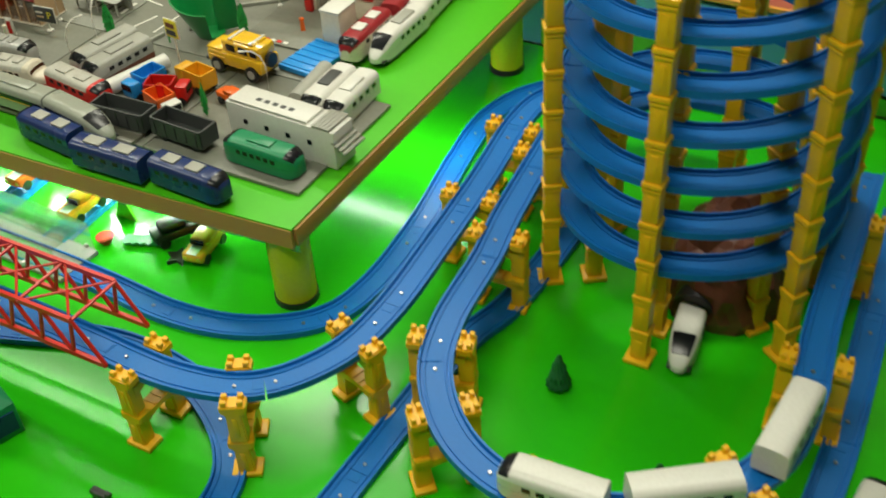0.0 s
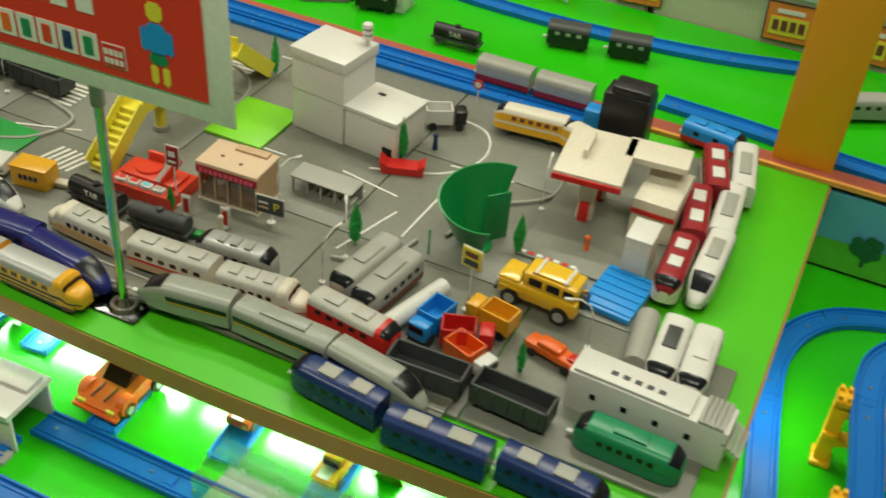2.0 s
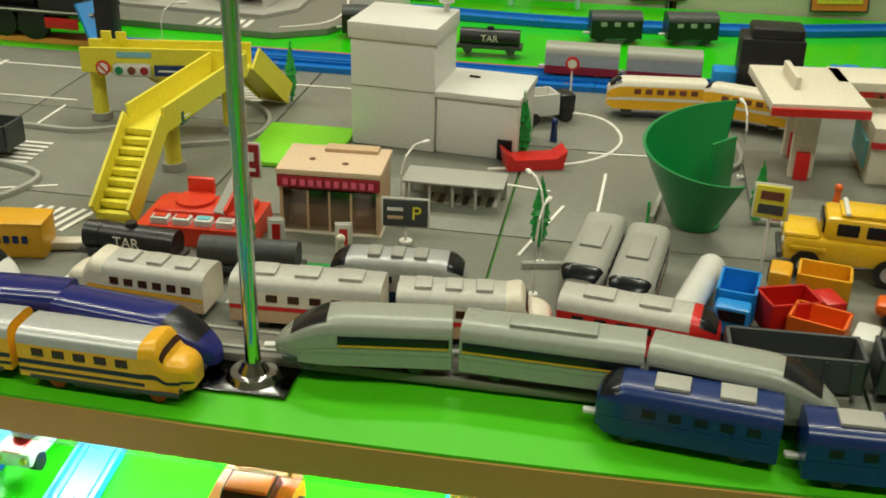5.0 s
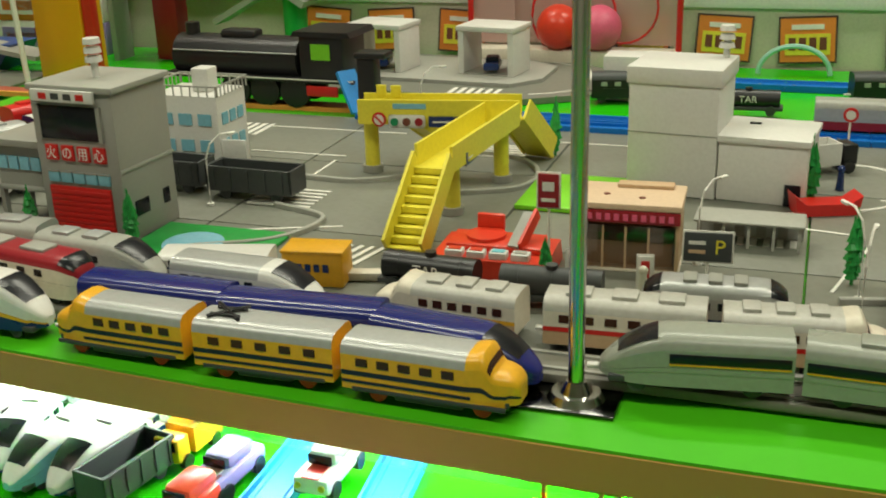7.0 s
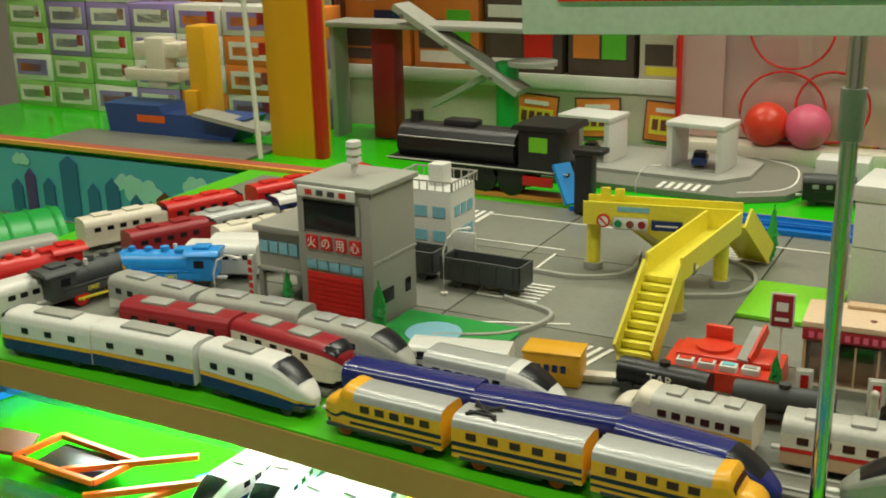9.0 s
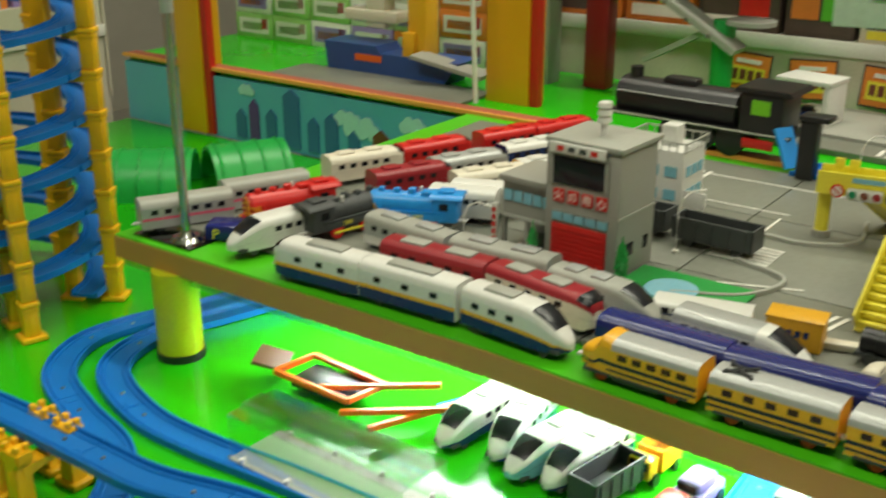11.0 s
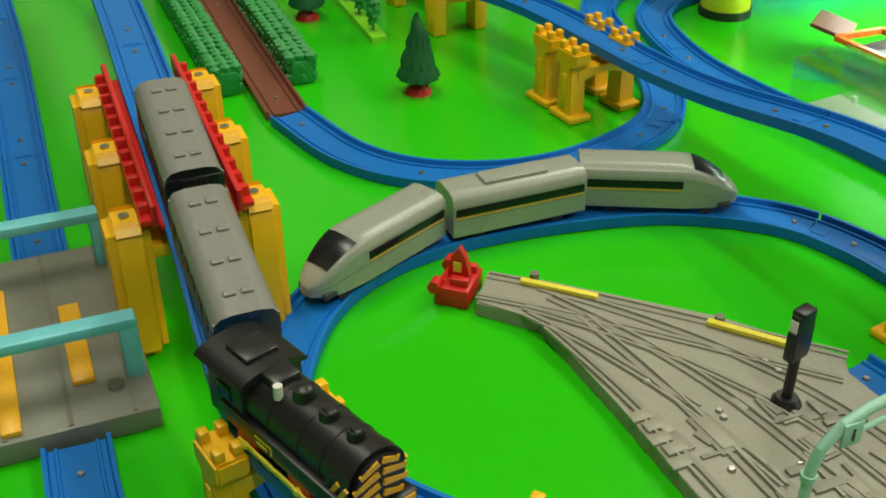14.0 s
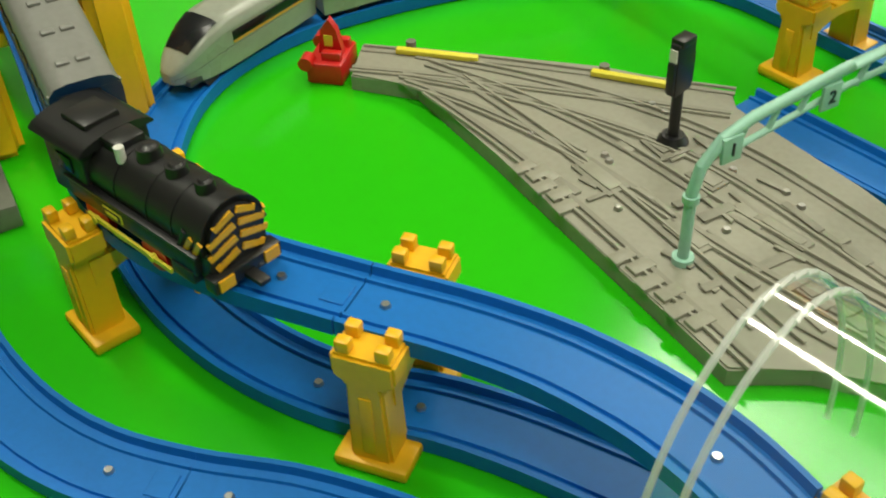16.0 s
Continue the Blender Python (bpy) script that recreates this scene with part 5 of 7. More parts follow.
# emerald chute: a quarter of a hollow cone
e = thing("green_funnel", "emerald green plastic half funnel standing on the road", "toy part", "", pose(-0.408, 0.366, RZ))
bm = B()
n = 28
rr = []
for k in range(n + 1):
    a = radians(62 + 245 * k / n)
    hgt = 0.060 + 0.048 * (1 - k / n) ** 1.3
    row = []
    for r0, r1 in ((0.023, 0.058), (0.021, 0.055)):
        row += [bm.verts.new((r0 * math.cos(a), r0 * math.sin(a), 0.001)), bm.verts.new((r1 * math.cos(a), r1 * math.sin(a), hgt))]
    rr.append(row)
for p, q in zip(rr, rr[1:]):
    for i, j in ((0, 1), (1, 3), (3, 2), (2, 0)):
        bm.faces.new((p[i], q[i], q[j], p[j]))
bmesh.ops.recalc_face_normals(bm, faces=bm.faces)
part("funnel_shell", bm, FUNNEL, e)
part("floor_disc", cyl(B(), (0, 0, 0.002), 0.022, 0.003, seg=28), FUNNEL, e)
part("inner_plate", box(B(), (0.018, 0.022, 0.040), (0.036, 0.003, 0.076), 0.001, 50), FUNNEL, e)

# yellow jeep
e = thing("toy_jeep", "yellow toy off-road car with black windows and roof rack", "toy car", "", pose(-0.285, 0.292, RZ + 0.002, 0, 0, 176))
part("body", box(B(), (0, 0, 0.024), (0.108, 0.044, 0.022), 0.004), JEEPY, e)
part("bonnet", box(B(), (0.040, 0, 0.036), (0.030, 0.040, 0.006), 0.003), JEEPY, e)
part("cabin", box(B(), (-0.014, 0, 0.045), (0.074, 0.040, 0.022), 0.005), JEEPY, e)
part("roof_rack", box(B(), (-0.014, 0, 0.0575), (0.05, 0.032, 0.003), 0.001), JEEPY, e)
for x in (-0.034, 0.006):
    part("rack_bar", box(B(), (x, 0, 0.0595), (0.004, 0.036, 0.003), 0.001), WHITE, e)
for s in (-1, 1):
    for x, w in ((-0.040, 0.014), (-0.020, 0.018), (0.004, 0.018)):
        part("side_window", box(B(), (x, s * 0.0200, 0.046), (w, 0.0016, 0.011), 0.001), DGLASS, e)
    for x in (-0.034, 0.034):
        wl = part("wheel", cyl(B(), (x, s * 0.020, 0.012), 0.0125, 0.010, "Y", 24), BLACK, e)
        part("rim", cyl(B(), (x, s * 0.0254, 0.012), 0.0070, 0.0012, "Y", 20), SILVER, wl)
    part("headlight", cyl(B(), (0.0545, s * 0.015, 0.029), 0.0035, 0.002, "X", 12), PAPER, e)
    part("wheel_arch", box(B(), (0.034, s * 0.0215, 0.026), (0.030, 0.004, 0.004), 0.001), JEEPY, e)
part("windscreen", box(B(), (0.0235, 0, 0.046), (0.002, 0.033, 0.012), 0.001), DGLASS, e)
part("bumper", box(B(), (0.056, 0, 0.017), (0.005, 0.044, 0.007), 0.002), COAL, e)
part("spare_wheel", cyl(B(), (-0.056, 0, 0.032), 0.0115, 0.007, "X", 24), BLACK, e)

e = thing("blue_ramp", "blue plastic toy loading ramp plate", "toy part", "", pose(-0.202, 0.360, RZ, 0, 0, -6))
part("plate", box(B(), (0, 0, 0.005), (0.068, 0.095, 0.008), 0.001), BLUE2, e)
for k in range(6):
    part("ridge", box(B(), (0, -0.04 + 0.016 * k, 0.0095), (0.064, 0.003, 0.002)), BLUE2, e)

# white train shed
e = thing("white_train_shed", "white toy station building with grey steps", "toy building", "", pose(-0.105, 0.158, DECK + 0.002, 0, 0, -3))
part("hall", box(B(), (0, 0, 0.030), (0.185, 0.045, 0.058), 0.0012), WHITE, e)
part("roof_ledge", box(B(), (-0.02, 0, 0.0615), (0.135, 0.040, 0.004), 0.001), WHITE, e)
for k in range(5):
    part("roof_mark", box(B(), (-0.045 + 0.014 * k, -0.004, 0.0637), (0.008, 0.007, 0.0006)), COAL, e)
for k in range(4):
    part("window", box(B(), (-0.06 + 0.037 * k, -0.0228, 0.034), (0.007, 0.0014, 0.007)), DGLASS, e)
for k in range(9):
    part("step", box(B(), (0.060 + 0.006 * k, 0, 0.060 - 0.0035 * k if k > 4 else 0.0615), (0.005, 0.046, 0.004), 0.0006), PALEG, e)
for s in (-1, 1):
    part("tail_light", box(B(), (-0.0935, s * 0.014, 0.05), (0.002, 0.006, 0.012)), RED, e)

# small vehicles and parts between the trains
def tipper(name, x, y, a, body, cab, label, z=RZ):
    e = thing(name, label, "toy truck", "small toy trucks", pose(x, y, z, 0, 0, a))
    bm = B()
    box(bm, (-0.012, 0, 0.012), (0.042, 0.030, 0.004))
    for s in (-1, 1):
        box(bm, (-0.012, s * 0.0145, 0.024), (0.042, 0.002, 0.022))
        box(bm, (-0.012 + s * 0.020, 0, 0.024), (0.002, 0.030, 0.022))
    part("tub", bm, body, e, "", False)
    part("cab", box(B(), (0.022, 0, 0.020), (0.018, 0.027, 0.024), 0.003), cab, e)
    part("cab_window", box(B(), (0.0312, 0, 0.025), (0.0012, 0.021, 0.009)), DGLASS, e)
    for fx in (-0.022, 0.02):
        for s in (-1, 1):
            part("wheel", cyl(B(), (fx, s * 0.013, 0.007), 0.007, 0.006, "Y", 16), BLACK, e)


tipper("tipper_truck", -0.385, 0.175, -100, BLUE2, BLUE2, "blue toy tipper truck body")
tipper("tipper_truck", -0.325, 0.222, 170, OCHRE, OCHRE, "yellow toy truck between the trains")
tipper("tipper_truck", -0.335, 0.175, 20, RED, RED, "small red toy truck")
tipper("tipper_truck", -0.315, 0.140, -20, ORANGE, WHITE, "white and orange toy truck")
tipper("bus", -1.33, 0.60, 10, OCHRE, NAVY, "yellow and blue toy bus")
tipper("police_car", -0.575, 0.625, 30, WHITE, BLACK, "black and white toy car")
e = thing("orange_sports_car", "orange toy car beside the blue ramp", "toy car", "", pose(-0.235, 0.205, RZ, 0, 0, -14))
part("body", box(B(), (0, 0, 0.012), (0.075, 0.024, 0.012), 0.005), ORANGE, e)
part("cabin", box(B(), (-0.004, 0, 0.020), (0.034, 0.020, 0.009), 0.004), ORANGE, e)
part("tail_stripe", box(B(), (0.030, 0, 0.0195), (0.016, 0.014, 0.003), 0.001), RED, e)
for x in (-0.024, 0.024):
    for s in (-1, 1):
        part("wheel", cyl(B(), (x, s * 0.011, 0.006), 0.006, 0.005, "Y", 16), BLACK, e)
tagged(part("white_pipe", bar(B(), (-0.400, 0.245, RZ + 0.016), (-0.432, 0.135, RZ + 0.016), 0.012, 20), WHITE), "white plastic tube lying between trains", "tube")
tagged(part("grey_tank", bar(B(), (-0.142, 0.225, RZ + 0.018), (-0.152, 0.32, RZ + 0.018), 0.015, 20), PALEG), "grey plastic tank lying on its side", "tank")
tagged(part("red_bench", side_prism(B(), [(-0.03, 0), (0.03, 0), (0.034, 0.02), (0.022, 0.012), (-0.022, 0.012), (-0.034, 0.022)], -0.013, 0.013), RED, None, "", False), "red toy skip on the road", "toy part").matrix_basis = pose(-0.575, 0.475, RZ, 0, 0, 20)
e = thing("steel_shed", "grey toy carport with slatted wall", "toy building", "", pose(-0.640, 0.365, RZ) @ Matrix.Diagonal((0.9, 0.8, 0.75, 1)))
part("roof", box(B(), (0, 0, 0.034), (0.11, 0.05, 0.003), 0.0008), PALEG, e)
part("rear_wall", box(B(), (0, 0.022, 0.017), (0.108, 0.003, 0.033)), STATG, e)
for k in range(5):
    part("post", box(B(), (-0.05 + 0.025 * k, -0.02, 0.017), (0.003, 0.003, 0.033)), PALEG, e)
    part("wall_slat", box(B(), (-0.044 + 0.022 * k, 0.0198, 0.017), (0.012, 0.0014, 0.028)), SILVER, e)


def sign(x, y, a, w, h, z, face, mark, label, pole=PAPER):
    e = thing("toy_sign", label, "toy sign", "toy road signs", pose(x, y, RZ, 0, 0, a))
    part("pole", cyl(B(), (0, 0.003, z / 2 + 0.003), 0.0012, z, seg=8), pole, e)
    part("base", cyl(B(), (0, 0.003, 0.0015), 0.006, 0.003, seg=14), pole, e)
    f = part("panel", box(B(), (0, 0, z + h / 2 - 0.004), (w, 0.002, h), 0.0006), face, e)
    part("panel_border", box(B(), (0, 0.0012, z + h / 2 - 0.004), (w + 0.003, 0.0012, h + 0.003), 0.0004), PAPER, f)
    for c, s, m in mark:
        part("sign_mark", box(B(), (c[0], -0.0014, z + h / 2 - 0.004 + c[1]), (s[0], 0.0008, s[1])), m, f)
    return e


ps = sign(-0.668, 0.262, 5, 0.040, 0.026, 0.022, COAL, (((-0.009, 0.004), (0.014, 0.003), PAPER), ((-0.009, -0.004), (0.014, 0.003), TAN)), "black toy parking sign")
text_on("P", 0.018, pose(0.010, -0.0016, 0.031, 90), LEMON, ps, "parking_letter", "yellow letter")
sign(-0.362, 0.232, -8, 0.026, 0.028, 0.075, LEMON, (((0, 0.006), (0.018, 0.007), BROWN), ((0, -0.006), (0.020, 0.008), COAL)), "yellow and black toy bus stop sign")
sign(-0.800, 0.232, 4, 0.018, 0.03, 0.070, WINE, (((0, 0.004), (0.010, 0.008), PAPER), ((0, -0.008), (0.012, 0.003), PAPER)), "dark red toy shop sign")
sign(-0.775, 0.222, 10, 0.012, 0.03, 0.006, PAPER, (((0, 0.0), (0.007, 0.022), RED),), "small red and white standing banner")
sign(-0.715, 0.225, 10, 0.012, 0.03, 0.006, PAPER, (((0, 0.0), (0.007, 0.022), RED),), "small red and white standing banner")
e = thing("toy_sign", "round red and white toy no entry sign", "toy sign", "toy road signs", pose(-0.552, 0.690, RZ))
part("pole", cyl(B(), (0, 0.002, 0.024), 0.0012, 0.048, seg=8), PAPER, e)
part("disc", cyl(B(), (0, 0, 0.05), 0.0085, 0.002, "Y", 24), RED, e)
part("disc_face", cyl(B(), (0, -0.0012, 0.05), 0.0055, 0.001, "Y", 24), PAPER, e)


def street_lamp(x, y, a, h=0.075):
    e = thing("toy_street_lamp", "thin white toy street lamp with curved arm", "toy lamp", "toy street lamps", pose(x, y, RZ, 0, 0, a))
    pts = [(0, 0, 0), (0, 0, h * 0.7), (0.006, 0, h * 0.9), (0.018, 0, h), (0.03, 0, h)]
    part("stem", pipe(B(), pts, 0.0011, 6), PAPER, e)
    part("lamp_head", box(B(), (0.033, 0, h - 0.001), (0.010, 0.004, 0.003), 0.001), PAPER, e)
    part("base", cyl(B(), (0, 0, 0.0015), 0.004, 0.003, seg=10), PAPER, e)


for x, y, a in ((-0.68, 0.30, 60), (-0.545, 0.25, 120), (-1.20, 0.345, 60), (-1.395, 0.175, 0), (-0.36, 0.49, 100), (-0.205, 0.245, 200), (-1.10, 0.80 - 0.06, 40), (-0.545, 0.19, 80)):
    street_lamp(x, y, a)


def poplar(x, y, h=0.065, lean=0.0, m=None, z=RZ, flat=0.35):
    e = thing("toy_poplar", "slim bright green toy poplar tree", "toy tree", "slim toy trees", pose(x, y, z, lean, 0, x * 900))
    rnd = random.Random(int(abs(x * 1000)))
    bm = B()
    for k in range(9):
        u = k / 8
        r = h * 0.13 * (math.sin(math.pi * min(1, 0.15 + u * 0.85)) ** 0.7) + 0.0008
        for j in range(6):
            a = j * 1.047 + rnd.random()
            q = Vector((r * 0.55 * math.cos(a), r * 0.55 * math.sin(a) * flat, h * (0.18 + 0.78 * u) + rnd.uniform(-0.002, 0.002)))
            bmesh.ops.create_cone(bm, cap_ends=True, segments=6, radius1=r * 0.55, radius2=0.0004, depth=h * 0.17, matrix=Matrix.Translation(q) @ Matrix.Rotation(rnd.uniform(-0.3, 0.3), 4, "X"))
    part("crown", bm, m or LEAFB, e)
    part("trunk", cyl(B(), (0, 0, h * 0.12), 0.0016, h * 0.24, seg=8), m or LEAFB, e)


for x, y, h in ((-0.885, 0.62, 0.07), (-0.590, 0.50, 0.07), (-0.55, 0.285, 0.065), (-0.352, 0.38, 0.06), (-0.262, 0.165, 0.05), (-1.20, 0.20, 0.06), (-1.315, 0.20, 0.055), (-1.40, 0.46, 0.05), (-0.80, 0.222, 0.04)):
    poplar(x, y, h)
tagged(part("green_post", cyl(B(), (-0.455, 0.315, RZ + 0.02), 0.0015, 0.04, seg=8), LEAFB), "thin green plastic stick on road", "stick")
# toy figures, plain shapes
for x, y, m in ((-0.715, 0.215, CREAM), (-0.560, 0.555, NAVY), (-0.272, 0.43, ORANGE)):
    bm = cyl(B(), (0, 0, 0.010), 0.0045, 0.020, seg=12, r2=0.003)
    bmesh.ops.create_uvsphere(bm, u_segments=10, v_segments=8, radius=0.0042, matrix=Matrix.Translation((0, 0, 0.023)))
    o = tagged(part("toy_figurine", bm, m), "small plain plastic figurine standing on the road", "figurine")
    o.location = (x, y, RZ)
o = tagged(part("green_plastic_stand", box(B(), (-0.735, 0.190, RZ + 0.004), (0.08, 0.012, 0.008), 0.002, 6), LEAFB), "flat green plastic strip on the road", "toy part")

# steel pole with the hanging sign board
for px, lab in ((-0.732, "polished steel pole with round base plate on the deck edge"), (-1.722, "polished steel pole at the deck corner")):
    e = thing("steel_pole", lab, "pole", "steel poles", pose(px, 0.034, DECK))
    part("base_plate", box(B(), (-0.022, 0.002, 0.0016), (0.105, 0.05, 0.003), 0.001), mat("dark_mirror_plate", (0.10, 0.10, 0.10), 0.12, metal=1.0), e, "dark glossy base plate")
    part("flange", cyl(B(), (0, 0, 0.0055), 0.0205, 0.005, seg=32, r2=0.017), STEEL, e)
    part("flange_neck", cyl(B(), (0, 0, 0.012), 0.0115, 0.008, seg=28, r2=0.007), STEEL, e)
    part("tube", cyl(B(), (0, 0, 0.32), 0.0058, 0.64, seg=24), STEEL, e)
    part("clamp", cyl(B(), (0, 0, 0.303), 0.0082, 0.034, seg=20), PALEG, e, "grey clamp sleeve")
e = thing("hanging_sign", "red and cream sign board with coloured blocks over the deck", "sign", "", pose(-0.718, -0.045, 0.512, 0, -1.6, 0))
part("board", box(B(), (0, 0.004, 0.10), (0.428, 0.003, 0.20), 0.0008), PAPER, e)
for s in (-1, 1):
    part("holder_arm", bar(B(), (-0.015 + s * 0.004, 0.006, 0.12), (-0.015 + s * 0.004, 0.080, 0.12), 0.004), STEEL, e)
part("red_field", box(B(), (0, 0.0015, 0.106), (0.376, 0.0016, 0.17), 0), mat("sign_red_print", (0.72, 0.03, 0.015), 0.5), e)
for k, m in enumerate((LEMON, TGREEN, CORAL, NAVY, ORANGE, TGREEN, CORAL, NAVY, TGREEN)):
    part("letter_tile", box(B(), (-0.138 + 0.0245 * k, 0.0004, 0.046), (0.0215, 0.001, 0.027), 0, 0), PAPER, e, "white tile with coloured block")
    part("letter_block", box(B(), (-0.138 + 0.0245 * k, -0.0004, 0.046), (0.010, 0.001, 0.018)), m, e)
part("caption_frame", box(B(), (0.087, 0.0004, 0.042), (0.026, 0.001, 0.024)), PAPER, e)
part("caption_field", box(B(), (0.087, -0.0002, 0.042), (0.024, 0.001, 0.022)), RED, e)
for k in range(4):
    part("caption_bar", box(B(), (0.0785 + 0.0057 * k, -0.0008, 0.046), (0.004, 0.001, 0.006)), PAPER, e)
    part("caption_bar", box(B(), (0.0785 + 0.0057 * k, -0.0008, 0.037), (0.004, 0.001, 0.006)), PAPER, e)
for k in range(7):
    part("print_bar", box(B(), (-0.12 + 0.03 * k, 0.0002, 0.090), (0.019, 0.001, 0.022)), PAPER, e)
for c, w, m in (((0.138, 0.072), (0.021, 0.030), BLUE2), ((0.138, 0.052), (0.020, 0.012), TGREEN), ((0.132, 0.036), (0.0075, 0.022), LEMON), ((0.145, 0.036), (0.0075, 0.022), LEMON), ((0.138, 0.098), (0.017, 0.018), LEMON), ((0.124, 0.070), (0.007, 0.026), BLUE2), ((0.152, 0.070), (0.007, 0.026), BLUE2)):
    bm = box(B(), (c[0], 0.0004, c[1]), (w[0], 0.001, w[1]))
    bmesh.ops.bevel(bm, geom=[q for q in bm.edges if abs(q.verts[0].co.y - q.verts[1].co.y) > 1e-5], offset=0.003, segments=3, affect="EDGES")
    part("printed_shape", bm, m, e)

# black tower box and blue engine at the far edge
e = thing("black_gate_box", "tall black plastic toy coal tower", "toy building", "", pose(-0.318, 0.735, RZ))
part("shaft", box(B(), (0, 0, 0.045), (0.075, 0.05, 0.09), 0.004), BLACK, e)
part("top_block", box(B(), (0.004, 0, 0.095), (0.062, 0.044, 0.014), 0.004), BLACK, e)
part("chute", box(B(), (-0.05, 0, 0.03), (0.03, 0.03, 0.03), 0.003), BLUE2, e)
car("blue_tank_engine", "blue and red toy tank engine", at(-0.185, 0.79, -8, DECK + 0.008), BLUE2, BLUE2, RED, length=0.10, height=0.03, nose="round", windows=2, roofbits=2)
for x in (-0.545, -0.44):
    car("clear_grey_wagon", "translucent grey toy wagon on the far track", at(x, 0.795, 1, DECK + 0.009), SILVER, PALEG, WINE, length=0.095, windows=0)
for x, y in ((-0.51, 1.01), (-0.40, 1.03), (-0.87, 0.95)):
    car("black_wagon", "black toy wagon with pale window frames", at(x, y, 12, DECK + 0.001), BLACK, COAL, BLACK, length=0.075, windows=3, win=PALEG)
car("grey_boat_train", "grey toy train car on the back platform", at(0.01, 1.04, 30, DECK + 0.001), PALEG, PALEG, TRAING, length=0.11, nose="round", windows=4)
car("white_train_car", "white toy train on the back platform", at(0.20, 0.955, -6, DECK + 0.005), WHITE, WHITE, TRAING, length=0.13, nose="long", windows=5)
e = thing("teal_arch_track", "teal plastic arch behind the back track", "toy part")
part("arch", pipe(B(), [(-0.63 + 0.055 * math.cos(a), 1.18, DECK + 0.002 + 0.045 * math.sin(a)) for a in [math.pi * k / 14 for k in range(15)]], 0.004), MINT, e)

# large black steam locomotive
e = thing("large_steam_locomotive", "large glossy black toy steam locomotive with red wheels", "toy train", "", pose(-1.378, 0.832, DECK + 0.004, 0, 0, 178) @ Matrix.Diagonal((1, 1, 0.94, 1)))
part("boiler", cyl(B(), (0.04, 0, 0.072), 0.034, 0.21, "X", 32), BLACK, e)
part("running_board", box(B(), (0.0, 0, 0.045), (0.32, 0.082, 0.006), 0.002), BLACK, e)
part("cab", box(B(), (-0.11, 0, 0.078), (0.07, 0.078, 0.075), 0.004), BLACK, e)
part("cab_roof", side_prism(B(), [(-0.16, 0.113), (-0.065, 0.113), (-0.07, 0.121), (-0.155, 0.121)], -0.043, 0.043), BLACK, e)
part("cab_window", box(B(), (-0.11, -0.0395, 0.09), (0.03, 0.002, 0.024)), DGLASS, e)
part("cab_window", box(B(), (-0.11, 0.0395, 0.09), (0.03, 0.002, 0.024)), LIME, e)
part("chimney", cyl(B(), (0.125, 0, 0.112), 0.011, 0.022, seg=20), BLACK, e)
part("dome", box(B(), (0.04, 0, 0.108), (0.06, 0.03, 0.014), 0.006), BLACK, e)
for k in range(3):
    for s in (-1, 1):
        part("drive_wheel", cyl(B(), (-0.06 + 0.05 * k, s * 0.028, 0.024), 0.024, 0.008, "Y", 28), BLACK, e)
for s in (-1, 1):
    part("hand_rail", bar(B(), (-0.07, s * 0.036, 0.085), (0.14, s * 0.036, 0.085), 0.0012, 6), SILVER, e)
    part("board_edge", box(B(), (0.0, s * 0.0415, 0.047), (0.32, 0.0012, 0.002)), PAPER, e, "thin white edge line")
    part("red_frame", box(B(), (-0.11, s * 0.0405, 0.03), (0.05, 0.004, 0.016), 0.001), RED, e)
e = thing("black_tower", "tall black plastic post with a ledge", "toy part", "", pose(-1.175, 0.80 - 0.06, RZ))
part("post", box(B(), (0, 0, 0.046), (0.026, 0.026, 0.092), 0.003), BLACK, e)
part("ledge", box(B(), (0.008, 0, 0.092), (0.045, 0.034, 0.008), 0.002), BLACK, e)
tagged(part("blue_slide", rod((-1.235, 0.795, DECK + 0.062), (-1.205, 0.775, DECK + 0.008), 0.03, 0.006), BLUE2), "short blue track slide", "toy track")

# road plate with garages on the back platform
e = thing("back_road_plate", "grey toy road plate with white road lines", "road plate")
pl = [(-1.33, 0.92), (-1.0, 0.90), (-0.93, 0.94), (-0.90, 1.02), (-0.92, 1.14), (-1.0, 1.2), (-1.33, 1.22)]
part("plate", prism(B(), pl, DECK - 0.001, DECK + 0.008), ROADG, e, smooth=False)
part("island", prism(B(), [(-1.30, 0.99), (-1.04, 0.97), (-1.0, 1.02), (-1.0, 1.12), (-1.05, 1.16), (-1.3, 1.17)], DECK + 0.0082, DECK + 0.014), PALEG, e, smooth=False)
for k in range(6):
    part("road_marking", box(B(), (-1.12 + 0.014 * k, 0.935, DECK + 0.0086), (0.007, 0.04, 0.001)), PAPER, e)
lp = spline([(-1.0, 0.93, 0), (-0.95, 0.96, 0), (-0.93, 1.02, 0), (-0.95, 1.13, 0), (-1.02, 1.18, 0)], 0.02)
for a, b in zip(lp, lp[1:]):
    d = b - a
    part("road_line", box(B(), ((a.x + b.x) / 2, (a.y + b.y) / 2, DECK + 0.0086), (d.length, 0.003, 0.001), 0, math.degrees(math.atan2(d.y, d.x))), PAPER, e)
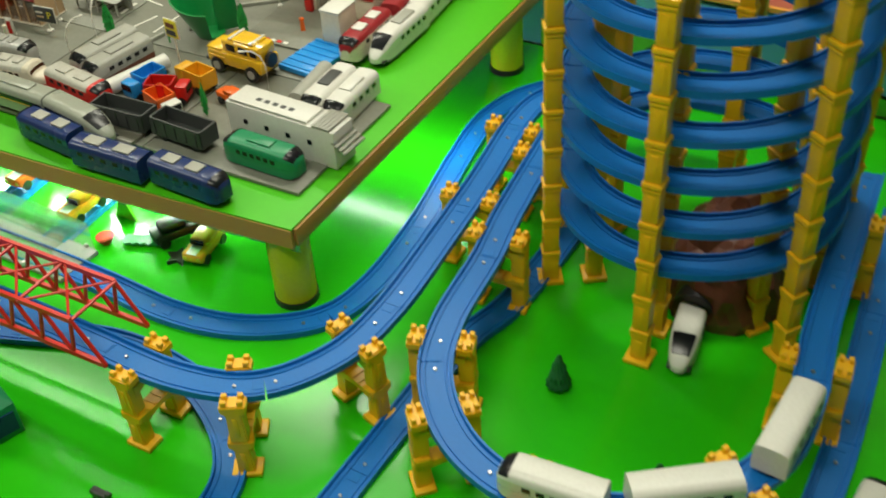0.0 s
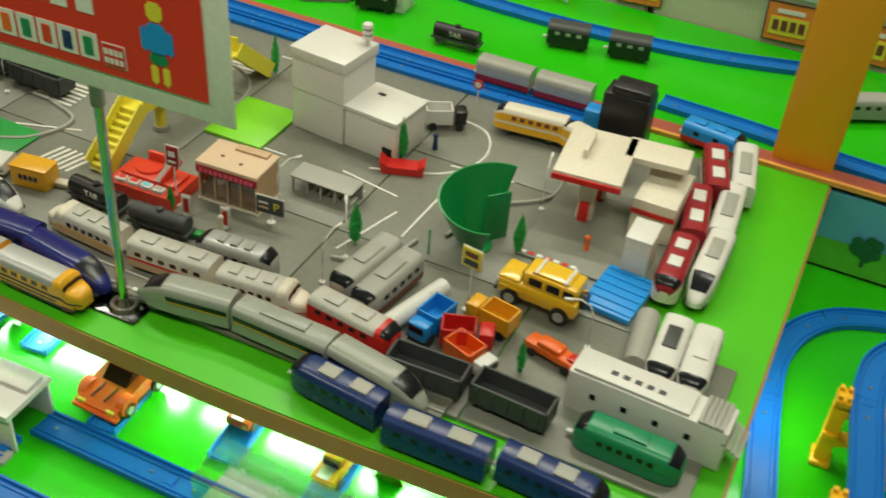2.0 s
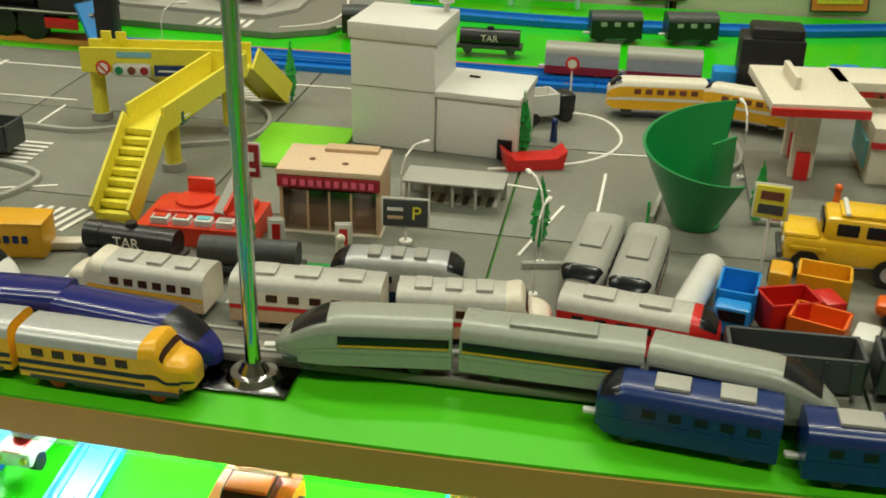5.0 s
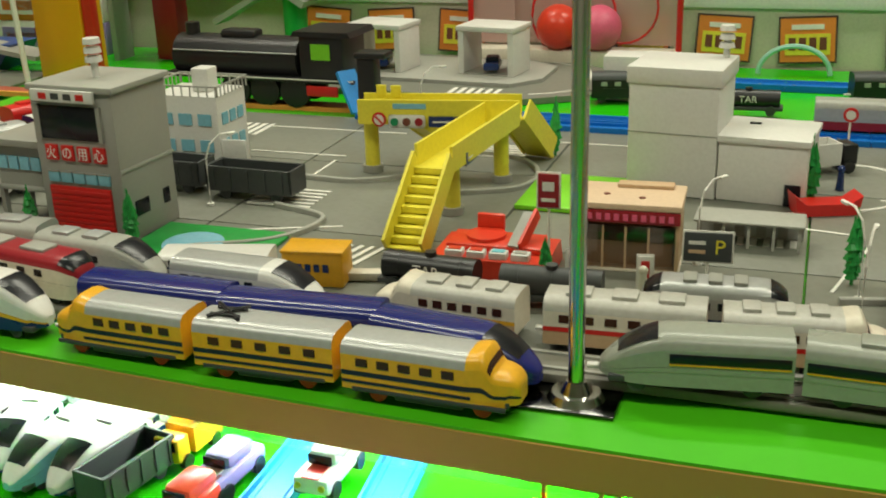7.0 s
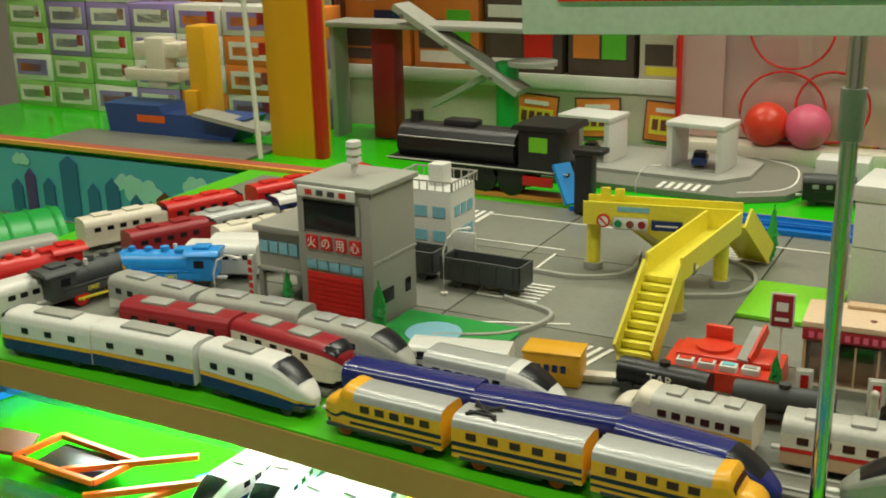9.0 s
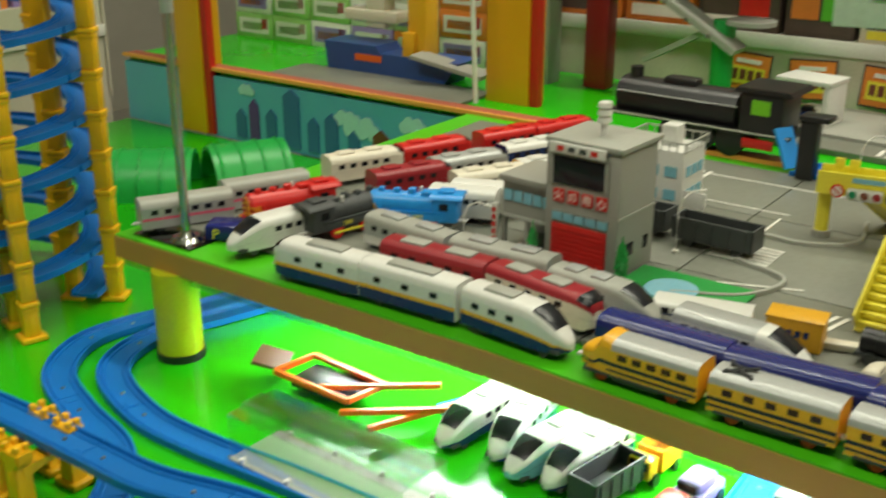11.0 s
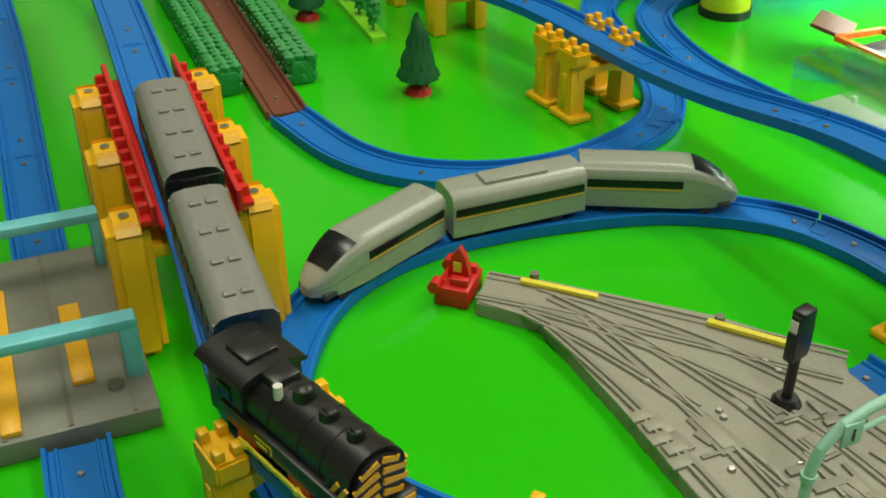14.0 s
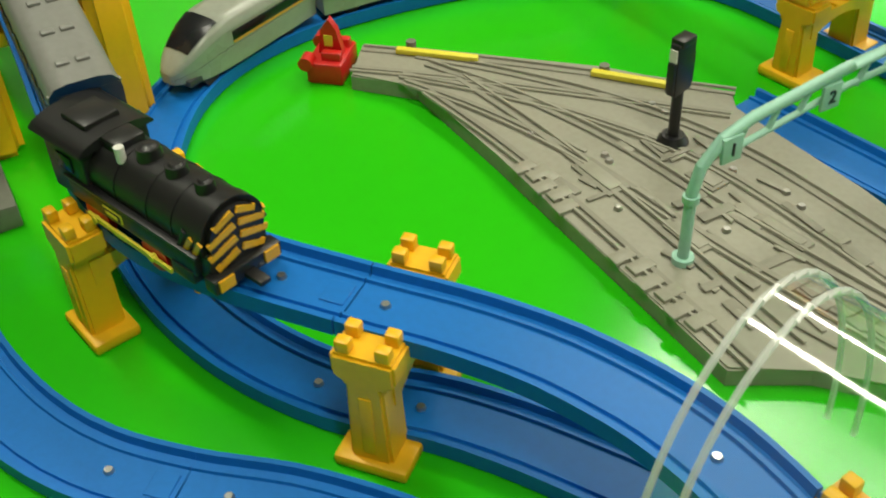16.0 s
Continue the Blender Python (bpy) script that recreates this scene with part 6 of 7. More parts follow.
for x in (-1.28, -1.09):
    g = thing("toy_garage", "open white toy garage frame", "toy building", "toy garages", pose(x, 1.06, DECK + 0.014, 0, 0, -8))
    for s in (-1, 1):
        part("side_wall", box(B(), (s * 0.043, 0, 0.035), (0.010, 0.07, 0.07), 0.001), WHITE, g)
    part("roof", box(B(), (0, 0, 0.073), (0.10, 0.075, 0.008), 0.001), WHITE, g)
    part("inner_floor", box(B(), (0, 0, 0.001), (0.076, 0.07, 0.002)), STATG, g)
    v = thing("toy_car", "small dark blue toy car in the garage", "toy car", "", pose(x, 1.05, DECK + 0.017, 0, 0, -80))
    part("body", box(B(), (0, 0, 0.010), (0.05, 0.026, 0.012), 0.004), NAVY, v)
    part("cabin", box(B(), (-0.004, 0, 0.019), (0.026, 0.022, 0.010), 0.004), DGLASS, v)
o = tagged(part("white_annex", box(B(), (-0.855, 0.98, DECK + 0.032), (0.075, 0.05, 0.066), 0.002), WHITE), "plain white toy box building", "toy building")

# left end of the back platform: ship and frames
e = thing("toy_ship", "dark blue toy ship with orange mast and grey ramp", "toy ship", "", pose(-2.14, 1.0, DECK - 0.002, 0, 0, 2))
part("hull", side_prism(B(), [(-0.16, 0.0), (0.14, 0.0), (0.18, 0.05), (-0.02, 0.05), (-0.03, 0.065), (-0.17, 0.065)], -0.04, 0.04), HULL, e, smooth=False)
part("deck_panel", box(B(), (-0.05, -0.0405, 0.038), (0.07, 0.002, 0.014)), ORANGE, e)
part("mast", box(B(), (0.065, 0, 0.13), (0.045, 0.05, 0.19), 0.004), OCHRE, e)
part("mast_foot", box(B(), (0.05, -0.02, 0.07), (0.03, 0.03, 0.06), 0.003), OCHRE, e)
part("ramp", rod((0.08, -0.045, 0.06), (0.24, -0.03, 0.03), 0.06, 0.008), PALEG, e)
part("bridge_house", box(B(), (-0.07, 0.02, 0.12), (0.14, 0.05, 0.025), 0.004), CREAM, e)
part("bridge_house", box(B(), (-0.06, 0.03, 0.17), (0.12, 0.05, 0.03), 0.004), CREAM, e)
part("bridge_mast", box(B(), (-0.06, 0.02, 0.145), (0.05, 0.04, 0.10), 0.003), CREAM, e)
tagged(part("ship_plate", box(B(), (-2.12, 0.90, DECK + 0.001), (0.5, 0.12, 0.006), 0.001), ROADG), "grey base plate in front of the ship", "toy part")
for x, y, h, m2, w in ((-1.812, 0.925, 1.7, COLO, 0.095), (-0.05, 0.835, 1.7, COLO, 0.095), (-2.56, 0.80, 1.7, COLO, 0.08)):
    e = thing("column", "orange painted square column with red side", "column", "orange columns")
    part("shaft", box(B(), (x, y + 0.02, DECK + h / 2 - 0.145), (w, 0.06, h), 0.002), m2, e)
    part("red_side", box(B(), (x + w / 2 + 0.010, y + 0.004, DECK + h / 2 - 0.145), (0.018, 0.020, h), 0.002), RED, e) if x < -1 else None
tagged(part("power_cable", pipe(B(), [(-1.87, 0.87, 1.2), (-1.868, 0.868, 0.5), (-1.855, 0.865, 0.3), (-1.845, 0.86, DECK + 0.004)], 0.005, 8), PAPER), "white cord hanging beside the column", "cord")

# slanted grey chute over the big locomotive
e = thing("grey_chute", "grey plastic slanted toy ramp on green leg", "toy part")
part("chute_plank", rod((-1.68, 1.10, 0.41), (-1.43, 1.10, 0.262), 0.06, 0.012), PALEG, e)
part("chute_plank", rod((-1.62, 1.12, 0.225), (-1.50, 1.12, 0.290), 0.05, 0.010), PALEG, e)
part("chute_tray", box(B(), (-1.62, 1.13, 0.372), (0.46, 0.09, 0.010), 0.002), PALEG, e)
part("chute_tray", cyl(B(), (-1.42, 1.12, 0.312), 0.045, 0.008, seg=28), PALEG, e)
for k in range(5):
    part("chute_peg", cyl(B(), (-1.66 + 0.045 * k, 1.068, 0.395 - 0.0267 * k), 0.004, 0.004, "Y", 10), YARDD, e)
part("leg", cyl(B(), (-1.47, 1.12, 0.228), 0.021, 0.168, seg=20), PIPEG, e)
part("leg", box(B(), (-1.735, 1.14, 0.26), (0.05, 0.04, 0.22), 0.003), WINE, e)
part("tray_post", box(B(), (-1.84, 1.13, 0.26), (0.012, 0.05, 0.23), 0.002), PALEG, e)


# ---- shop shelves behind ----
def shelf_bay(x, y, a, cols, tiers, label, low=0.10):
    e = thing("shop_shelf", label, "shelf", "shop shelves", pose(x, y, 0, 0, 0, a))
    part("plinth", box(B(), (0, 0.10, -0.175), (0.74, 0.26, 0.85)), SHELF, e)
    for z in tiers:
        part("shelf_board", box(B(), (0, 0.12, z), (0.74, 0.30, 0.014), 0.002), SHELF, e)
        part("price_rail", box(B(), (0, -0.034, z), (0.74, 0.006, 0.028), 0.001), PAPER, e)
    for s in (-1, 1):
        part("upright", box(B(), (s * 0.372, 0.12, 0.55), (0.012, 0.30, 1.1)), BROWN if s < 0 else SHELF, e)
    part("shelf_back", box(B(), (0, 0.275, 0.55), (0.74, 0.01, 1.1)), SHELF, e)


def carton(x, y, z, w, h, d, m, a=0.0, marks=(), label="printed cardboard toy box on the shop shelf"):
    e = thing("toy_carton", label, "box", "cartons on the shelves", pose(x, y, z, 0, 0, a))
    part("carton_body", box(B(), (0, 0, h / 2), (w, d, h), 0.0015), m, e)
    for (cx, cz), (sw, sh), mm in marks:
        part("print_panel", box(B(), (cx * w, -d / 2 - 0.0006, h / 2 + cz * h), (sw * w, 0.001, sh * h)), mm, e)


for k in range(6):
    shelf_bay(-2.30 + 0.75 * k, 1.275, 0, 3, (0.26, 0.50), "cream shop shelf with stacked toy boxes")
rnd = random.Random(11)
x = -2.6
while x < 1.7:
    w = rnd.uniform(0.13, 0.2)
    m = rnd.choice([CARD, BOXD, CARD, BOXD, PAPER, SHELF])
    if -1.30 < x + w / 2 < -0.80:
        m = rnd.choice([SHELF, PAPER, PALEG])
    elif -1.62 < x + w / 2 <= -1.30:
        m = BOXD
    carton(x + w / 2, 1.33, 0.268, w * 0.96, rnd.uniform(0.13, 0.21), 0.10, m, rnd.uniform(-2, 2),
           (((-0.2, 0.28), (0.5, 0.16), PAPER), ((0.2, -0.1), (0.36, 0.4), rnd.choice([NAVY, HILL, RED, LEMON])), ((-0.22, -0.15), (0.4, 0.3), rnd.choice([BOXD, CARD, BROWN])), ((0, -0.38), (0.8, 0.12), rnd.choice([LEMON, PAPER, BOXD]))))
    carton(x + w / 2, 1.33, 0.508, w * 0.94, rnd.uniform(0.16, 0.24), 0.12, rnd.choice([CARD, BOXD, BOXV, PAPER, RED]) if m is not SHELF else PAPER, rnd.uniform(-2, 2),
           (((0, 0.2), (0.7, 0.2), PAPER), ((0, -0.2), (0.6, 0.3), rnd.choice([NAVY, HILL, LEMON]))))
    x += w + 0.004
# bargain cards on the shelf fronts
for k in range(14):
    cx = -1.48 + 0.148 * k + rnd.uniform(-0.02, 0.02)
    if k in (3, 8):
        continue
    e = thing("price_card", "orange shop price card with yellow panel", "card", "price cards", pose(cx, 1.236, 0.152, -4, rnd.uniform(-4, 4), 0))
    part("card", box(B(), (0, 0, 0.045), (0.085, 0.001, 0.07)), CARD, e)
    part("card_border", box(B(), (0, 0.0008, 0.045), (0.091, 0.001, 0.076)), BOXD, e)
    part("card_panel", box(B(), (0, -0.001, 0.038), (0.07, 0.001, 0.034)), LEMON, e)
    for j in range(4):
        part("print_bar", box(B(), (-0.024 + 0.016 * j, -0.0018, 0.039), (0.011, 0.0008, 0.020)), BROWN, e)
    part("print_bar", box(B(), (0, -0.001, 0.066), (0.05, 0.001, 0.008)), PAPER, e)
# boxes stacked behind the ship
for i in range(7):
    for k in range(5):
        m = rnd.choice([BOXG, BOXG, PAPER, BOXV]) if i < 3 else rnd.choice([PAPER, PAPER, BOXV, CARD])
        if k == 4 and i > 2:
            continue
        carton(-2.72 + 0.128 * i, 1.185, DECK - 0.002 + 0.062 * k, 0.124, 0.0615, 0.07, m, rnd.uniform(-1.5, 1.5), (((0, 0), (0.8, 0.6), PAPER if m != PAPER else BOXV), ((-0.05, -0.02), (0.55, 0.3), m if m != PAPER else CARD), ((0.3, 0.1), (0.15, 0.4), RED)))
# shelf and cartons beyond the left tower
shelf_bay(-3.05, 0.55, 90, 3, (0.17, 0.42), "cream shop shelf beside the spiral tower")
shelf_bay(-3.05, -0.25, 90, 3, (0.17, 0.42), "cream shop shelf beside the spiral tower")
for k in range(10):
    m = rnd.choice([BOXV, NAVY, PAPER, CARD])
    carton(-3.10, -0.55 + 0.145 * k, 0.1775, 0.13, 0.2, 0.12, m, 90, (((0, 0.15), (0.6, 0.25), RED), ((0, -0.2), (0.7, 0.3), SKYW)))
    carton(-3.10, -0.55 + 0.145 * k, 0.4275, 0.13, 0.2, 0.12, rnd.choice([NAVY, BOXV, PAPER]), 90, (((0, 0.1), (0.7, 0.3), PAPER), ((0, -0.25), (0.7, 0.2), CARD)))
# red net play tent and balls
e = thing("net_play_tent", "red wire framed mesh basket with toy balls", "basket", "", pose(-0.98, 1.205, DECK - 0.002))
part("base_tray", box(B(), (-0.015, 0.0, 0.016), (0.36, 0.05, 0.030), 0.003), CREAM, e)
for cx, cz, r in ((-0.005, 0.231, 0.070), (-0.013, 0.085, 0.072), (0.069, 0.10, 0.060)):
    part("hoop", pipe(B(), [(cx + r * math.cos(k * math.pi / 12), 0.004, max(0.034, cz + r * math.sin(k * math.pi / 12))) for k in range(25)], 0.0022, 6), RED, e)
for x in (-0.194, 0.165):
    part("frame_pole", bar(B(), (x, 0, 0), (x, 0, 0.5), 0.005), RED, e)
part("mesh_sheet", box(B(), (-0.015, 0.022, 0.26), (0.352, 0.001, 0.45)), NETTED, e)
part("side_sheet", box(B(), (-0.155, 0.010, 0.26), (0.075, 0.001, 0.45)), NETTED, e)
for dx, m in ((-0.035, CORAL), (0.034, PINK)):
    bm = B()
    bmesh.ops.create_uvsphere(bm, u_segments=20, v_segments=14, radius=0.038, matrix=Matrix.Translation((dx, -0.012, 0.068)))
    part("ball", bm, m, e)

# ---- things on the lower board ----
def cone_tree(x, y, h=0.062, red=True, z=0.0):
    e = thing("toy_fir_tree", "dark green toy fir tree" + (" on a red round base" if red else " standing on the board"), "toy tree", "toy fir trees", pose(x, y, z, 0, 0, x * 700))
    rnd = random.Random(int(abs(x * 3000 + y * 77)))
    b = 0.010 if red else 0.001
    bm = B()
    n, rings = 24, 12
    rows = []
    for k in range(rings):
        u = k / (rings - 1)
        r0 = h * 0.26 * (1 - u) ** 0.85 * (1 + 0.05 * math.sin(u * 24)) + 0.0012
        lean = Vector((rnd.uniform(-1, 1), rnd.uniform(-1, 1), 0)) * 0.0004 * (1 + 2 * u)
        rows.append([bm.verts.new(lean + Vector((r0 * (1 + 0.09 * math.cos(j * 3.1416 + k)) * math.cos(6.2832 * j / n), r0 * (1 + 0.09 * math.cos(j * 3.1416 + k)) * math.sin(6.2832 * j / n), b + h * (0.10 + 0.90 * u) - 0.0016 * (j % 2)))) for j in range(n)])
    for p, q in zip(rows, rows[1:]):
        for j in range(n):
            bm.faces.new((p[j], p[(j + 1) % n], q[(j + 1) % n], q[j]))
    bm.faces.new(rows[0][::-1]), bm.faces.new(rows[-1])
    part("crown", bm, LEAF, e)
    part("trunk", cyl(B(), (0, 0, b + h * 0.05), 0.003, h * 0.12, seg=10), BROWN, e)
    if red:
        part("base", cyl(B(), (0, 0, 0.004), 0.014, 0.008, seg=24, r2=0.010), RED, e, "red round base")
        for k in range(3):
            part("base_knob", cyl(B(), (0.008 * math.cos(2.1 * k), 0.008 * math.sin(2.1 * k), 0.009), 0.003, 0.004, seg=10), PAPER if k == 0 else RED, e)


for x, y, h, r in ((-1.71, -0.415, 0.075, True), (-1.96, -0.424, 0.072, True), (-2.07, -0.352, 0.075, True), (-2.109, -0.437, 0.06, False), (0.358, 0.030, 0.055, False), (0.523, -0.07, 0.05, False)):
    cone_tree(x, y, h, r)
e = thing("poplar_strip", "light green strip with slim toy poplars", "toy hedge", "", pose(0, 0, 0))
part("strip", rod((-2.10, -0.345, 0.004), (-1.845, -0.388, 0.004), 0.018, 0.008), LIME, e)
for k in range(5):
    poplar(-2.08 + 0.053 * k, -0.348 - 0.009 * k, 0.085, 0, LEAFB, 0.008, 0.7)


def hedge(p, q, h=0.030, w=0.030):
    p, q = Vector(p), Vector(q)
    d = q - p
    e = thing("toy_hedge", "green moulded toy hedge beside the brown track", "toy hedge", "toy hedges", pose(p.x, p.y, 0, 0, 0, math.degrees(math.atan2(d.y, d.x))))
    rnd = random.Random(5)
    bm = box(B(), (d.length / 2, 0, h * 0.42), (d.length, w * 0.8, h * 0.84), 0.003)
    part("core", bm, HEDGE, e)
    n = int(d.length / 0.012)
    for k in range(n):
        bm = B()
        for s in (-1, 0, 1):
            for zz in (0.25, 0.6, 0.9):
                c = Vector((d.length * (k + 0.5) / n + rnd.uniform(-0.002, 0.002), s * w * 0.36, h * zz))
                bmesh.ops.create_icosphere(bm, subdivisions=1, radius=0.0072 + rnd.uniform(-0.001, 0.001), matrix=Matrix.Translation(c))
        part("leaf_clump", bm, HEDGE, e)


hedge((-2.15, -0.452, 0), (-1.785, -0.508, 0))
hedge((-2.15, -0.535, 0), (-1.795, -0.585, 0))

# grey switch yard plate
e = thing("switch_yard", "large grey plastic switch yard plate with moulded rails", "toy track", "", pose(0, 0, 0))
yd = [(-1.381, -0.541), (-1.351, -0.570), (-1.311, -0.543), (-1.216, -0.552), (-1.010, -0.577), (-0.985, -0.545), (-0.94, -0.515), (-0.925, -0.47), (-0.95, -0.43), (-1.06, -0.412), (-1.161, -0.405), (-1.175, -0.391), (-1.251, -0.434), (-1.352, -0.515)]
bm = prism(B(), yd, 0.0005, 0.012)
bmesh.ops.bevel(bm, geom=[q for q in bm.edges if abs(q.verts[0].co.z - q.verts[1].co.z) < 1e-6 and q.verts[0].co.z > 0.005], offset=0.0012, segments=2, affect="EDGES")
part("plate", bm, YARDG, e, smooth=False)


def rail_pair(pts):
    pp = spline(pts, 0.014)
    for off in (-0.0115, 0.0115):
        prof = [(off - 0.0020, 0), (off - 0.0016, 0.0008), (off + 0.0016, 0.0008), (off + 0.0020, 0)]
        part("moulded_rail", sweep(B(), pp, prof), GROOVE, e)
    for off in (-0.017, 0.017):
        part("moulded_rim", sweep(B(), pp, [(off - 0.0012, 0), (off - 0.0008, 0.0014), (off + 0.0008, 0.0014), (off + 0.0012, 0)]), YARDG, e)


z = 0.0122
rail_pair([(-1.366, -0.555, z), (-1.31, -0.508, z), (-1.25, -0.463, z), (-1.19, -0.420, z), (-1.165, -0.402, z)])
rail_pair([(-1.335, -0.533, z + 0.00022), (-1.28, -0.500, z + 0.00022), (-1.21, -0.468, z + 0.00022), (-1.12, -0.448, z + 0.00022), (-0.97, -0.455, z + 0.00022)])
rail_pair([(-1.325, -0.535, z + 0.00044), (-1.26, -0.515, z + 0.00044), (-1.18, -0.502, z + 0.00044), (-1.08, -0.500, z + 0.00044), (-0.96, -0.492, z + 0.00044)])
rail_pair([(-1.30, -0.530, z + 0.00066), (-1.22, -0.530, z + 0.00066), (-1.13, -0.537, z + 0.00066), (-1.00, -0.553, z + 0.00066)])
# stepped ridges along the plate's edges
for x0, y0, dx, dy, n in ((-1.195, -0.549, 0.011, -0.0015, 5), (-1.10, -0.560, 0.012, -0.0016, 6), (-1.03, -0.506, 0.010, 0.001, 6)):
    for k in range(n):
        part("stepped_ridge", box(B(), (x0 + dx * k, y0 + dy * k + 0.004 * (k % 2), 0.0130), (0.009, 0.014, 0.0026), 0.0005, -6), YARDG, e)
for x, y, w, d, a in ((-1.16, -0.520, 0.036, 0.016, -4), (-1.09, -0.520, 0.03, 0.012, -4), (-1.06, -0.478, 0.034, 0.010, 0), (-1.12, -0.474, 0.022, 0.014, 0)):
    part("moulded_tray", box(B(), (x, y, 0.0128), (w, d, 0.0016), 0.0004, a), GROOVE, e)
    part("tray_floor", box(B(), (x, y, 0.0138), (w * 0.8, d * 0.6, 0.0012), 0.0003, a), YARDG, e)
rnd = random.Random(21)
for k in range(46):
    x, y = rnd.uniform(-1.2, -0.98), rnd.uniform(-0.545, -0.44)
    part("moulded_detail", box(B(), (x, y, 0.0126 + 0.00002 * k), (rnd.uniform(0.004, 0.03), rnd.uniform(0.002, 0.008), 0.0014), 0.0003, rnd.choice([-8, 0, 8, 82])), rnd.choice([YARDG, GROOVE]), e)
for k in range(12):
    o = new("screw", SCREW_ME)
    o.parent, o.location = e, (rnd.uniform(-1.22, -0.98), rnd.uniform(-0.54, -0.44), 0.0122)
for x, y, a in ((-1.332, -0.512, 38), (-1.223, -0.432, 32)):
    lv = part("point_lever", box(B(), (x, y, 0.0145), (0.058, 0.0055, 0.004), 0.001, a), LEMON, e, "yellow point lever")
    part("lever_peg", cyl(B(), (x - 0.022, y - 0.006, 0.0145), 0.0035, 0.006, seg=12), YARDD, lv)
e = thing("buffer_stop", "red plastic toy buffer stop at the yard's end", "toy track", "", pose(-1.380, -0.567, 0, 0, 0, 40))
part("block", box(B(), (0, 0, 0.008), (0.026, 0.036, 0.016), 0.002), RED, e)
part("sign_fin", side_prism(B(), [(-0.008, 0.014), (0.010, 0.014), (0.006, 0.034), (0.001, 0.042), (-0.005, 0.034)], -0.003, 0.003), RED, e)
part("fin_mark", box(B(), (0.0, -0.0034, 0.026), (0.006, 0.0008, 0.008), 0, 0), LEMON, e)
for s in (-1, 1):
    part("side_peg", cyl(B(), (-0.012, s * 0.016, 0.016), 0.005, 0.010, "Y", 16), RED, e)
    part("shoulder", box(B(), (0.004, s * 0.010, 0.018), (0.014, 0.006, 0.008), 0.001), RED, e)
e = thing("toy_signal", "black plastic toy railway signal on round foot", "toy signal", "", pose(-1.160, -0.461, 0.0122, 0, 0, 8))
part("foot", cyl(B(), (0, 0, 0.0025), 0.010, 0.005, seg=20, r2=0.007), BLACK, e)
part("mast", cyl(B(), (0, 0, 0.02), 0.0034, 0.036, seg=12), BLACK, e)
h = part("head", box(B(), (0, 0, 0.052), (0.007, 0.017, 0.034), 0.0014), BLACK, e)
part("head_cap", box(B(), (0, 0, 0.069), (0.009, 0.013, 0.005), 0.001), BLACK, h)
part("number_panel", box(B(), (0.0, -0.0087, 0.062), (0.005, 0.0008, 0.008)), PAPER, h)
part("arrow_panel", box(B(), (0.0, -0.0087, 0.047), (0.005, 0.0008, 0.010)), TGREEN, h)
for s in (-1, 1):
    part("side_rib", box(B(), (0, s * 0.009, 0.048), (0.005, 0.003, 0.020), 0.0006), BLACK, h)
# mint gantry
e = thing("signal_gantry", "mint green toy gantry arch with number plates", "toy gantry", "", pose(-1.078, -0.537, 0.012, 0, 0, 84))
pts = [(0, 0, 0), (0, 0, 0.045), (0.004, 0, 0.060), (0.016, 0, 0.072), (0.034, 0, 0.078), (0.10, 0, 0.086), (0.18, 0, 0.09), (0.21, 0, 0.08), (0.218, 0, 0.06), (0.218, 0, 0)]
part("arch", pipe(B(), pts, 0.0032, 10), MINT, e)
part("lower_rail", pipe(B(), [(0.016, 0, 0.062), (0.10, 0, 0.074), (0.18, 0, 0.078)], 0.0018, 8), MINT, e)
for k in range(8):
    part("strut", bar(B(), (0.026 + 0.02 * k, 0, 0.064 + 0.002 * k), (0.032 + 0.02 * k, 0, 0.077 + 0.0016 * k), 0.0016, 6), MINT, e)
for x, word in ((0.020, "1"), (0.085, "2")):
    pl = part("number_plate", box(B(), (x, -0.003, 0.064 + x * 0.12), (0.013, 0.002, 0.015), 0.0006), MINT, e)
    text_on(word, 0.011, pose(x, -0.0045, 0.064 + x * 0.12, 90), BLACK, pl)
part("foot", cyl(B(), (0, 0, 0.002), 0.006, 0.004, seg=14), MINT, e)
part("joint", cyl(B(), (0, 0, 0.042), 0.0045, 0.004, seg=14), MINT, e)
# clear dome tunnel at the near end
e = thing("clear_tunnel", "clear plastic half-round toy tunnel over the track", "toy tunnel", "", pose(-0.962, -0.625, 0.0005, 0, 0, 4))
bm = B()
rings = []
for i in range(6):
    rings.append([bm.verts.new((0.04 * i, 0.070 * math.cos(a), 0.125 * math.sin(a))) for a in [math.pi * k / 24 for k in range(25)]])
for a, b in zip(rings, rings[1:]):
    for k in range(24):
        bm.faces.new((a[k], a[k + 1], b[k + 1], b[k]))
part("shell", bm, CLEAR, e).visible_shadow = False
for i in (0, 0.014, 0.2):
    part("rim", pipe(B(), [(i, 0.0705 * math.cos(math.pi * k / 24), 0.1255 * math.sin(math.pi * k / 24)) for k in range(25)], 0.0016, 6), FROST, e).visible_shadow = False
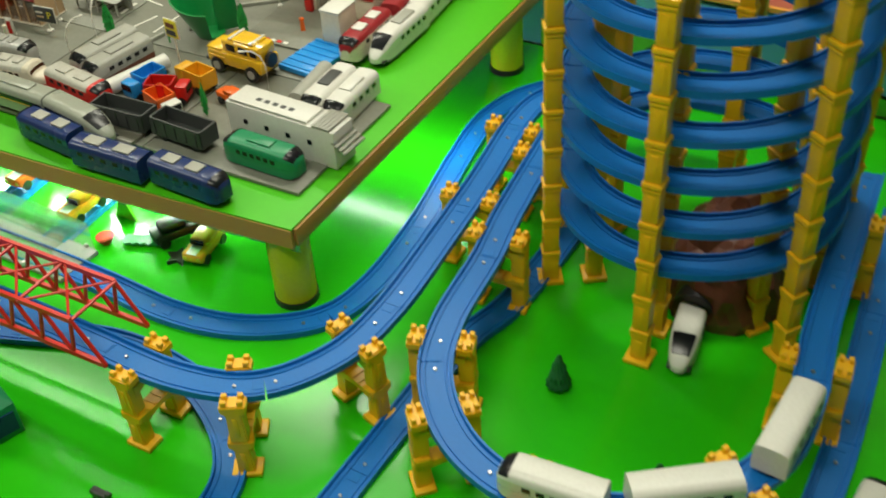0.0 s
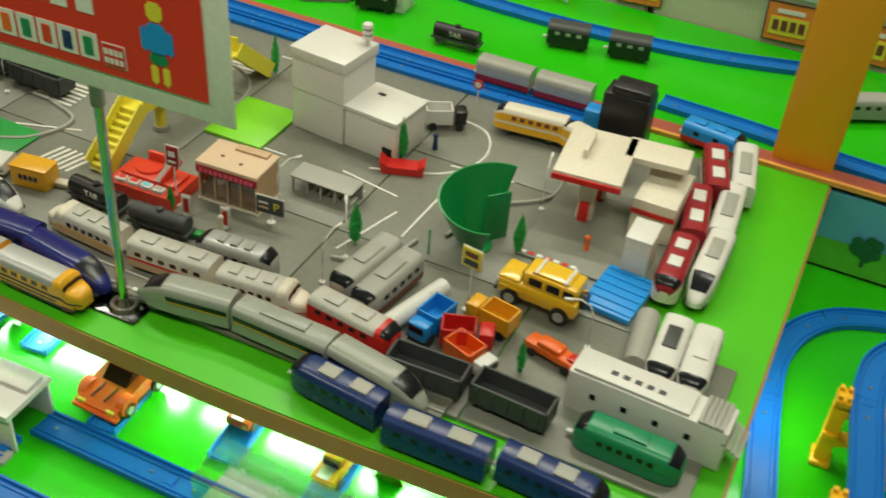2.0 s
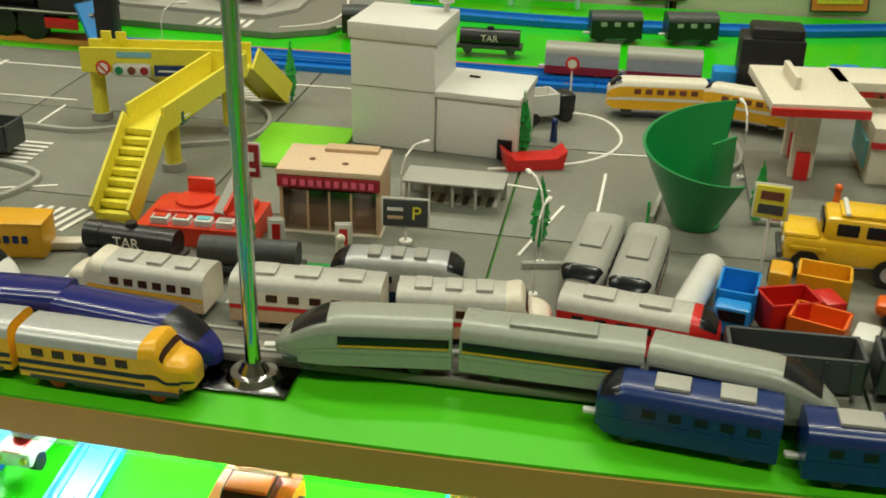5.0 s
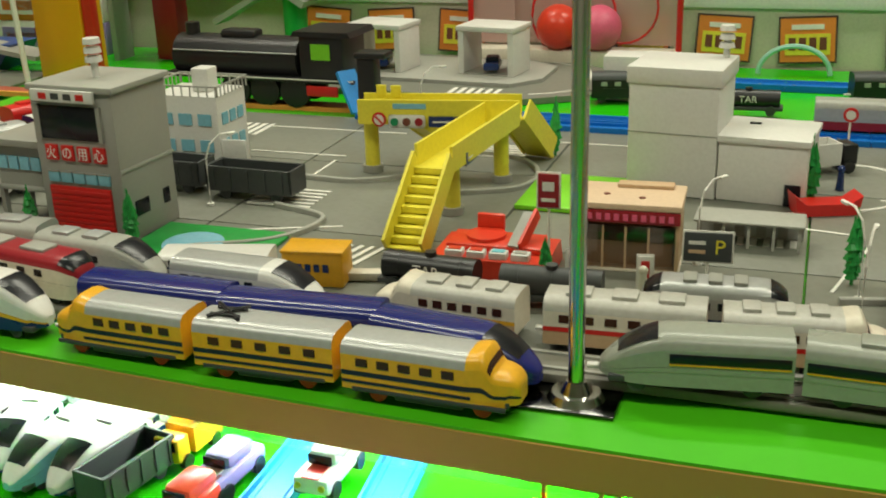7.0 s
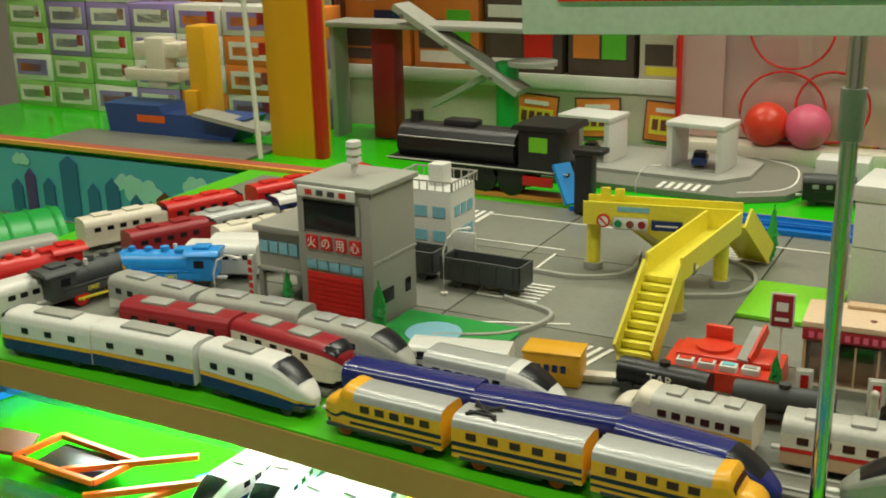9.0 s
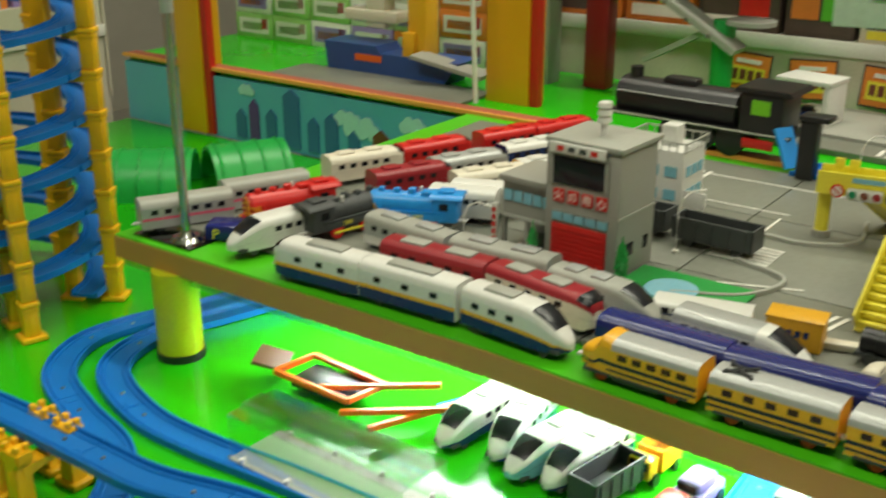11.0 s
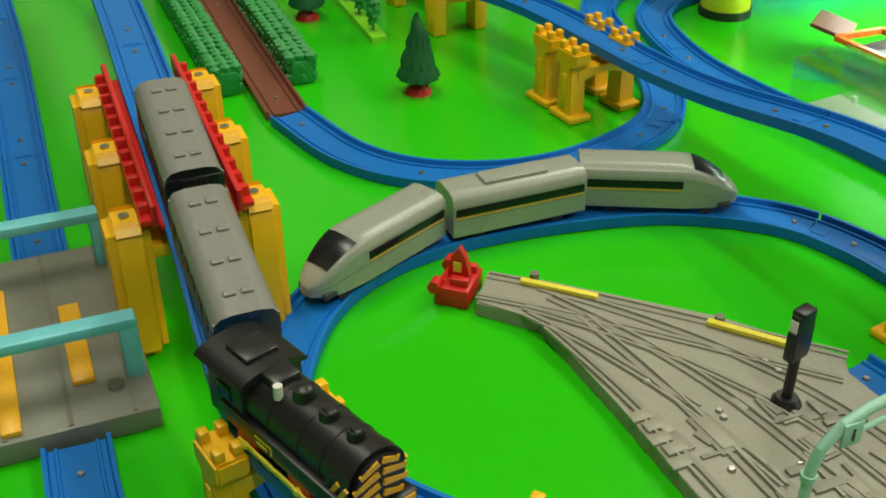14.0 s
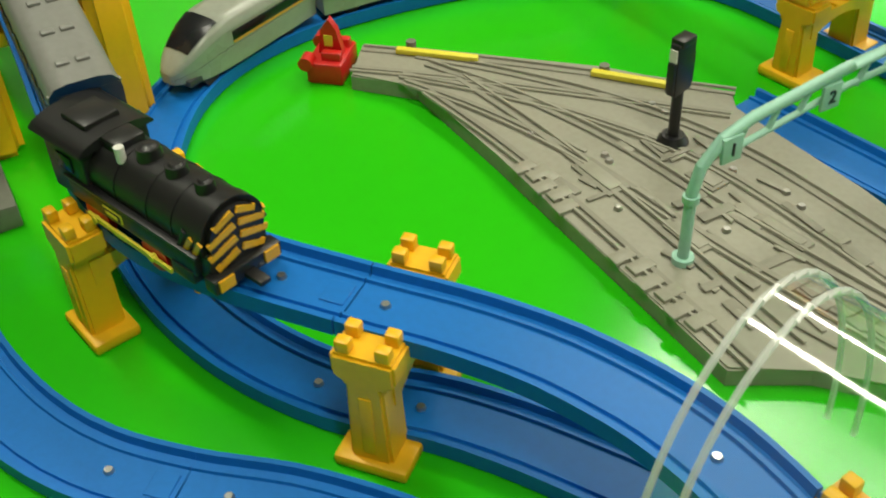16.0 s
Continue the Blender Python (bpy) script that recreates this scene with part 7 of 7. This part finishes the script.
# red bridge plates under the passenger coaches
e = thing("red_bridge_deck", "red plastic toy bridge deck with slatted sides", "toy bridge", "", pose(-1.532, -0.724, 0.0985, 0, 1.2, -8.5))
part("floor_plate", box(B(), (0, 0, 0.001), (0.235, 0.05, 0.003)), RED, e)
for s in (-1, 1):
    sd = part("side_wall", box(B(), (0, s * 0.0275, 0.010), (0.235, 0.004, 0.016), 0.001), RED, e)
    part("outer_slope", rod((-0.117, s * 0.0325, 0.006), (0.117, s * 0.0325, 0.006), 0.008, 0.003), RED, sd, smooth=False)
    for k in range(12):
        part("slat", box(B(), (-0.105 + 0.0191 * k, s * 0.0320, 0.0090), (0.005, 0.008, 0.010), 0.0006), RED, sd)
# grey station with aqua arches
e = thing("toy_station", "grey toy station platform with aqua arches", "toy station", "", pose(-1.46, -0.838, 0, 0, 0, -8))
part("platform", box(B(), (0, 0, 0.008), (0.21, 0.105, 0.016), 0.0015), ROADG, e)
for y in (-0.038, 0.0, 0.038):
    part("groove", box(B(), (0, y, 0.0163), (0.205, 0.003, 0.0012)), YARDD, e)
part("platform_strip", box(B(), (0.02, 0.012, 0.018), (0.09, 0.014, 0.004), 0.001), OCHRE, e, "orange platform strip")
part("platform_strip", box(B(), (0.02, -0.034, 0.018), (0.16, 0.012, 0.004), 0.001), OCHRE, e, "orange platform strip")
for x in (-0.08, 0.062):
    a = part("arch", box(B(), (x, 0.044, 0.034), (0.014, 0.012, 0.040), 0.002), AQUA, e)
    part("arch_leg", box(B(), (x, -0.05, 0.034), (0.014, 0.010, 0.040), 0.002), AQUA, a)
    part("arch_beam", box(B(), (x, -0.002, 0.056), (0.014, 0.104, 0.008), 0.002), AQUA, a)
part("bolt", cyl(B(), (0.075, 0.030, 0.018), 0.005, 0.004, seg=14), SCREW, e)
# orange freight train shell at the far left
e = thing("orange_freight_house", "orange toy freight shed beside the spiral tower", "toy building", "", pose(-2.33, -0.33, 0, 0, 0, 72))
part("shed_body", box(B(), (0, 0, 0.022), (0.13, 0.045, 0.044), 0.003), ORANGE, e)
part("shed_roof", side_prism(B(), [(-0.07, 0.044), (0.07, 0.044), (0.062, 0.054), (-0.062, 0.054)], -0.026, 0.026), ORANGE, e)
for k in range(6):
    part("louvre", box(B(), (-0.045 + 0.018 * k, -0.0232, 0.024), (0.012, 0.0014, 0.016)), BROWN, e)
# red truss bridge
e = thing("red_truss_bridge", "red plastic toy truss bridge over the blue track", "toy bridge", "", pose(-0.285, -0.226, Z2 + 0.004))
for s in (-1, 1):
    side = part("truss", rod((-0.20, s * 0.037, 0.003), (0.20, s * 0.037, 0.003), 0.005, 0.007), RED, e, smooth=False)
    part("top_chord", rod((-0.165, s * 0.037, 0.060), (0.165, s * 0.037, 0.060), 0.005, 0.007), RED, side, smooth=False)
    for k in range(8):
        x0, x1 = -0.20 + 0.05 * k, -0.165 + 0.047 * k
        part("diagonal", bar(B(), (x0, s * 0.037, 0.003), (x1, s * 0.037, 0.06), 0.0026, 6), RED, side)
        part("diagonal", bar(B(), (x1, s * 0.037, 0.06), (x0 + 0.05, s * 0.037, 0.003), 0.0026, 6), RED, side)
for k in range(5):
    x0 = -0.165 + 0.0825 * k
    part("top_brace", bar(B(), (x0, -0.037, 0.06), (x0, 0.037, 0.06), 0.0024, 6), RED, e)
    if k < 4:
        part("top_brace", bar(B(), (x0, -0.04, 0.06), (x0 + 0.0825, 0.04, 0.06), 0.0018, 6), RED, e)
        part("top_brace", bar(B(), (x0, 0.04, 0.06), (x0 + 0.0825, -0.04, 0.06), 0.0018, 6), RED, e)

# clear tunnels and sheds at the deck's front
def clear_shed(x, y, l, a, h=0.05, m=None, lab="clear plastic toy train shed on grey base"):
    e = thing("clear_shed", lab, "toy building", "clear sheds", pose(x, y, 0.0005, 0, 0, a))
    part("base", box(B(), (0, 0, 0.004), (l, 0.075, 0.007), 0.001), PALEG, e)
    for s in (-1, 1):
        part("pane", box(B(), (0, s * 0.034, h / 2 + 0.007), (l, 0.0016, h)), m or CLEAR, e).visible_shadow = False
    part("pane", rod((-l / 2, 0, h + 0.009), (l / 2, 0, h + 0.009), 0.07, 0.002), m or CLEAR, e, "clear roof pane", False).visible_shadow = False
    part("ridge", rod((-l / 2, 0, h + 0.012), (l / 2, 0, h + 0.012), 0.03, 0.004), CLEAR, e, "", False).visible_shadow = False
    for k in range(4):
        for s in (-1, 1):
            part("stud", cyl(B(), (-l / 2 + 0.02 + (l - 0.04) * k / 3, s * 0.036, 0.010), 0.003, 0.006, seg=10), WHITE, e)


clear_shed(-0.455, -0.055, 0.20, -2)
clear_shed(-1.36, -0.105, 0.24, -2)
e = thing("white_tunnel", "white toy tunnel shed over the blue track", "toy tunnel", "", pose(-0.895, -0.085, 0.0005, 0, 0, 2))
for s in (-1, 1):
    part("side_wall", box(B(), (0, s * 0.034, 0.028), (0.20, 0.004, 0.056), 0.001), WHITE, e)
part("roof", side_prism(B(), [(-0.10, 0.056), (0.10, 0.056), (0.10, 0.064), (-0.10, 0.064)], -0.040, 0.040), WHITE, e, smooth=False)
part("roof_step", box(B(), (0, 0.018, 0.067), (0.19, 0.03, 0.006), 0.001), WHITE, e)
for k in range(3):
    part("vent", box(B(), (0.03 + 0.02 * k, -0.0365, 0.02), (0.008, 0.0014, 0.016)), DGLASS, e)
part("floor_rail", box(B(), (0, -0.05, 0.003), (0.2, 0.02, 0.005)), PALEG, e)
# toys under the deck
def pod_car(x, y, a, m, lab, z=0.006, k=1.0):
    e = thing("toy_vehicle", lab, "toy car", "toys under the deck", pose(x, y, z, 0, 0, a) @ Matrix.Scale(k, 4))
    part("body", box(B(), (0, 0, 0.014), (0.075, 0.034, 0.016), 0.005), m, e)
    part("cabin", box(B(), (-0.006, 0, 0.027), (0.04, 0.028, 0.014), 0.006), m, e)
    part("windscreen", box(B(), (0.0165, 0, 0.028), (0.002, 0.022, 0.009), 0.001), DGLASS, e)
    part("stripe", box(B(), (0.026, 0, 0.0224), (0.022, 0.016, 0.001)), RED if m is WHITE else PAPER, e)
    for sx in (-1, 1):
        for s in (-1, 1):
            part("wheel", cyl(B(), (sx * 0.024, s * 0.015, 0.007), 0.008, 0.007, "Y", 16), BLACK, e)
            part("lamp", cyl(B(), (0.038, s * 0.011, 0.015), 0.003, 0.002, "X", 10), LEMON if sx > 0 else PAPER, e)


def short_track(x, y, a, l=0.14):
    d = Vector((math.cos(radians(a)), math.sin(radians(a)), 0)) * l / 2
    track([(x - d.x, y - d.y, Z0), (x, y, Z0), (x + d.x, y + d.y, Z0)], BLUE2, 0.3, "light blue toy track piece under the deck", group="loose tracks under the deck")


for x, y, a in ((-0.735, 0.03, 95), (-0.575, 0.06, 95), (-0.435, 0.04, 92), (-0.905, 0.10, 95), (-1.0, 0.10, 92), (-1.20, 0.12, 75), (-1.32, 0.14, 65)):
    short_track(x, y, a)
e = thing("toy_racing_car", "wide orange toy racing car with rear wing on a track piece", "toy car", "", pose(-0.742, 0.022, 0.0075, 0, 0, -92))
part("undertray", box(B(), (0, 0, 0.009), (0.092, 0.066, 0.008), 0.002), BLACK, e)
part("body", side_prism(B(), [(-0.048, 0.012), (0.050, 0.012), (0.052, 0.020), (0.026, 0.028), (-0.020, 0.034), (-0.046, 0.034)], -0.032, 0.032), ORANGE, e, smooth=False)
part("cabin", side_prism(B(), [(-0.034, 0.033), (0.014, 0.030), (-0.002, 0.044), (-0.026, 0.046)], -0.019, 0.019), AMBER, e, smooth=False)
part("cabin_roof", box(B(), (-0.014, 0, 0.046), (0.026, 0.034, 0.004), 0.0015), ORANGE, e)
part("rear_wing", rod((-0.048, -0.038, 0.054), (-0.048, 0.038, 0.054), 0.018, 0.004), ORANGE, e, smooth=False)
part("front_splitter", box(B(), (0.051, 0, 0.0125), (0.010, 0.070, 0.005), 0.0015), ORANGE, e)
for s in (-1, 1):
    part("wing_post", box(B(), (-0.044, s * 0.022, 0.043), (0.006, 0.003, 0.020)), ORANGE, e)
    part("arch", cyl(B(), (0.028, s * 0.030, 0.019), 0.0145, 0.012, "Y", 18), ORANGE, e)
    part("lamp", box(B(), (0.0500, s * 0.023, 0.0195), (0.005, 0.012, 0.006), 0.001), LEMON, e)
    part("bonnet_line", box(B(), (0.030, s * 0.010, 0.0285), (0.030, 0.003, 0.0016), 0.0004), BLACK, e)
    for x in (-0.028, 0.028):
        w = part("wheel", cyl(B(), (x, s * 0.031, 0.0125), 0.0115, 0.010, "Y", 20), BLACK, e)
        part("rim", cyl(B(), (x, s * 0.0365, 0.0125), 0.006, 0.0012, "Y", 16), SILVER, w)
pod_car(-0.575, 0.07, -90, ORANGE, "orange toy racing car", 0.012)
pod_car(-0.435, 0.04, -90, OCHRE, "yellow and white toy train nose on a track piece", 0.012)
pod_car(-0.955, 0.092, -92, WHITE, "white and blue toy train nose on a track piece", 0.012)
pod_car(-1.045, 0.075, -95, BOXV, "purple and white toy truck", 0.004)
pod_car(-1.05, 0.02, -95, CORAL, "red toy truck under the deck", 0.004)
pod_car(-0.27, 0.06, 60, BLACK, "black toy vehicle under the deck", 0.004)
pod_car(-0.21, 0.05, -80, OCHRE, "yellow and black toy robot car", 0.004)
tagged(part("black_star", prism(B(), [(0.02 * (1 if k % 2 else 0.5) * math.cos(k * 0.628), 0.02 * (1 if k % 2 else 0.5) * math.sin(k * 0.628)) for k in range(10)], 0, 0.006), BLACK, None, "", False), "black star-shaped toy part", "toy part").matrix_basis = pose(-0.238, 0.022, 0.0005)
wagon(-1.125, 0.045, -100, 0.085, 0.001, "grey open toy wagon on the lower board")
tipper("yellow_truck", -1.105, 0.11, -95, OCHRE, OCHRE, "yellow toy truck under the deck", 0.001)
for x, y, a, m in ((-1.165, 0.07, -98, WHITE), (-1.205, 0.065, -100, SKYW), (-1.255, 0.085, -82, WHITE), (-1.305, 0.075, -94, WHITE)):
    car("bullet_train_car", ("white and blue" if m is SKYW else "white") + " toy bullet train car under the deck", pose(x, y, 0.001, 0, 0, a), m, WHITE, NAVY if m is WHITE else SKYW, length=0.13, nose="long", windows=4, roofbits=1)
e = thing("orange_frame_truck", "orange toy chassis frame with crossing bars", "toy part", "", pose(-1.49, 0.045, 0.004))
for p, q in (((-0.07, -0.03, 0.02), (0.05, -0.035, 0.02)), ((-0.06, 0.03, 0.02), (0.06, 0.02, 0.02)), ((-0.07, -0.03, 0.02), (-0.06, 0.03, 0.02)), ((0.05, -0.035, 0.02), (0.06, 0.02, 0.02)), ((0.0, -0.03, 0.02), (0.12, 0.05, 0.025)), ((0.05, -0.05, 0.012), (0.16, 0.02, 0.02)), ((0.10, -0.06, 0.012), (0.15, 0.05, 0.012))):
    part("frame_bar", rod(p, q, 0.006, 0.006), ORANGE, e, smooth=False)
part("chassis", box(B(), (-0.005, 0, 0.010), (0.09, 0.05, 0.012), 0.003), BLACK, e)
part("tail_plate", rod((-0.075, 0.0, 0.018), (-0.11, -0.02, 0.028), 0.05, 0.004), BROWN, e)
# red bowl and green feather leaf
e = thing("red_bowl", "small red toy bowl on the lower board", "toy bowl", "", pose(-0.362, 0.005, 0.0005))
part("bowl", cyl(B(), (0, 0, 0.006), 0.007, 0.012, seg=22, r2=0.014), RED, e)
part("bowl_inside", cyl(B(), (0, 0, 0.0122), 0.0115, 0.0008, seg=22), CORAL, e)
e = thing("fallen_tree", "fallen green toy poplar beside the red bowl", "toy tree", "", pose(-0.31, 0.028, 0.004, 0, 0, 22))
part("leaf_blade", prism(B(), [(-0.03, -0.004)] + [(-0.03 + 0.006 * k, -0.008 - 0.004 * (k % 2)) for k in range(1, 11)] + [(0.04, 0)] + [(-0.03 + 0.006 * k, 0.008 + 0.004 * (k % 2)) for k in range(10, 0, -1)] + [(-0.03, 0.004)], 0, 0.004), LEAFB, e, smooth=False)
e = thing("green_fin", "flat lime toy tree lying on the board", "toy tree", "", pose(-0.375, 0.065, 0.0005))
part("fin", side_prism(B(), [(-0.02, 0), (0.02, 0), (0.004, 0.04), (-0.004, 0.04)], -0.002, 0.002), LIME, e)
# brown tunnel hill and white bullet train by the right tower
e = thing("brown_rock_tunnel", "brown moulded toy rock tunnel under the spiral tower", "toy tunnel", "", pose(0.485, 0.30, 0.0))
bm = B()
bmesh.ops.create_icosphere(bm, subdivisions=4, radius=1, matrix=Matrix.Diagonal((0.085, 0.10, 0.14, 1)))
for v in bm.verts:
    v.co *= 1 + 0.16 * noise.noise(v.co * 32) + 0.07 * noise.noise(v.co * 90)
    v.co.z = max(0.0005, v.co.z)
part("rock", bm, BROWN, e, smooth=False)
# solid black drum: the shade inside the tunnel's mouth, put in as colour
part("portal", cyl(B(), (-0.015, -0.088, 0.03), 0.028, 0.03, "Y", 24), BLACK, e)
car("white_bullet_train_car", "white toy bullet train leaving the rock tunnel", pose(0.475, 0.165, 0.001, 0, 0, -82), WHITE, WHITE, WHITE, NAVY, length=0.12, nose="long", windows=4)
for x, y, a, n, tl in ((0.455, -0.211, 184, "round", ""), (0.572, -0.158, 215, "", ""), (0.641, -0.035, 265, "", "")):
    car("white_express_car", "white toy express train car on the raised loop", pose(x, y, Z2 + 0.006, 0, 0, a), WHITE, WHITE, WHITE, length=0.11, nose=n, windows=5)
car("red_train_car", "red toy train car beside the loop", pose(0.735, -0.03, 0.001, 0, 0, 85), RED, WHITE, RED, length=0.115, nose="round", windows=5)
# green half-pipe toys behind the left tower
for x, y, a in ((-2.30, 0.46, 40), (-2.20, 0.60, 60)):
    e = thing("green_pipe_tunnel", "green plastic half-pipe toy tunnel", "toy tunnel", "green tunnels", pose(x, y, 0.0, 0, 0, a) @ Matrix.Scale(1.35, 4))
    bm = B()
    rings = [[bm.verts.new((sx * 0.055, r * math.cos(k * math.pi / 16), r * math.sin(k * math.pi / 16))) for k in range(17)] for sx in (-1, 1) for r in (0.058, 0.052)]
    for i, j in ((0, 2), (1, 3), (0, 1), (2, 3)):
        for k in range(16):
            bm.faces.new((rings[i][k], rings[i][k + 1], rings[j][k + 1], rings[j][k]))
    bmesh.ops.recalc_face_normals(bm, faces=bm.faces)
    part("tunnel_shell", bm, PIPEG, e)
    for k in range(4):
        part("tunnel_rib", pipe(B(), [(-0.045 + 0.03 * k, 0.0585 * math.cos(j * math.pi / 12), 0.0585 * math.sin(j * math.pi / 12)) for j in range(13)], 0.0022, 6), PIPEG, e)
e = thing("cow_figurine", "small black plastic animal figurine", "figurine", "", pose(-0.04, -0.36, 0))
part("body", box(B(), (0, 0, 0.012), (0.024, 0.010, 0.010), 0.003), BLACK, e)
for sx in (-1, 1):
    for s in (-1, 1):
        part("leg", cyl(B(), (sx * 0.008, s * 0.003, 0.004), 0.0016, 0.008, seg=8), BLACK, e)
part("head", box(B(), (0.015, 0, 0.018), (0.008, 0.006, 0.007), 0.002), BLACK, e)
e = thing("green_station_box", "dark green toy station block with blue side", "toy building", "", pose(-0.24, -0.36, 0, 0, 0, 70))
part("block", box(B(), (0, 0, 0.025), (0.10, 0.05, 0.05), 0.002), TGREEN, e)
part("panel", box(B(), (0, -0.026, 0.025), (0.09, 0.002, 0.03)), NAVY, e)
